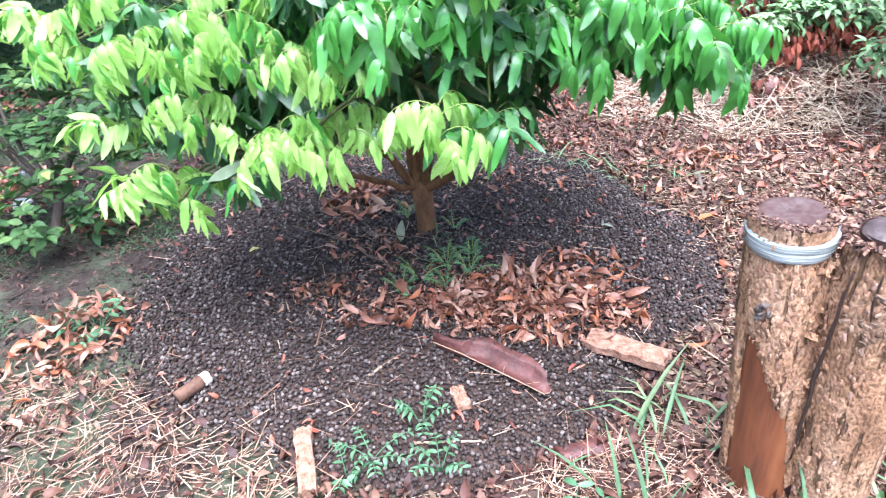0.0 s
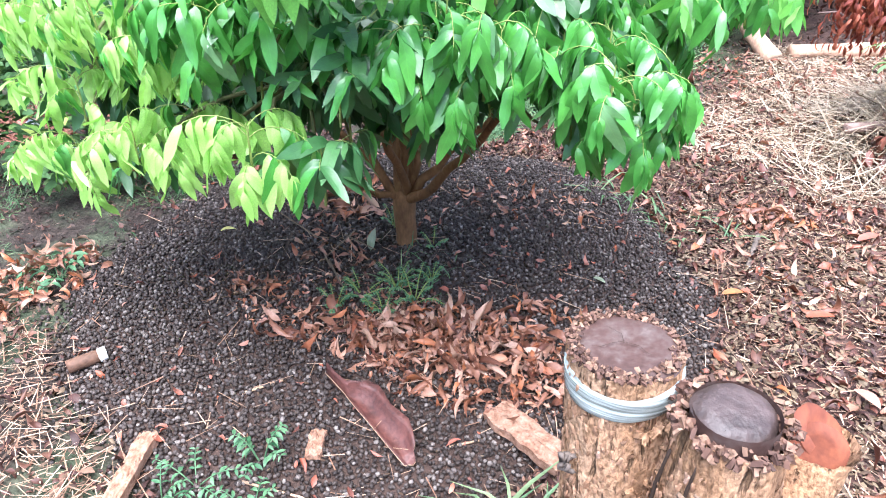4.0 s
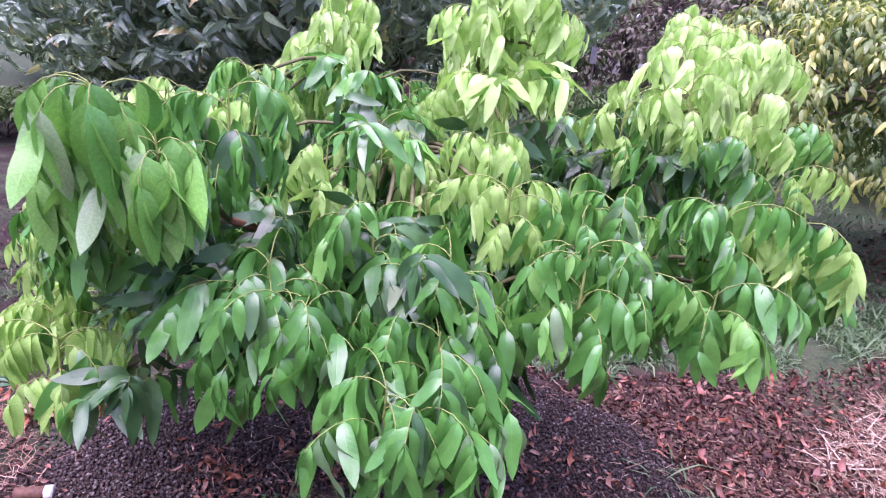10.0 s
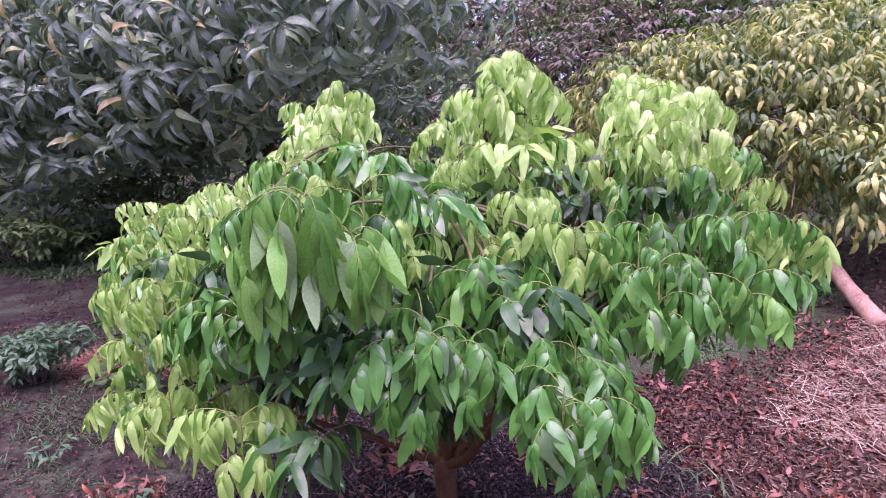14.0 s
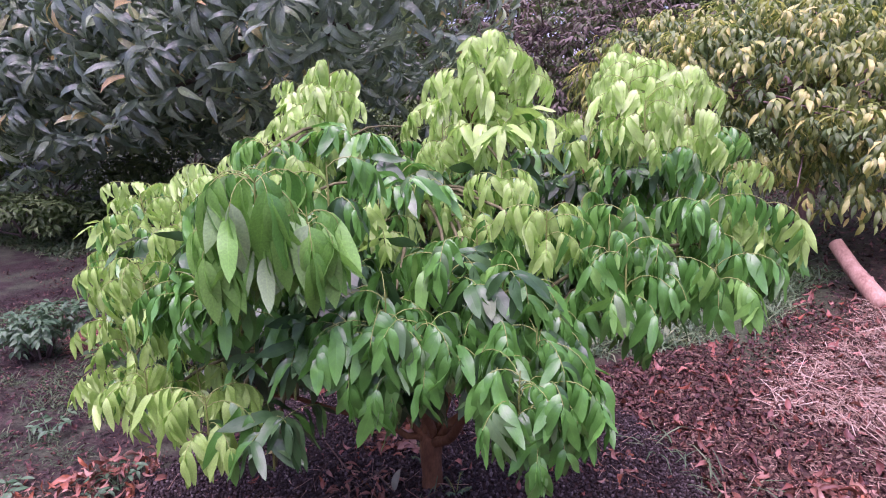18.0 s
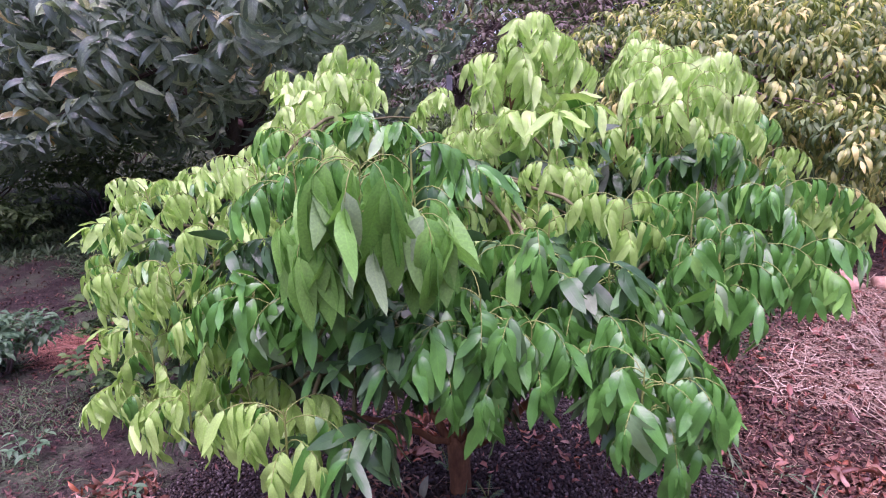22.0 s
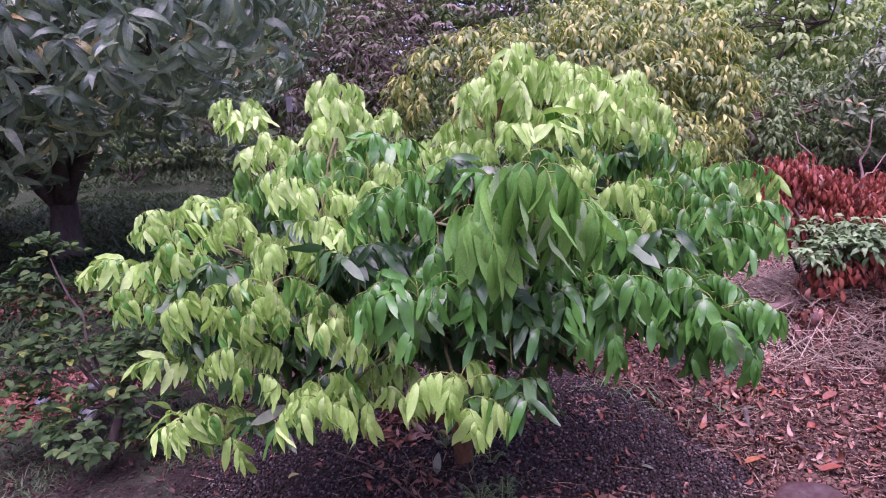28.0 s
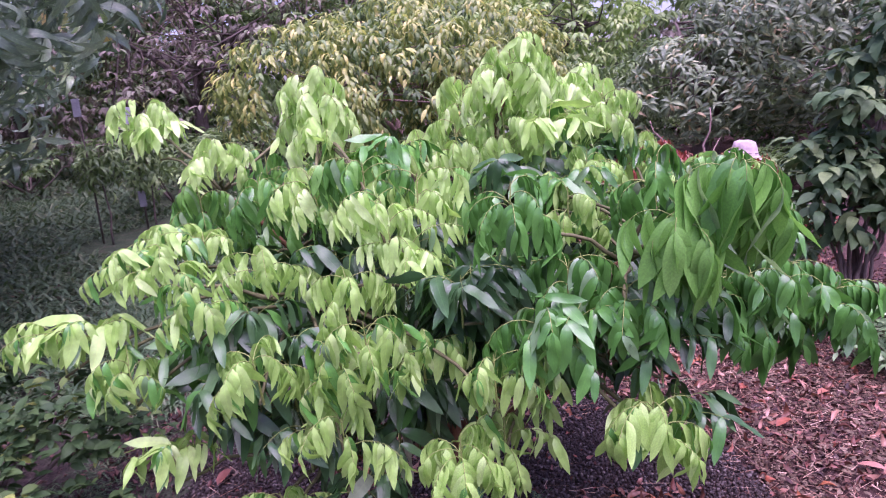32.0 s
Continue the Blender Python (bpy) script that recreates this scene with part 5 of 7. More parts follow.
# trees behind the camera and to the sides
for x, y in ((4.5, -7.5), (-4.5, -8.5), (8.5, -3.5), (-9.0, -5.0)):
    big_tree("forest_tree", (x, y), "dense green garden tree", GREYBARK,
             (1.4, [(-1.0, 0.5, 2.6, 0.3), (1.0, 0.4, 2.6, 0.3), (0.1, -0.8, 3.2, 0.3)]),
             [(-1.0, 0.0, 2.6, 1.5, 1.4, 1.3), (1.0, 0.0, 2.6, 1.5, 1.4, 1.3), (0, 0, 3.6, 1.6, 1.5, 1.2)],
             [dict(count=300, per=8, leaf=0.25, shapes=OVAL, mat=WOODS, droop=0.6, spread=0.5, stalk=0.15)], group="woods", twigs=20, trunk_r=0.14)


# low hedge of shrubs along the wood's foot
def shrub(name, x, y, r, h, mat, leaf, count, label, shapes=OVAL, per=7, group="", stems=7, bark=GREYBARK, lift=0.0):
    z = ground_z(x, y)
    s = thing(name, (x, y, z), label, "shrub", group)
    pieces, blobs = [], []
    for k in range(stems):
        a = 2 * math.pi * (k + rng.random()) / stems
        q = r * (0.35 + 0.5 * rng.random())
        e = (q * math.cos(a), q * math.sin(a), h * (0.45 + 0.5 * rng.random()))
        pieces.append(tube(arc((0.02 * math.cos(a), 0.02 * math.sin(a), -0.03 + lift), e, 0.05 * h, 7, 0.02 * r), np.linspace(0.012 * (0.5 + h), 0.003, 7), 6, 0.2))
        blobs.append((*e, r * 0.45, r * 0.45, h * 0.28))
    v, f, uv, _ = joined(pieces)
    part("stem_mass", mesh_from("stem_mass", v, f, bark, uv), s)
    part("foliage", crown("foliage", blobs, count, per, leaf, shapes, mat, 0.4, 0.35, 0.5, leaf * 0.4), s)
    return s


for x, y, r, h in ((-7.2, 8.6, 1.3, 0.9), (-4.6, 8.8, 1.2, 0.8), (-1.4, 8.2, 1.1, 0.9), (2.4, 8.4, 1.0, 0.8), (5.4, 7.6, 1.2, 0.9), (4.0, 7.3, 0.9, 0.7), (7.6, 6.9, 1.2, 1.0), (-10, 6.5, 1.4, 0.9), (-6.8, 1.8, 0.9, 0.5), (-7.8, 0.8, 0.9, 0.5), (-7.6, 4.2, 1.2, 1.1), (-8.6, 3.0, 1.2, 1.0), (-2.2, 7.0, 0.9, 0.8), (0.2, 7.6, 0.9, 0.8), (1.9, 7.0, 0.8, 0.6), (6.2, 6.2, 1.0, 0.7), (5.0, 4.4, 0.6, 0.4), (-6.6, 3.3, 0.9, 0.7)):
    shrub("wild_shrub", x, y, r, h, WOODS, 0.11, 200, "low wild green shrub in the shade", group="undergrowth")


# ---- the stump ----
def bark_material():
    """Tan flaky bark with dark upright fissures."""
    m, nt, b = material("ridged_tan_bark", 0.9, 0.2)
    co = nt.nodes.new("ShaderNodeTexCoord").outputs["Object"]

    def stretched(z):
        mp = nt.nodes.new("ShaderNodeMapping")
        mp.inputs["Scale"].default_value = (1, 1, z)
        nt.links.new(co, mp.inputs[0])
        return mp.outputs[0]

    furrow, flake, big = noise_of(nt, 62.0, 4.0, stretched(0.16)), noise_of(nt, 150.0, 5.0, stretched(0.6)), noise_of(nt, 11.0, 5.0, stretched(0.5))
    tan = mixed(nt, 1.0, ramp(nt, big, [(0.3, (0.19, 0.103, 0.058)), (0.5, (0.30, 0.175, 0.10)), (0.7, (0.42, 0.275, 0.18))]), ramp(nt, flake, [(0.32, (0.45, 0.40, 0.34)), (0.5, (0.95, 0.93, 0.9)), (0.68, (1.3, 1.28, 1.22))]), "MULTIPLY")
    cut = ramp(nt, furrow, [(0.34, (0, 0, 0)), (0.42, (1, 1, 1))])
    fac = nt.nodes.new("ShaderNodeRGBToBW")
    nt.links.new(cut, fac.inputs[0])
    nt.links.new(mixed(nt, fac.outputs[0], (0.12, 0.07, 0.038), tan), b.inputs["Base Color"])
    both = nt.nodes.new("ShaderNodeMath")
    both.operation = "MULTIPLY_ADD"
    nt.links.new(flake, both.inputs[0])
    both.inputs[1].default_value = 0.7
    nt.links.new(fac.outputs[0], both.inputs[2])
    bumped(nt, b, both.outputs[0], 1.0, 0.010)
    return m


ROUGHBARK = bark_material()
CRUMBLE = piece_material("crumbling_bark", [(0, (0.045, 0.022, 0.016)), (0.6, (0.12, 0.062, 0.042)), (1, (0.24, 0.15, 0.10))])
REDWOOD = plain("stripped_red_wood", [(0.3, (0.03, 0.012, 0.008)), (0.5, (0.13, 0.042, 0.016)), (0.75, (0.22, 0.085, 0.03))], 7.0, 0.55, 0.4, 0.006, 0.4, 60.0, (1, 1, 0.12))
KNOB = plain("wet_grey_cut_wood", [(0.3, (0.014, 0.009, 0.007)), (0.5, (0.035, 0.022, 0.019)), (0.7, (0.062, 0.041, 0.036))], 24.0, 0.5, 0.9, 0.008, 0.4, 60.0)
DARKCUT = plain("weathered_cut_wood", [(0.3, (0.023, 0.012, 0.010)), (0.5, (0.053, 0.029, 0.024)), (0.62, (0.070, 0.048, 0.042)), (0.8, (0.115, 0.092, 0.084))], 22.0, 0.6, 0.6, 0.004, 0.2, 90.0)
FRESHCUT = plain("orange_cut_wood", [(0.3, (0.075, 0.018, 0.009)), (0.5, (0.13, 0.034, 0.015)), (0.7, (0.19, 0.055, 0.023))], 24.0, 0.8, 0.4, 0.004, 0.4, 90.0, (1, 0.15, 1))
CRACK = plain("dark_crack", [(0.3, (0.016, 0.009, 0.006)), (0.7, (0.04, 0.024, 0.016))], 40.0, 0.9, 0.2)
TAPE = plain("clear_wrap", [(0.32, (0.06, 0.065, 0.055)), (0.48, (0.16, 0.18, 0.17)), (0.6, (0.30, 0.34, 0.33)), (0.75, (0.62, 0.66, 0.65))], 9.0, 0.16, 0.5, 0.003, 0.8, 30.0, (0.6, 0.6, 18))


def ridged(points, radii, sides, depth, seed, skip=None, drop=0.006):
    """A trunk with upright ridges and furrows; skip(angle, t) leaves faces out where the bark is gone, its rim pulled inwards."""
    p, r = np.asarray(points, float), np.asarray(radii, float)
    n = len(p)
    v = np.zeros((n, sides, 3))
    gone = np.zeros((n, sides), bool)
    for i in range(n):
        for j in range(sides):
            a = 2 * math.pi * j / sides
            k = noise.noise((math.cos(a) * 5.5 + seed, math.sin(a) * 5.5, i * 0.32)) + 0.6 * noise.noise((math.cos(a) * 15 + seed, math.sin(a) * 15, i * 0.9))
            q = r[i] * (1 + 0.05 * math.sin(2 * a + seed) + 0.03 * math.sin(3 * a)) + depth * k
            gone[i, j] = bool(skip and skip(a, i / (n - 1)))
            if gone[i, j]:
                q -= drop * 1.5
            v[i, j] = p[i] + np.array([math.cos(a) * q, math.sin(a) * q, 0])
    f = []
    for i in range(n - 1):
        for j in range(sides):
            j2 = (j + 1) % sides
            if not (gone[i, j] and gone[i, j2] and gone[i + 1, j] and gone[i + 1, j2]):
                f.append((i * sides + j, i * sides + j2, (i + 1) * sides + j2, (i + 1) * sides + j))
    return v.reshape(-1, 3), np.array(f)


def disc(centre, normal, radius, rings=5, sides=32, dish=0.003, seed=0.0):
    """A sawn face, a little dished and uneven at the rim."""
    nrm = Vector(normal).normalized()
    q = nrm.to_track_quat("Z", "Y").to_matrix()
    v = []
    for i in range(rings + 1):
        for j in range(sides):
            a = 2 * math.pi * j / sides
            rr = radius * i / rings * (1 + 0.06 * math.sin(2 * a + seed) + 0.03 * math.sin(5 * a + seed)) + (0.0004 if i == 0 else 0)
            v.append(tuple(Vector(centre) + q @ Vector((rr * math.cos(a), rr * math.sin(a), -dish * (1 - (i / rings) ** 2) + 0.0008 * noise.noise((i, j, seed)) - (0.012 if i == rings else 0)))))
    f = [(i * sides + j, i * sides + (j + 1) % sides, (i + 1) * sides + (j + 1) % sides, (i + 1) * sides + j) for i in range(rings) for j in range(sides)]
    return np.array(v), np.array(f)


def cracks(centre, normal, radius, angles, width=0.0008):
    q = Vector(normal).normalized().to_track_quat("Z", "Y").to_matrix()
    v, f = [], []
    for a in angles:
        d, s = Vector((math.cos(a), math.sin(a), 0)), Vector((-math.sin(a), math.cos(a), 0))
        b = len(v)
        for t, w in ((0.0, width), (0.4, width * 1.4), (0.75, width), (0.98, width * 0.3)):
            bend = s * 0.006 * math.sin(5 * t + a)
            for k in (-1, 1):
                v.append(tuple(Vector(centre) + q @ (d * radius * t + s * w * k + bend + Vector((0, 0, 0.0012)))))
        f += [(b + 2 * i, b + 2 * i + 1, b + 2 * i + 3, b + 2 * i + 2) for i in range(3)]
    return np.array(v), np.array(f)


CHUNK = [(np.array([(-1, -0.6, -0.5), (1, -0.7, -0.6), (0.9, 0.6, -0.5), (-0.8, 0.7, -0.6), (-0.7, -0.5, 0.6), (0.8, -0.4, 0.5), (0.6, 0.5, 0.7), (-0.6, 0.4, 0.4)]),
          np.array([(0, 3, 2, 1), (4, 5, 6, 7), (0, 1, 5, 4), (1, 2, 6, 5), (2, 3, 7, 6), (3, 0, 4, 7)]), np.zeros((8, 2)))]


def crumbs(spots, low, high):
    k = len(spots)
    sz = low + (high - low) * rng.random((k, 1))
    return strewn(CHUNK, np.array(spots), axes(rng.normal(size=(k, 3)), rng.normal(size=(k, 3))), sz * np.array([[1, 0.8, 0.6]]))


FLAKE = [(np.array([(-1, -0.5, -0.1), (0.1, -0.62, 0.0), (1, -0.4, -0.1), (-0.9, 0.5, -0.1), (0.0, 0.6, 0.05), (0.95, 0.45, -0.1), (-0.45, 0.0, 0.42), (0.5, -0.05, 0.5)]),
          np.array([(0, 1, 6, 6), (1, 7, 6, 6), (1, 2, 7, 7), (2, 5, 7, 7), (5, 4, 7, 7), (4, 6, 7, 7), (4, 3, 6, 6), (3, 0, 6, 6)])[:, :3], np.zeros((8, 2)))]


def flakes(points, radii, count, bare=None, t0=0.02, t1=0.97, span=(0.0, 2 * math.pi)):
    """Corky scales of bark on a limb's skin, longer than wide, their length upright; none where bare(angle, t)."""
    p, r = np.asarray(points, float), np.asarray(radii, float)
    pos, along, up, size = [], [], [], []
    while len(pos) < count:
        t, a = t0 + (t1 - t0) * rng.random(), span[0] + (span[1] - span[0]) * rng.random()
        if bare and bare(a, t):
            continue
        i = t * (len(p) - 1)
        c = np.array([np.interp(i, np.arange(len(p)), p[:, k]) for k in range(3)])
        o = np.array([math.cos(a), math.sin(a), 0])
        pos.append(c + o * (np.interp(i, np.arange(len(p)), r) * (1 + 0.05 * math.sin(2 * a)) + rng.normal(-0.001, 0.002)))
        along.append(np.array([0, 0, 1.0]) + rng.normal(0, 0.22, 3))
        up.append(o + rng.normal(0, 0.25, 3))
        q = 0.004 + 0.007 * rng.random() ** 1.6
        size.append((q, q * 0.7, q * (0.3 + 0.35 * rng.random())))
    return strewn(FLAKE, np.array(pos), axes(np.array(along), np.array(up)), np.array(size))


GREYLUMP = piece_material("grey_bark_lump", [(0.0, (0.074, 0.047, 0.031)), (0.5, (0.136, 0.091, 0.062)), (1.0, (0.211, 0.149, 0.106))], 0.95, 0.15, 120.0)
CORK = piece_material("corky_bark_scale", [(0.0, (0.211, 0.115, 0.067)), (0.5, (0.273, 0.155, 0.093)), (0.92, (0.317, 0.190, 0.121)), (1.0, (0.370, 0.246, 0.186))], 0.95, 0.15, 140.0)


def fissure(points, radii, a, t0, t1, wide=0.004, wander=0.12, n=16):
    """A dark split that winds down a limb's skin."""
    p, r = np.asarray(points, float), np.asarray(radii, float)
    got = []
    for t in np.linspace(t0, t1, n):
        i, b = t * (len(p) - 1), a + wander * noise.noise((t * 7, a, 0.3)) + 0.3 * wander * noise.noise((t * 25, a, 0.7))
        c = np.array([np.interp(i, np.arange(len(p)), p[:, k]) for k in range(3)])
        got.append(c + np.array([math.cos(b), math.sin(b), 0]) * (np.interp(i, np.arange(len(p)), r) * (1 + 0.05 * math.sin(2 * b)) + 0.002))
    return tube(np.array(got), wide * (0.35 + np.sin(np.linspace(0.2, 2.9, n))) * (0.7 + 0.6 * rng.random(n)), 6)


def build_stump():
    st = thing("tree_stump", (0.99, -1.28, -0.08), "cut tree stump of tan ridged bark with three sawn limbs", "stump")
    off = np.array([0.99, -1.28, -0.08])
    P = lambda *a: np.array(a, float) - off
    # tall limb, stripped on its lower side
    pts = np.linspace(P(0.955, -1.262, -0.10), P(0.90, -1.242, 0.685), 34)
    rad = np.linspace(0.092, 0.084, 34) + 0.012 * np.exp(-np.linspace(0, 6, 34))

    def bare(a, t):
        d = (a - math.radians(232) + math.pi) % (2 * math.pi) - math.pi
        return t < 0.60 + 0.05 * math.sin(4 * a) - 0.28 * max(0.0, d) and abs(d) < 0.75 + 0.1 * math.sin(9 * t)

    v, f = ridged(pts, rad, 72, 0.007, 1.0, bare)
    one = part("limb_stub", mesh_from("limb_stub", v, f, ROUGHBARK), st, "tall stub in ridged tan bark")
    v, f, uv = flakes(pts, rad, 1700, bare)
    part("flaking_bark", mesh_from("flaking_bark", v, f, CORK, uv, smooth=False), one, "flaky tan bark scales")
    v, f, uv = tube(pts[:-2], rad[:-2] - 0.007, 32, 0.03)
    part("stripped_wood", mesh_from("stripped_wood", v, f, REDWOOD, uv), one, "bare reddish-brown wood where bark has fallen off")
    c, nrm = P(0.898, -1.241, 0.690), (-0.08, -0.1, 1)
    part("cut_face", mesh_from("cut_face", *disc(c, nrm, 0.081, seed=0.5), DARKCUT), one, "weathered dark brown sawn face")
    part("crack", mesh_from("crack", *cracks(c, nrm, 0.05, (0.4, 2.9, 4.1), 0.0004), CRACK), one)
    rim = [c + np.array([math.cos(a) * r, math.sin(a) * r, -0.006 + 0.01 * rng.random()]) for a, r in ((rng.random() * 6.283, 0.066 + 0.024 * rng.random()) for _ in range(420))]
    v, f, uv = crumbs(rim, 0.003, 0.0065)
    part("bark_rim", mesh_from("bark_rim", v, f, CRUMBLE, uv, smooth=False), one, "crumbling bark rim")
    # wrap round the head
    v, f, s = [], [], 64
    for i, (h, g) in enumerate(((-0.023, 0.0), (-0.021, 0.003), (-0.010, 0.004), (0.0, 0.003), (0.009, 0.004), (0.017, 0.003), (0.018, -0.002))):
        for j in range(s):
            a = 2 * math.pi * j / s
            r = 0.0865 + g + 0.0014 * math.sin(a * 3 + i) + 0.001 * noise.noise((a * 3, i * 2.0, 0))
            v.append(P(0.902, -1.243, 0.645) + np.array([r * math.cos(a), r * math.sin(a), h + 0.010 * math.sin(a + 0.6)]))
    f = [(i * s + j, i * s + (j + 1) % s, (i + 1) * s + (j + 1) % s, (i + 1) * s + j) for i in range(6) for j in range(s)]
    part("wrap_band", mesh_from("wrap_band", v, f, TAPE), one, "band of clear plastic wrap round the head")
    v, f, uv = crumbs([P(0.838, -1.318, 0.50) + rng.normal(0, 0.008, 3) for _ in range(14)], 0.006, 0.012)
    part("knot", mesh_from("knot", v, f, GREYBARK, uv), one, "grey knot in the bark")
    # second limb with a dark face
    pts = np.linspace(P(1.07, -1.30, -0.10), P(1.058, -1.327, 0.665), 30)
    rad = np.interp(np.linspace(0, 1, 30), (0, 0.1, 0.5, 0.8, 1), (0.125, 0.105, 0.10, 0.088, 0.07))
    v, f = ridged(pts, rad, 64, 0.007, 4.0)
    two = part("limb_stub", mesh_from("limb_stub", v, f, ROUGHBARK), st, "thick stub in ridged tan bark")
    v, f, uv = flakes(pts, rad, 1600)
    part("flaking_bark", mesh_from("flaking_bark", v, f, CORK, uv, smooth=False), two, "flaky tan bark scales")
    for a, t0, t1, w in ((3.5, 0.25, 0.93, 0.0035), (4.15, 0.80, 0.95, 0.002), (4.75, 0.32, 0.66, 0.0018), (5.3, 0.5, 0.85, 0.002)):
        v, f, uv = fissure(pts, rad, a, t0, t1, w)
        part("fissure", mesh_from("fissure", v, f, CRACK, uv), two, "dark split in the bark")
    v, f, uv = tube(np.array([P(1.058, -1.327, 0.60), P(1.056, -1.329, 0.686)]), (0.059, 0.058), 28, 0.02, caps=False)
    part("heartwood", mesh_from("heartwood", v, f, DARKCUT, uv), two)
    c, nrm = P(1.056, -1.329, 0.688), (0.10, -0.12, 1)
    part("cut_face", mesh_from("cut_face", *disc(c, nrm, 0.056, dish=-0.004, seed=2.0), KNOB), two, "grey-black sawn face with radial cracks")
    part("crack", mesh_from("crack", *cracks(c, nrm, 0.052, (0.2, 1.5, 3.6), 0.0004), CRACK), two)
    rim = [c + np.array([math.cos(a) * r, math.sin(a) * r, -0.03 + 0.015 * rng.random()]) for a, r in ((rng.random() * 6.283, 0.060 + 0.026 * rng.random()) for _ in range(240))]
    v, f, uv = crumbs(rim, 0.004, 0.009)
    part("bark_rim", mesh_from("bark_rim", v, f, CRUMBLE, uv, smooth=False), two)
    # third limb, sawn at a slant
    pts = arc(P(1.10, -1.28, 0.26), P(1.205, -1.185, 0.545), 0.0, 14)
    v, f = ridged(pts, np.linspace(0.085, 0.058, 14), 48, 0.006, 8.0)
    three = part("limb_stub", mesh_from("limb_stub", v, f, ROUGHBARK), st, "short stub sawn to bright wood")
    c = P(1.212, -1.178, 0.560)
    part("cut_face", mesh_from("cut_face", *disc(c, (0.55, -0.35, 0.75), 0.047, seed=3.0), FRESHCUT), three, "orange-red sawn face")
    v, f = disc(c + np.array([-0.012, -0.042, -0.015]), (-0.2, -0.9, 0.45), 0.045, seed=5.0)
    part("cut_face", mesh_from("cut_face", v, f, FRESHCUT), three, "torn orange wood below the saw cut")
    # bark shelf between the limbs
    k = 70
    spots = P(1.03, -1.418, 0.53) + np.array([0.06, 0.006, 0.05]) * np.clip(rng.normal(0, 0.7, (k, 3)), -1.4, 1.4)
    v, f, uv = strewn(FLAKE, spots, axes(rng.normal(size=(k, 3)), np.array([0.1, -1.0, 0.5]) + rng.normal(0, 0.5, (k, 3))), (0.004 + 0.006 * rng.random((k, 1)) ** 1.5) * np.array([[1, 0.8, 0.9]]))
    part("loose_bark", mesh_from("loose_bark", v, f, GREYLUMP, uv, smooth=False), st, "pinkish-grey crumbling lumps on the stump's face")
    v, f, uv = crumbs([P(0.985, -1.30, 0.45) + np.array([0.03, 0.03, 0.10]) * np.clip(rng.normal(0, 1, 3), -1.5, 1.4) for _ in range(70)], 0.008, 0.022)
    part("loose_bark", mesh_from("loose_bark", v, f, ROUGHBARK, uv, smooth=False), st, "loose flaking bark between the limbs")


build_stump()
grass([(x, y, 0) for x, y, _ in spots_in(0.55, 1.6, -1.75, -1.05, 150, lambda x, y: outside_bed(x, y, 1.02) and not (0.84 < x < 1.18 and -1.40 < y < -1.16))], 0.14, 0.34, "grass_tuft", "tall green grass round the stump", 1.3, 1.1)
grass(spots_in(1.15, 1.7, -1.3, -0.7, 50), 0.08, 0.2, "grass_tuft", "green grass beside the stump", 0.9, 1.6)


# ---- small things on the bed ----
def lying(name, a, b, r, mat, label, category, sides=10, rough=0.2, flat=1.0, up=0.0):
    """A stick, chip or pipe from a to b on the ground."""
    pa, pb = (np.array([x, y, top_z(x, y) + r * flat * 0.8 + up]) for x, y in (a, b))
    v, f, uv = tube(np.linspace(pa, pb, 7) + rng.normal(0, r * 0.06, (7, 3)), np.full(7, r) * (1 + 0.1 * rng.normal(size=7)), sides, rough)
    mid = v.mean(0)
    v[:, 2] = mid[2] + (v[:, 2] - mid[2]) * flat
    return tagged(new(name, mesh_from(name, v, f, mat, uv)), label, category)


pipe = thing("wooden_peg", (-0.64, -0.93, bed_z(-0.64, -0.93)), "short round dark wooden peg with a white end on the mulch", "wood")
v, f, uv = tube(np.linspace((-0.055, -0.075, 0.016), (0.0, 0.0, 0.022), 6), np.full(6, 0.021), 16, 0.06)
part("shaft", mesh_from("shaft", v, f, plain("peg_wood", [(0.3, (0.05, 0.025, 0.016)), (0.7, (0.15, 0.08, 0.05))], 20.0, 0.7, 0.5, 0.004, 0.3, 90.0), uv), pipe)
v, f, uv = tube(np.linspace((-0.002, -0.003, 0.0219), (0.012, 0.0165, 0.0235), 3), np.full(3, 0.0222), 16, 0.04)
part("white_end", mesh_from("white_end", v, f, plain("white_paint", [(0.3, (0.55, 0.53, 0.48)), (0.7, (0.78, 0.77, 0.73))], 30.0, 0.6, 0.3), uv), pipe, "white painted end")

PALEWOOD = plain("pale_wood", [(0.3, (0.20, 0.12, 0.075)), (0.7, (0.42, 0.29, 0.19))], 30.0, 0.7, 0.6, 0.004, 0.3, 120.0, (1, 1, 0.3))
CHIPWOOD = plain("orange_bark_chip", [(0.35, (0.120, 0.054, 0.032)), (0.5, (0.230, 0.126, 0.081)), (0.7, (0.368, 0.225, 0.161))], 40.0, 0.8, 0.9, 0.008, 0.2, 140.0)
REDBARK = plain("red_bark_strip", [(0.3, (0.025, 0.009, 0.007)), (0.5, (0.070, 0.024, 0.019)), (0.7, (0.119, 0.043, 0.034))], 22.0, 0.55, 0.8, 0.006, 0.4, 80.0)


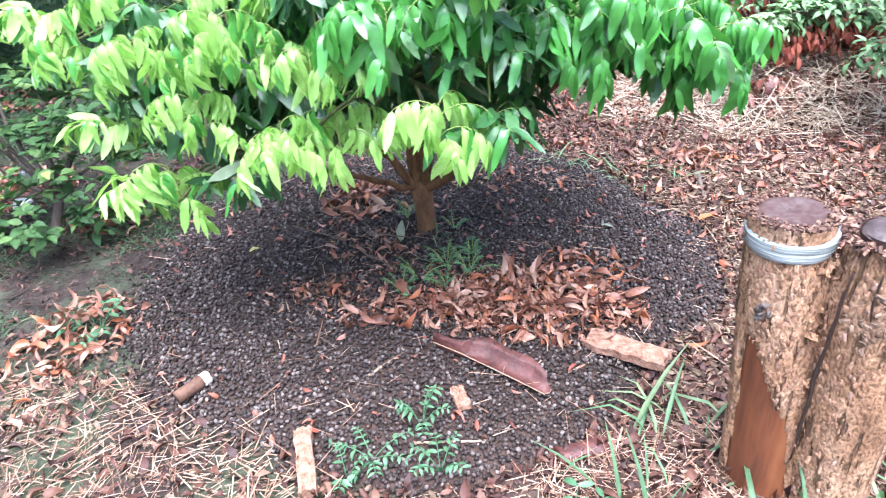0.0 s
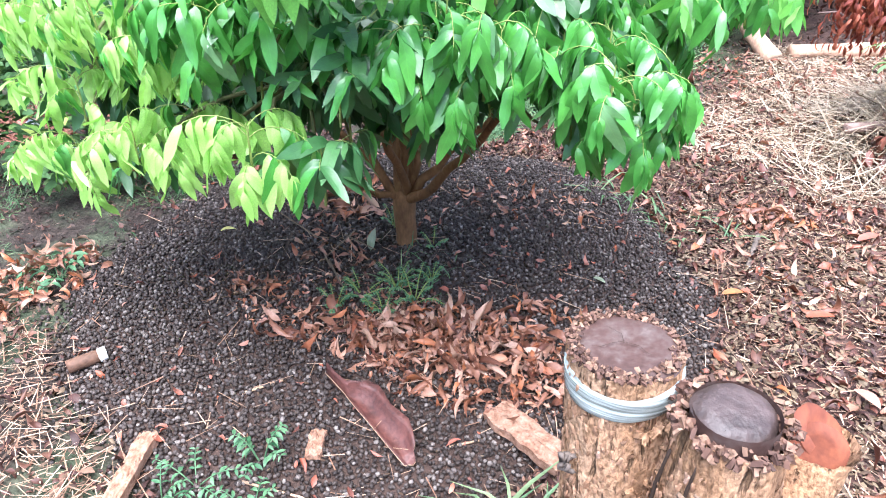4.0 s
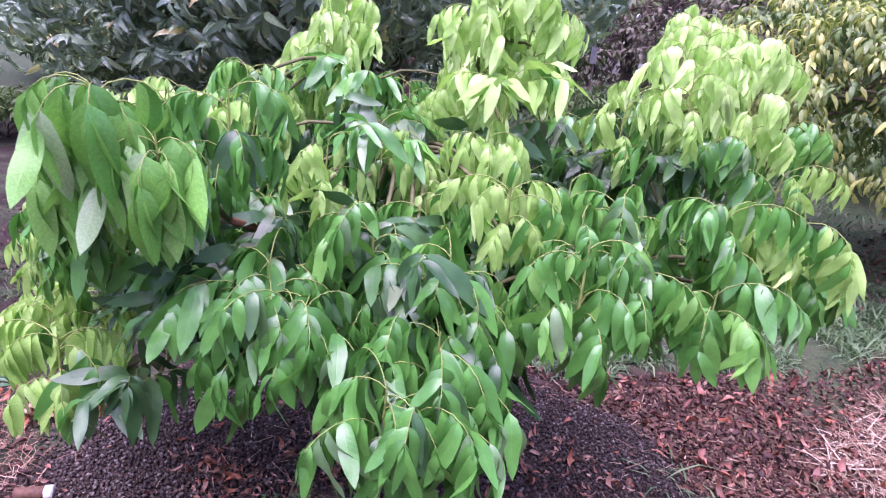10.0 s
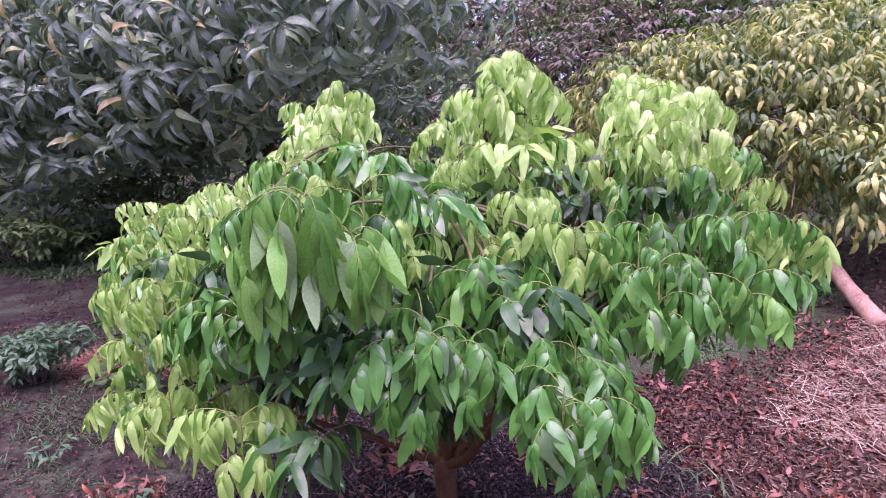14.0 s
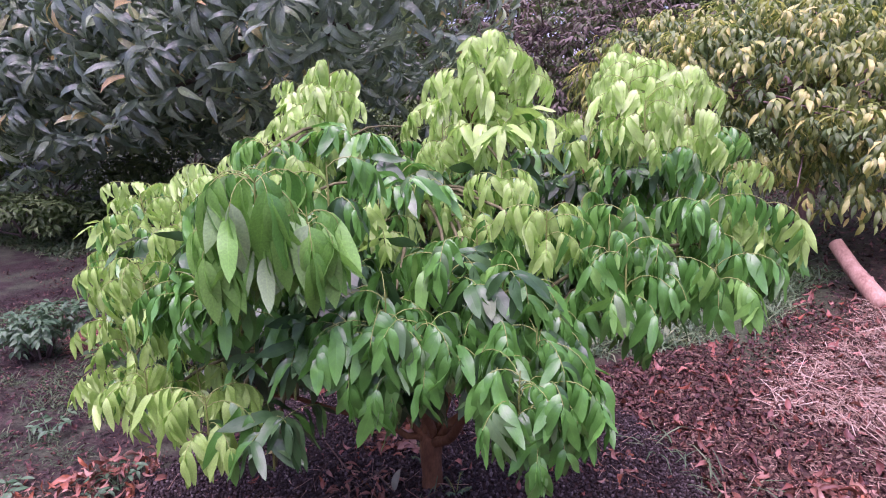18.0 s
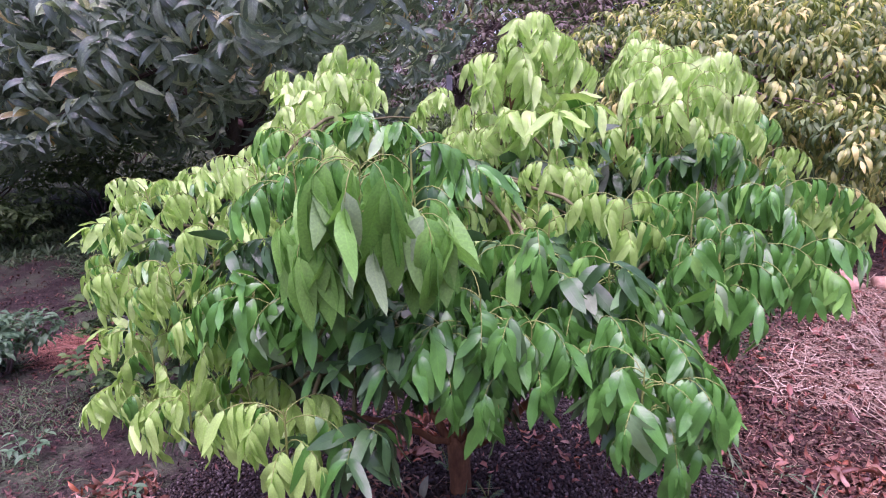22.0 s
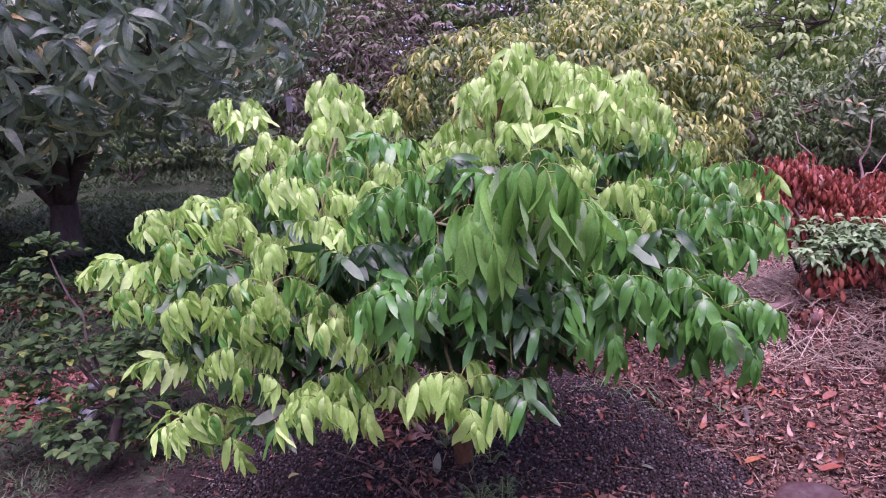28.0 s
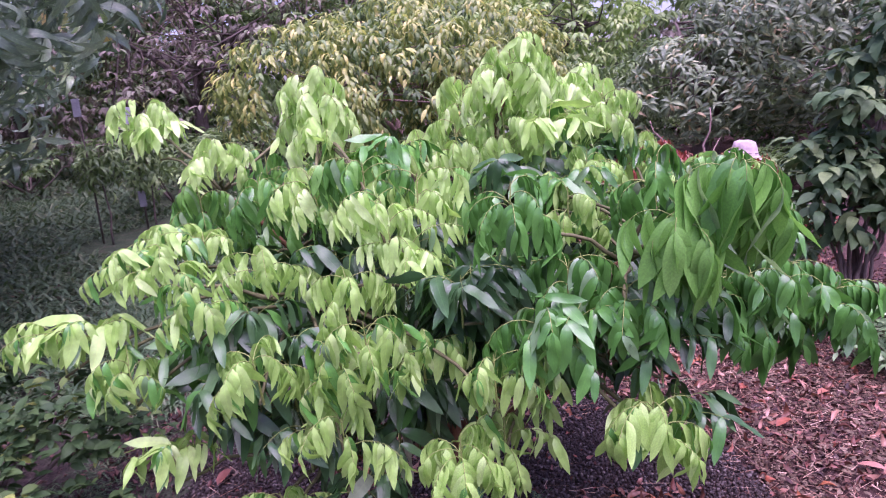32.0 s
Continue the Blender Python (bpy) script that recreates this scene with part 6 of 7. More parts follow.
def bark_strip(a, b, width, mat, label, edge_mat):
    """A curled strip of bark with thickness and a paler torn edge."""
    ax, ay = a
    d = np.array([b[0] - ax, b[1] - ay, 0.0])
    n = np.array([-d[1], d[0], 0]) / np.linalg.norm(d)
    v = []
    for i in range(12):
        t = i / 11
        w = width * (0.1 + 0.9 * min(1, max(0, (t - 0.26) / 0.12))) * (1 - 0.3 * max(0, t - 0.85) / 0.15) * (1 + 0.08 * math.sin(17 * t))
        for j in range(7):
            s = j / 6 - 0.05
            p = np.array([ax, ay, 0]) + d * t * (1 - 0.05 * s * math.sin(9 * s)) + n * w * s
            v.append((p[0], p[1], top_z(p[0], p[1]) + 0.012 + 0.05 * (abs(s - 0.3) * 1.5) ** 2 + 0.01 * math.sin(3 * t)))
    v = np.array(v)
    low = v - np.array([0, 0, 0.005])
    f = [(i * 7 + j, i * 7 + j + 1, i * 7 + j + 8, i * 7 + j + 7) for i in range(11) for j in range(6)]
    m = len(v)
    g = [tuple(m + q for q in reversed(x)) for x in f]
    rim = [i * 7 for i in range(12)] + [77 + j for j in range(1, 7)] + [i * 7 + 6 for i in range(10, -1, -1)] + [j for j in range(5, 0, -1)]
    h = [(rim[i], rim[(i + 1) % len(rim)], m + rim[(i + 1) % len(rim)], m + rim[i]) for i in range(len(rim))]
    me = mesh_from("bark_strip", np.concatenate([v, low]), np.array(f + g + h), [mat, edge_mat], slot=[0] * (2 * len(f)) + [1] * len(h))
    return tagged(new("bark_strip", me), label, "bark")


bark_strip((0.08, -0.80), (0.42, -1.01), 0.072, REDBARK, "curled dark red strip of bark on the mulch", PALEWOOD)


def bark_block(a, b, wide, thick, label, name="bark_block"):
    """A broken slab of corky bark: a lumpy top with furrows along it and ragged ends."""
    (ax, ay), (bx, by) = a, b
    d = np.array([bx - ax, by - ay, 0.0])
    n = np.array([-d[1], d[0], 0.0]) / np.linalg.norm(d)
    rows, cols, v = 16, 9, []
    for side in (1, 0):
        for i in range(rows):
            for j in range(cols):
                t, c = i / (rows - 1), j / (cols - 1) - 0.5
                t2 = t + 0.06 * noise.noise((c * 9, side, t * 2 + ax * 7)) * (1 if t < 0.5 else -1)
                p = np.array([ax, ay, 0.0]) + d * t2 + n * wide * c * (1 + 0.25 * noise.noise((t * 5, c * 3, ax)))
                rise = thick * (0.75 + 0.25 * math.cos(2 * c)) * side + (0.006 * noise.noise((t * 9, c * 30, ax)) + 0.003 * math.sin(c * 38)) * side
                v.append((p[0], p[1], top_z(ax, ay) + 0.006 + rise))
    k = rows * cols
    top = [(i * cols + j, i * cols + j + 1, (i + 1) * cols + j + 1, (i + 1) * cols + j) for i in range(rows - 1) for j in range(cols - 1)]
    low = [tuple(k + q for q in reversed(x)) for x in top]
    rim = [j for j in range(cols)] + [i * cols + cols - 1 for i in range(1, rows)] + [(rows - 1) * cols + j for j in range(cols - 2, -1, -1)] + [i * cols for i in range(rows - 2, 0, -1)]
    edge_faces = [(rim[(i + 1) % len(rim)], rim[i], k + rim[i], k + rim[(i + 1) % len(rim)]) for i in range(len(rim))]
    return tagged(new(name, mesh_from(name, v, np.array(top + low + edge_faces), CHIPWOOD, smooth=False)), label, "bark")


bark_block((0.58, -0.75), (0.80, -0.87), 0.085, 0.03, "flat tan block of ridged bark on the mulch")
bark_block((0.16, -0.985), (0.19, -1.07), 0.042, 0.016, "small orange-tan chip of bark on the mulch", "bark_chip")
bark_block((-0.27, -1.14), (-0.20, -1.36), 0.048, 0.03, "split pale bark stick in the straw", "wood_splinter")
lying("bark_chip", (0.44, -1.20), (0.58, -1.16), 0.03, REDBARK, "dark brown bark piece at the bed's edge", "bark", 10, 0.3, 0.5)
for a, b, r in (((-0.45, -0.53), (-0.34, -0.45), 0.004), ((-0.12, -0.93), (-0.03, -0.85), 0.004), ((0.5, -0.9), (0.58, -0.84), 0.0035), ((-0.30, 0.1), (-0.18, -0.12), 0.004),
                ((-0.45, -0.06), (-0.05, -0.18), 0.005), ((-0.40, -0.10), (-0.10, -0.02), 0.004), ((0.55, 0.42), (0.72, 0.46), 0.003), ((0.05, -1.18), (0.25, -1.16), 0.004)):
    lying("dry_twig", a, b, r, PALEWOOD if r < 0.0045 else BARK, "thin dry twig lying on the mulch", "twig", 6, 0.2)
lying("dry_twig", (1.28, 0.42), (1.33, 0.75), 0.012, GREYBARK, "thick dark twig in the leaf litter", "twig", 8, 0.2)


def single_leaf(x, y, ln, mat, label, turn, lean=0.1, up=0.01, name="fallen_leaf"):
    v, f, uv = leaf_shape(7, 0.42, 0.25, 0.3, 0.01)
    ob = new(name, mesh_from(name, v * ln, f, mat, uv))
    ob.matrix_basis = Matrix.Translation((x, y, top_z(x, y) + up)) @ Matrix.Rotation(radians(turn), 4, "Z") @ Matrix.Rotation(-lean, 4, "Y")
    return tagged(ob, label, "leaf")


YELLOWLEAF = leaf_material("yellow_leaf", [(0.0, (0.50, 0.48, 0.14)), (1.0, (0.58, 0.52, 0.2))], 0.5, 0.3)
PALELEAF = leaf_material("pale_leaf", [(0.0, (0.19, 0.22, 0.14)), (1.0, (0.24, 0.26, 0.17))], 0.5, 0.2)
ORANGELEAF = leaf_material("orange_leaf", [(0.0, (0.36, 0.12, 0.04)), (1.0, (0.42, 0.17, 0.065))], 0.55, 0.25)
single_leaf(-0.68, -0.15, 0.075, YELLOWLEAF, "yellow fallen leaf on the dark mulch", 250, 0.5, 0.035)
single_leaf(-0.10, -0.115, 0.09, PALELEAF, "pale grey-green leaf standing beside the trunk", 80, 1.35, 0.005)
single_leaf(0.73, 0.0, 0.05, PALELEAF, "small pale green leaf on the mulch", -20, 0.1, 0.018)
single_leaf(1.18, 0.18, 0.085, ORANGELEAF, "orange curled leaf at the edge of the mulch", 20, 0.3, 0.02)
single_leaf(1.75, -0.62, 0.11, ORANGELEAF, "large orange-brown leaf on the litter", 100, 0.1, 0.025)
single_leaf(1.40, -0.95, 0.12, ORANGELEAF, "large orange-brown leaf near the stump", 160, 0.1, 0.025)
single_leaf(1.35, -0.55, 0.10, PALELEAF, "pale bleached leaf on the litter", 40, 0.3, 0.03)
for x, y, a in ((1.45, 0.1, 10), (1.9, 0.3, 200), (2.2, 0.9, 140), (-1.0, 0.4, 60), (1.55, -0.25, 300), (1.7, 0.75, 30)):
    single_leaf(x, y, 0.09 + 0.03 * rng.random(), PILE, "large rust-brown dead leaf", a, 0.35, 0.03, "dead_leaf")


# ---- weeds ----
def weed(name, x, y, r, h, stems, pairs, leaf, label, mat=None, shapes=OVAL, droop=0.2):
    """A low weed: arching stems with small paired leaves."""
    t = thing(name, (x, y, top_z(x, y)), label, "weed")
    pieces, pos, along, up, size = [], [], [], [], []
    for k in range(stems):
        a = 2 * math.pi * (k + rng.random()) / stems
        o = np.array([math.cos(a), math.sin(a), 0])
        e = o * r * (0.5 + 0.6 * rng.random()) + (0, 0, h * (0.5 + 0.6 * rng.random()))
        p = arc((0, 0, -0.01), e, 0.25 * h, 7)
        pieces.append(tube(p, np.linspace(0.0022, 0.0009, 7), 5))
        side = np.array([-o[1], o[0], 0])
        for i in range(pairs):
            s = 0.2 + 0.8 * (i + 1) / pairs
            q = np.array([np.interp(s, np.linspace(0, 1, 7), p[:, c]) for c in range(3)])
            for sg in (-1, 1):
                pos.append(q)
                along.append(side * sg + o * 0.5 + np.array([0, 0, 0.15 - droop * rng.random()]))
                up.append(np.array([0, 0, 1.0]) + rng.normal(0, 0.2, 3))
                size.append(leaf * (0.7 + 0.6 * rng.random()) * (1.1 - 0.4 * s))
    if name != "feathery_weed":
        for v, f, uv in pieces:
            part("stem", mesh_from("stem", v, f, WEED, uv), t)
        blades = [mesh_from("leaf", v, f, mat or WEED, uv) for v, f, uv in shapes]
        turns = axes(np.array(along), np.array(up))
        for i in range(len(pos)):
            part("leaf", blades[i % len(blades)], t, m=Matrix.Translation(pos[i].tolist()) @ Matrix(turns[i].tolist()).to_4x4() @ Matrix.Diagonal((size[i],) * 3 + (1,)))
        return
    for v, f, uv in pieces:
        part("stem", mesh_from("stem", v, f, TWIG, uv), t)
    v, f, uv = strewn(shapes, np.array(pos), axes(np.array(along), np.array(up)), np.array(size)[:, None])
    part("leafage", mesh_from("leafage", v, f, mat or WEED, uv), t)


for x, y, r, h, s in ((0.10, -0.30, 0.13, 0.08, 12), (0.00, -0.42, 0.12, 0.07, 10), (0.18, -0.38, 0.12, 0.07, 10), (-0.06, -0.50, 0.10, 0.06, 9), (0.12, -0.47, 0.11, 0.06, 9), (0.22, -0.25, 0.1, 0.07, 8), (-0.09, 0.10, 0.09, 0.07, 7), (0.08, 0.02, 0.08, 0.05, 7)):
    weed("feathery_weed", x + rng.normal(0, 0.02), y + rng.normal(0, 0.02), r * (0.55 + 0.5 * rng.random()), h * (0.7 + 0.7 * rng.random()), s - 2, 11, 0.0155, "low feathery green weed beside the trunk")
for x, y, r, h, s, n, lf in ((0.07, -1.12, 0.08, 0.11, 6, 4, 0.032), (-0.06, -1.22, 0.10, 0.06, 5, 4, 0.03), (0.13, -1.26, 0.09, 0.09, 5, 4, 0.03), (-0.12, -1.28, 0.08, 0.07, 4, 4, 0.03)):
    weed("young_weed", x, y, r, h, s, n, lf, "blue-green weed with paired leaflets in the mulch", None, OVAL)
for x, y in ((-1.17, -0.60), (-1.9, -0.5), (-1.5, -0.9), (-2.4, -0.9), (1.55, -1.0), (1.3, -1.45), (-0.1, -1.5), (0.45, -1.45)):
    weed("broad_weed", x, y, 0.12, 0.09, 6, 2, 0.07, "small broad-leaved green weed", WEED, OVAL)
shrub("weed_bush", -2.97, 0.0, 0.26, 0.32, WEED, 0.07, 110, "low leafy green weed bush on bare soil", per=6, stems=8)


# ---- citrus bush ----
def build_citrus():
    x, y = -1.80, 0.24
    t = thing("citrus_bush", (x, y, ground_z(x, y)), "small citrus bush with dark woody stem and green leaves", "bush")
    v, f, uv = tube(np.array([(-0.03, -0.10, -0.05), (0.0, -0.03, 0.06), (0.03, 0.0, 0.16), (0.02, 0.02, 0.26)]), (0.034, 0.026, 0.022, 0.02), 10, 0.2)
    part("trunk", mesh_from("trunk", v, f, GREYBARK, uv), t)
    blobs = []
    for ex, ey, ez, r in ((-0.32, 0.05, 0.78, 0.014), (-0.28, 0.1, 0.95, 0.012), (-0.42, -0.05, 0.45, 0.012), (0.05, 0.1, 0.62, 0.014), (0.30, 0.05, 0.55, 0.013), (0.42, 0.12, 0.42, 0.011), (-0.12, -0.1, 0.55, 0.012), (0.15, -0.12, 0.40, 0.01), (-0.05, 0.25, 0.75, 0.012), (0.25, 0.3, 0.6, 0.011), (-0.3, -0.2, 0.25, 0.009), (0.35, -0.15, 0.22, 0.009), (0.05, -0.3, 0.22, 0.008)):
        p = arc((0.02, 0.0, 0.18), (ex, ey, ez), 0.03, 8, 0.012)
        v, f, uv = tube(p, np.linspace(r, 0.004, 8), 7, 0.15)
        part("limb", mesh_from("limb", v, f, GREYBARK, uv), t)
        blobs.append((ex, ey, ez, 0.19, 0.17, 0.13))
    part("crown", crown("crown", blobs, 330, 6, 0.062, ROUND, CITRUS, 0.1, 0.2, 0.6, 0.02), t)


build_citrus()
lying("dead_branch", (-2.05, 0.1), (-1.85, 0.22), 0.022, GREYBARK, "dark fallen branch at the foot of the bush", "branch", 8, 0.2)
WHITEBAG = plain("white_plastic", [(0.3, (0.50, 0.48, 0.48)), (0.7, (0.74, 0.73, 0.73))], 8.0, 0.4, 0.6, 0.02, 0.5, 30.0)
for x, y, z, r in ((-2.16, 0.26, 0.34, 0.028), (-2.27, 0.33, 0.12, 0.036), (-2.04, 0.34, 0.05, 0.042), (-1.98, 0.36, 0.20, 0.026)):
    bm = bmesh.new()
    bmesh.ops.create_icosphere(bm, subdivisions=3, radius=r)
    for w in bm.verts:
        w.co *= 1 + 0.7 * noise.noise(w.co * 30 + Vector((x * 9, y, 0))) + 0.3 * noise.noise(w.co * 90)
        w.co.z *= 0.8
    me = bpy.data.meshes.new("plastic_bag")
    bm.to_mesh(me)
    bm.free()
    me.materials.append(WHITEBAG)
    ob = new("plastic_bag", me)
    ob.location = (x, y, max(z, ground_z(x, y) + r * 0.6))
    tagged(ob, "crumpled white plastic bag caught in the bush" if z > 0.1 else "crumpled white plastic bag beside the bush", "bag")


# ---- brush pile, log and post ----
def build_brush():
    x, y = 2.14, 2.10
    z = ground_z(x, y)
    t = thing("brush_pile", (x, y, z), "heap of cut branches with dead rust-red leaves", "brush pile")
    blobs = []
    for ex, ey, ez in ((-0.50, 0.05, 0.68), (-0.36, 0.0, 0.74), (-0.26, 0.0, 0.82), (-0.14, -0.05, 0.84), (-0.02, -0.05, 0.74), (0.12, 0.0, 0.68), (-0.30, -0.1, 0.60), (-0.10, -0.1, 0.56), (0.28, 0.05, 0.70),
                       (0.46, 0.05, 0.68), (-0.45, -0.05, 0.54), (0.10, -0.1, 0.52), (0.30, -0.05, 0.54), (0.6, 0.2, 0.66), (0.75, 0.1, 0.62), (0.2, 0.3, 0.72), (-0.1, 0.3, 0.76), (0.5, 0.35, 0.66), (0.9, 0.25, 0.6)):
        v, f, uv = tube(arc((0.3 * ex + 0.2, 0.15, 0.05), (ex, ey, ez + 0.18), 0.1, 8, 0.02), np.linspace(0.016, 0.004, 8), 7, 0.2)
        part("branch", mesh_from("branch", v, f, GREYBARK if ex < 0 else PINKBARK, uv), t)
        blobs.append((ex, ey, ez + 0.18, 0.12, 0.12, 0.11))
    part("dead_leafage", crown("dead_leafage", blobs, 760, 6, 0.066, SLIM, DEADRED, 2.6, 0.1, 0.3, 0.05), t, "dead rust-red hanging leaves")
    for ax, ay, az, ex, ey, ez in ((-0.1, -0.1, 0.6, -0.32, -0.1, 0.92), (0.1, 0.1, 0.7, -0.12, 0.15, 1.22), (0.2, 0.0, 0.7, 0.30, 0.05, 1.28), (-0.2, 0.0, 0.6, -0.55, 0.1, 1.05), (0.0, 0.0, 0.6, 0.42, 0.1, 1.05), (0.0, 0.0, 0.5, -0.62, -0.05, 0.66), (0.3, -0.1, 0.45, 0.02, -0.12, 0.62), (0.1, -0.15, 0.4, 0.5, -0.15, 0.28)):
        v, f, uv = tube(arc((ax, ay, az), (ex, ey, ez), 0.03, 7, 0.02), np.linspace(0.013, 0.003, 7), 6, 0.2)
        part("bare_branch", mesh_from("bare_branch", v, f, PINKBARK, uv), t, "bare grey-pink branch")
    part("skirt", crown("skirt", [(q, -0.42 + 0.1 * math.sin(9 * q), 0.12, 0.16, 0.1, 0.12) for q in np.linspace(-0.15, 0.85, 8)], 420, 5, 0.09, OVAL, PILE, 2.0, 0.1, 0.3, 0.05), t, "skirt of hanging dead leaves")


build_brush()


def cut_branch(name, x, y, z, ex, ey, ez, mat, leaf, count, label, droop=0.4, shapes=OVAL):
    t = thing(name, (x, y, ground_z(x, y) + z), label, "branch")
    p = arc((0, 0, 0), (ex, ey, ez), 0.06, 10, 0.012)
    v, f, uv = tube(p, np.linspace(0.014, 0.004, 10), 7, 0.2)
    part("stem", mesh_from("stem", v, f, GREYBARK, uv), t)
    blobs = [(*p[i], 0.13, 0.13, 0.08) for i in range(2, 10)]
    part("leafage", crown("leafage", blobs, count, 6, leaf, shapes, mat, droop, 0.2, 0.5, 0.04), t)["kind"] = "stuff"


LIMPGREEN = leaf_material("limp_green_leaf", [(0.0, (0.100, 0.195, 0.071)), (0.6, (0.172, 0.309, 0.127)), (1.0, (0.315, 0.455, 0.227))], 0.55, 0.2)
cut_branch("cut_branch", 2.52, 1.88, 0.54, -0.56, -0.05, 0.06, LIMPGREEN, 0.075, 60, "cut branch with limp grey-green leaves on the brush")
cut_branch("cut_branch", 2.56, 1.72, 0.52, -0.60, -0.02, 0.0, LIMPGREEN, 0.075, 60, "cut branch with limp grey-green leaves")
cut_branch("cut_branch", 3.05, 1.72, 0.56, -0.60, 0.0, 0.02, LIMPGREEN, 0.075, 60, "leafy green cut branch lying on dead red leaves")
cut_branch("cut_branch", 2.85, 1.30, 0.50, -0.5, -0.05, -0.06, LIMPGREEN, 0.075, 50, "leafy green cut branch lying on dry leaves")
cut_branch("cut_branch", 2.66, 1.80, 0.44, -0.6, -0.05, -0.02, DEADRED, 0.072, 130, "cut branch with hanging rust-red dead leaves", 2.0)
cut_branch("cut_branch", 3.2, 1.75, 0.44, -0.55, -0.05, -0.02, DEADRED, 0.072, 120, "dead branch with dry red-brown leaves", 2.0)
heap(2.55, 1.75, 0.5, 0.35, 420, 0.42, "dead_leaf_pile", "heap of dry red-brown leaves under the brush", PILE, 0.06, 0.11)
heap(2.7, 2.2, 0.7, 0.5, 420, 0.25, "dead_leaf_pile", "heap of dry leaves and straw under the brush", PILE, 0.06, 0.11)
straws([(x, y, 0.36 * max(0.0, 1 - ((x - 2.25) / 0.65) ** 2 - ((y - 1.95) / 0.75) ** 2) * (0.55 + 0.45 * rng.random())) for x, y, _ in spots_in(1.55, 2.9, 1.15, 2.7, 5200)], 0.08, 0.3, "straw", "mound of pale dry stalks under the brush heap", 0.0022, 0.3, PALESTRAW)
LOGWOOD = plain("peeling_log", [(0.3, (0.22, 0.12, 0.08)), (0.55, (0.45, 0.29, 0.20)), (0.8, (0.60, 0.46, 0.36))], 12.0, 0.8, 0.7, 0.01, 0.3, 70.0, (1, 1, 0.4))


def build_logs():
    t = thing("fallen_log", (1.42, 3.43, ground_z(1.42, 3.43)), "pale peeling log leaning up from the litter", "log")
    v, f, uv = tube(np.array([(0.08, -0.05, 0.0), (0.0, 0.02, 0.07), (-0.14, 0.16, 0.2), (-0.27, 0.30, 0.35)]), (0.075, 0.065, 0.055, 0.05), 14, 0.12)
    part("log", mesh_from("log", v, f, LOGWOOD, uv), t)
    v, f, uv = tube(np.array([(0.02, 0.0, 0.05), (-0.02, 0.12, 0.16)]), (0.022, 0.015), 8, 0.2)
    part("branch_stub", mesh_from("branch_stub", v, f, LOGWOOD, uv), t)
    lying("fallen_log", (1.62, 3.5), (2.3, 3.75), 0.055, LOGWOOD, "grey-brown log lying on the litter", "log", 12, 0.12)
    lying("fallen_log", (1.75, 1.75), (2.6, 2.15), 0.03, PINKBARK, "thin bare trunk lying under the brush", "log", 10, 0.15, 1.0, 0.14)


build_logs()


def build_hat():
    x, y = 3.22, 2.79
    z = ground_z(x, y)
    h = 0.80 - z
    p = thing("wooden_post", (x, y, z), "short weathered wooden post behind the brush", "post")
    v, f, uv = tube(np.array([(0, 0, -0.1), (0, 0, 0.4 * h), (0.01, 0, h)]), (0.075, 0.07, 0.068), 12, 0.12)
    part("post", mesh_from("post", v, f, PINKBARK, uv), p)
    cloth = plain("faded_cloth", [(0.3, (0.26, 0.20, 0.20)), (0.7, (0.48, 0.40, 0.39))], 10.0, 0.9, 0.7, 0.01, 0.2, 60.0)
    hat = thing("sun_hat", (x, y, z + h), "faded pinkish-white cloth hat hung on the post", "hat")
    prof = ((0.0, 0.13), (0.05, 0.128), (0.085, 0.11), (0.10, 0.06), (0.105, 0.02), (0.13, 0.0), (0.165, -0.03), (0.163, -0.036), (0.125, -0.006), (0.09, 0.012))
    s, v = 40, []
    for i, (r, q) in enumerate(prof):
        for j in range(s):
            a = 2 * math.pi * j / s
            w = noise.noise((math.cos(a) * 2, math.sin(a) * 2, i * 0.35))
            v.append((r * math.cos(a) * (1 + 0.12 * w) - 0.02, r * math.sin(a) * (1 + 0.12 * w), q + 0.03 * w * (r / 0.16) - 0.25 * r * math.cos(a) * (1 if r > 0.11 else 0.4)))
    f = [(i * s + j, i * s + (j + 1) % s, (i + 1) * s + (j + 1) % s, (i + 1) * s + j) for i in range(len(prof) - 1) for j in range(s)]
    part("crown_and_brim", mesh_from("crown_and_brim", v[:], f, cloth), hat)
    part("seam", mesh_from("seam", *tube(np.array([(0.104 * math.cos(a) - 0.02, 0.104 * math.sin(a), 0.022 - 0.01 * math.cos(a)) for a in np.linspace(0, 6.1, 30)]), np.full(30, 0.004), 6)[:2], plain("dark_band", [(0.3, (0.1, 0.07, 0.08)), (0.7, (0.2, 0.15, 0.16))], 20.0, 0.9, 0.3)), hat, "dark band seam")


build_hat()


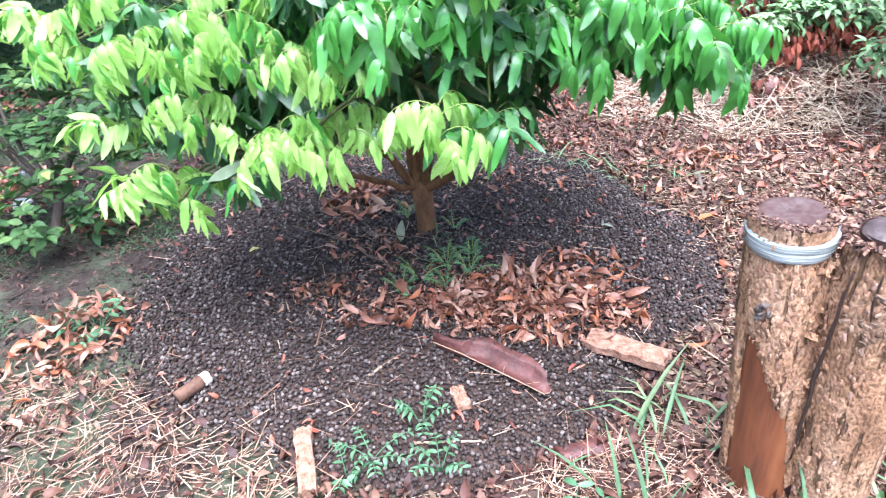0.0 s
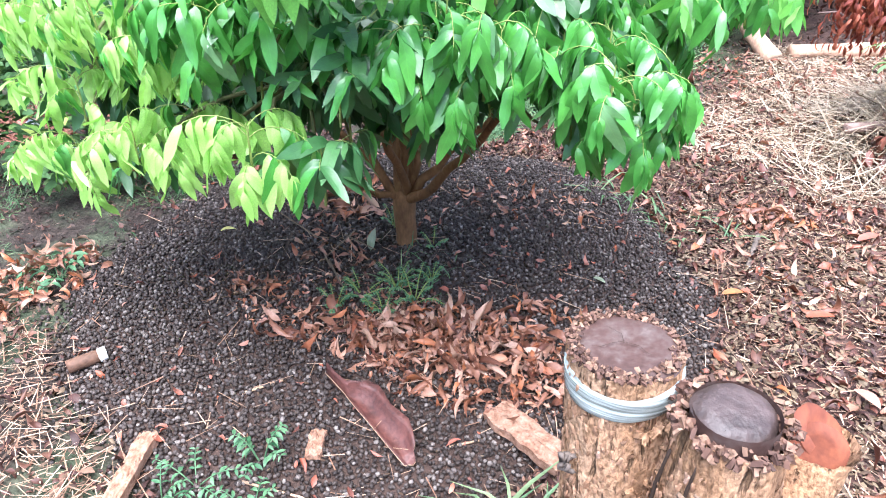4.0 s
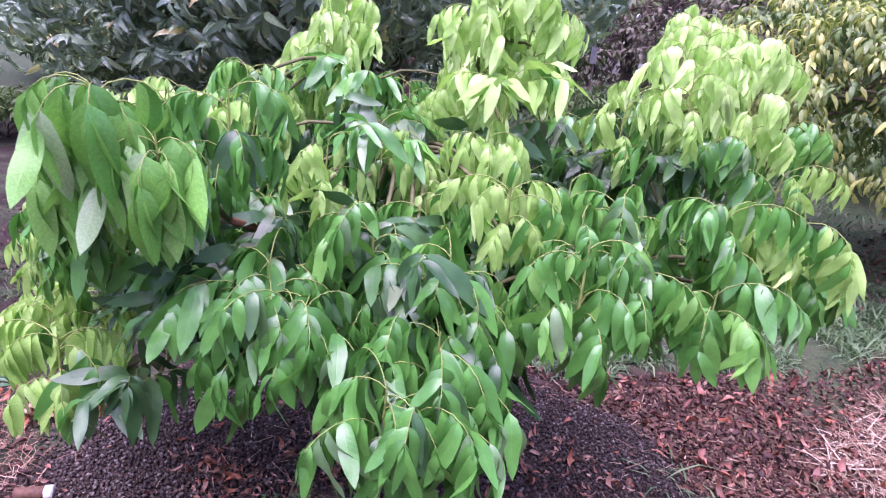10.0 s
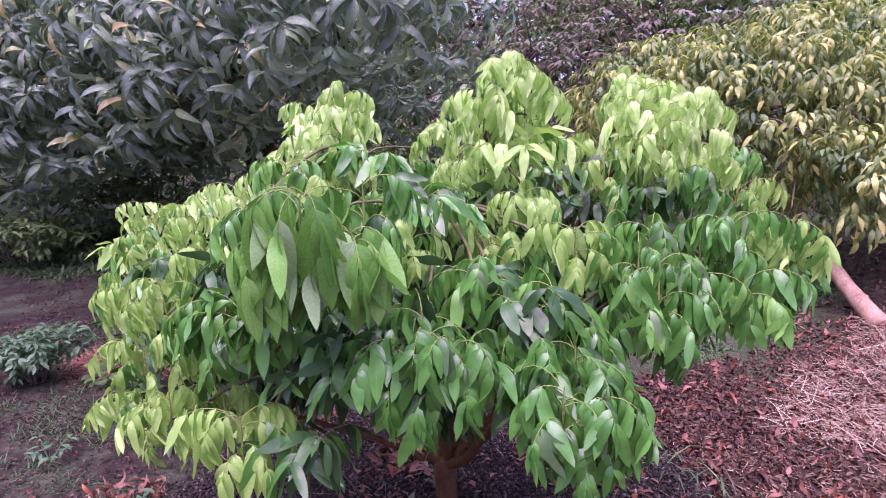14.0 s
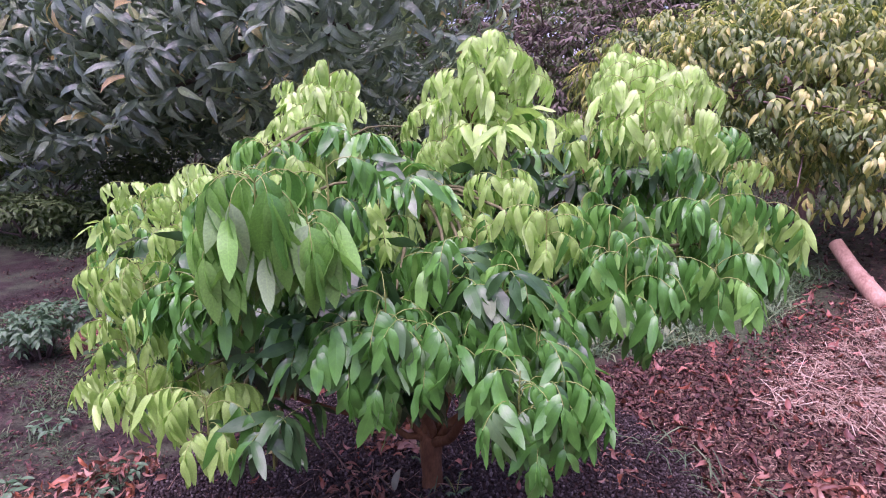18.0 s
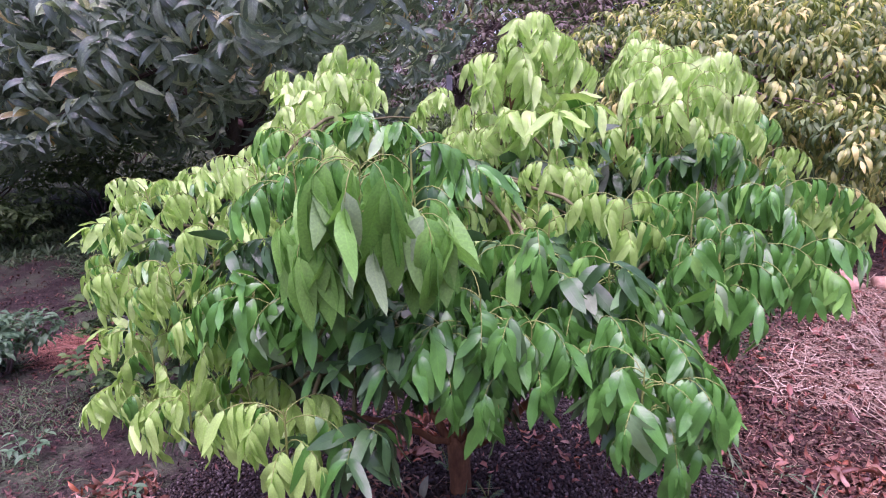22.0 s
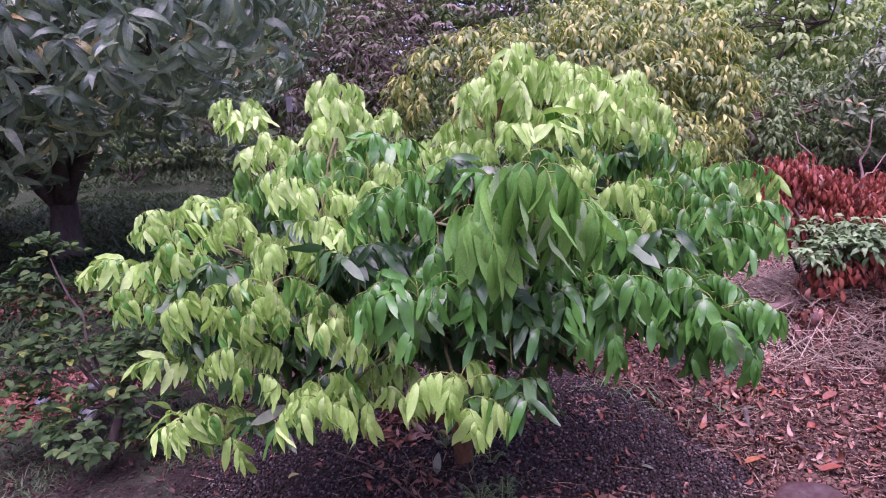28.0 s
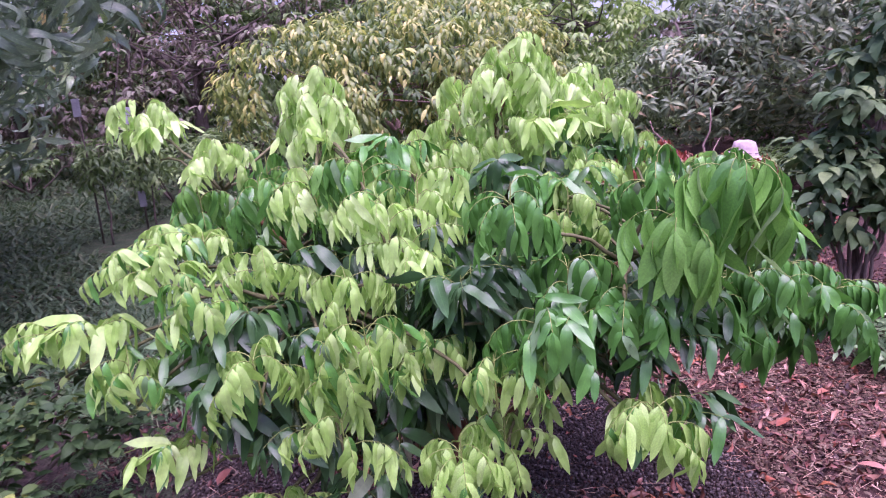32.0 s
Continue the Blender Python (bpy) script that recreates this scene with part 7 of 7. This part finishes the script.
# ---- dark leafy plant by the path ----
def build_dark_plant():
    x, y = 2.64, 0.96
    t = thing("leafy_sapling", (x, y, ground_z(x, y)), "dark green leafy sapling with broad hanging leaves", "sapling")
    blobs = []
    for ex, ey, ez in ((-0.2, 0.05, 0.70), (-0.24, 0.0, 0.92), (-0.2, 0.05, 1.12), (0.0, -0.05, 0.78), (0.0, 0.0, 1.0), (-0.1, 0.0, 1.36), (0.05, 0.1, 1.6), (0.2, 0.0, 1.2), (0.25, 0.0, 0.8), (0.15, 0.0, 1.82), (0.4, 0.05, 1.45)):
        v, f, uv = tube(arc((0, 0, -0.03), (ex, ey, ez), 0.05, 9, 0.012), np.linspace(0.016, 0.004, 9), 7, 0.15)
        part("stem", mesh_from("stem", v, f, GREYBARK, uv), t)
        blobs.append((ex, ey, ez, 0.17, 0.17, 0.16))
    part("crown", crown("crown", blobs, 170, 6, 0.125, [leaf_shape(5, 0.46, 0.3, d, 0.012, 1.0, d) for d in (0.2, 0.5, 0.8)], leaf_material("dusky_leaf", [(0.0, (0.035, 0.085, 0.035)), (0.6, (0.065, 0.13, 0.05)), (1.0, (0.14, 0.21, 0.08))], 0.6, 0.2, 1.2, 0.25), 0.6, 0.25, 0.5, 0.05), t)


build_dark_plant()
shrub("weed_bush", 2.45, 0.45, 0.3, 0.42, LIMPGREEN, 0.06, 110, "pale green leafy weed at the sapling's foot", per=6, stems=8)


# ---- stakes with labels and their saplings ----
POSTMAT = plain("grey_stake", [(0.3, (0.30, 0.30, 0.34)), (0.7, (0.48, 0.48, 0.52))], 12.0, 0.7, 0.3)
for x, y, top in ((-2.66, 5.23, 1.70), (-2.30, 5.68, 1.60)):
    z = ground_z(x, y)
    t = thing("garden_stake", (x, y, z), "thin garden stake with a grey label plate", "stake", "stakes")
    v, f, uv = tube(np.array([(0, 0, -0.1), (0.01, 0, 0.7), (0.0, 0, top - z)]), (0.011, 0.01, 0.01), 8)
    part("rod", mesh_from("rod", v, f, GREYBARK, uv), t)
    for zz in ((top - z - 0.06,) if y < 5.5 else (top - z - 0.08, 0.35)):
        bm = bmesh.new()
        bmesh.ops.create_cube(bm, size=1.0, matrix=Matrix.Translation((0, -0.016, zz)) @ Matrix.Diagonal((0.075, 0.008, 0.18, 1)))
        bmesh.ops.bevel(bm, geom=bm.edges[:], offset=0.002, segments=1, affect="EDGES")
        me = bpy.data.meshes.new("label_plate")
        bm.to_mesh(me)
        bm.free()
        me.materials.append(POSTMAT)
        part("label_plate", me, t, "blank grey label plate")
    s = thing("sapling", (x + 0.12, y - 0.1, ground_z(x + 0.12, y - 0.1)), "thin sapling tied to a garden stake", "sapling", "staked saplings")
    v, f, uv = tube(arc((0, 0, -0.03), (0.02, 0.02, 1.0), 0.0, 7, 0.01), np.linspace(0.012, 0.005, 7), 7)
    part("stem", mesh_from("stem", v, f, GREYBARK, uv), s)
    part("crown", crown("crown", [(0, 0, 0.75, 0.2, 0.2, 0.2), (0.05, 0, 1.0, 0.18, 0.18, 0.16)], 40, 6, 0.13, LONG, WOODS, 0.8, 0.2, 0.4, 0.03), s)
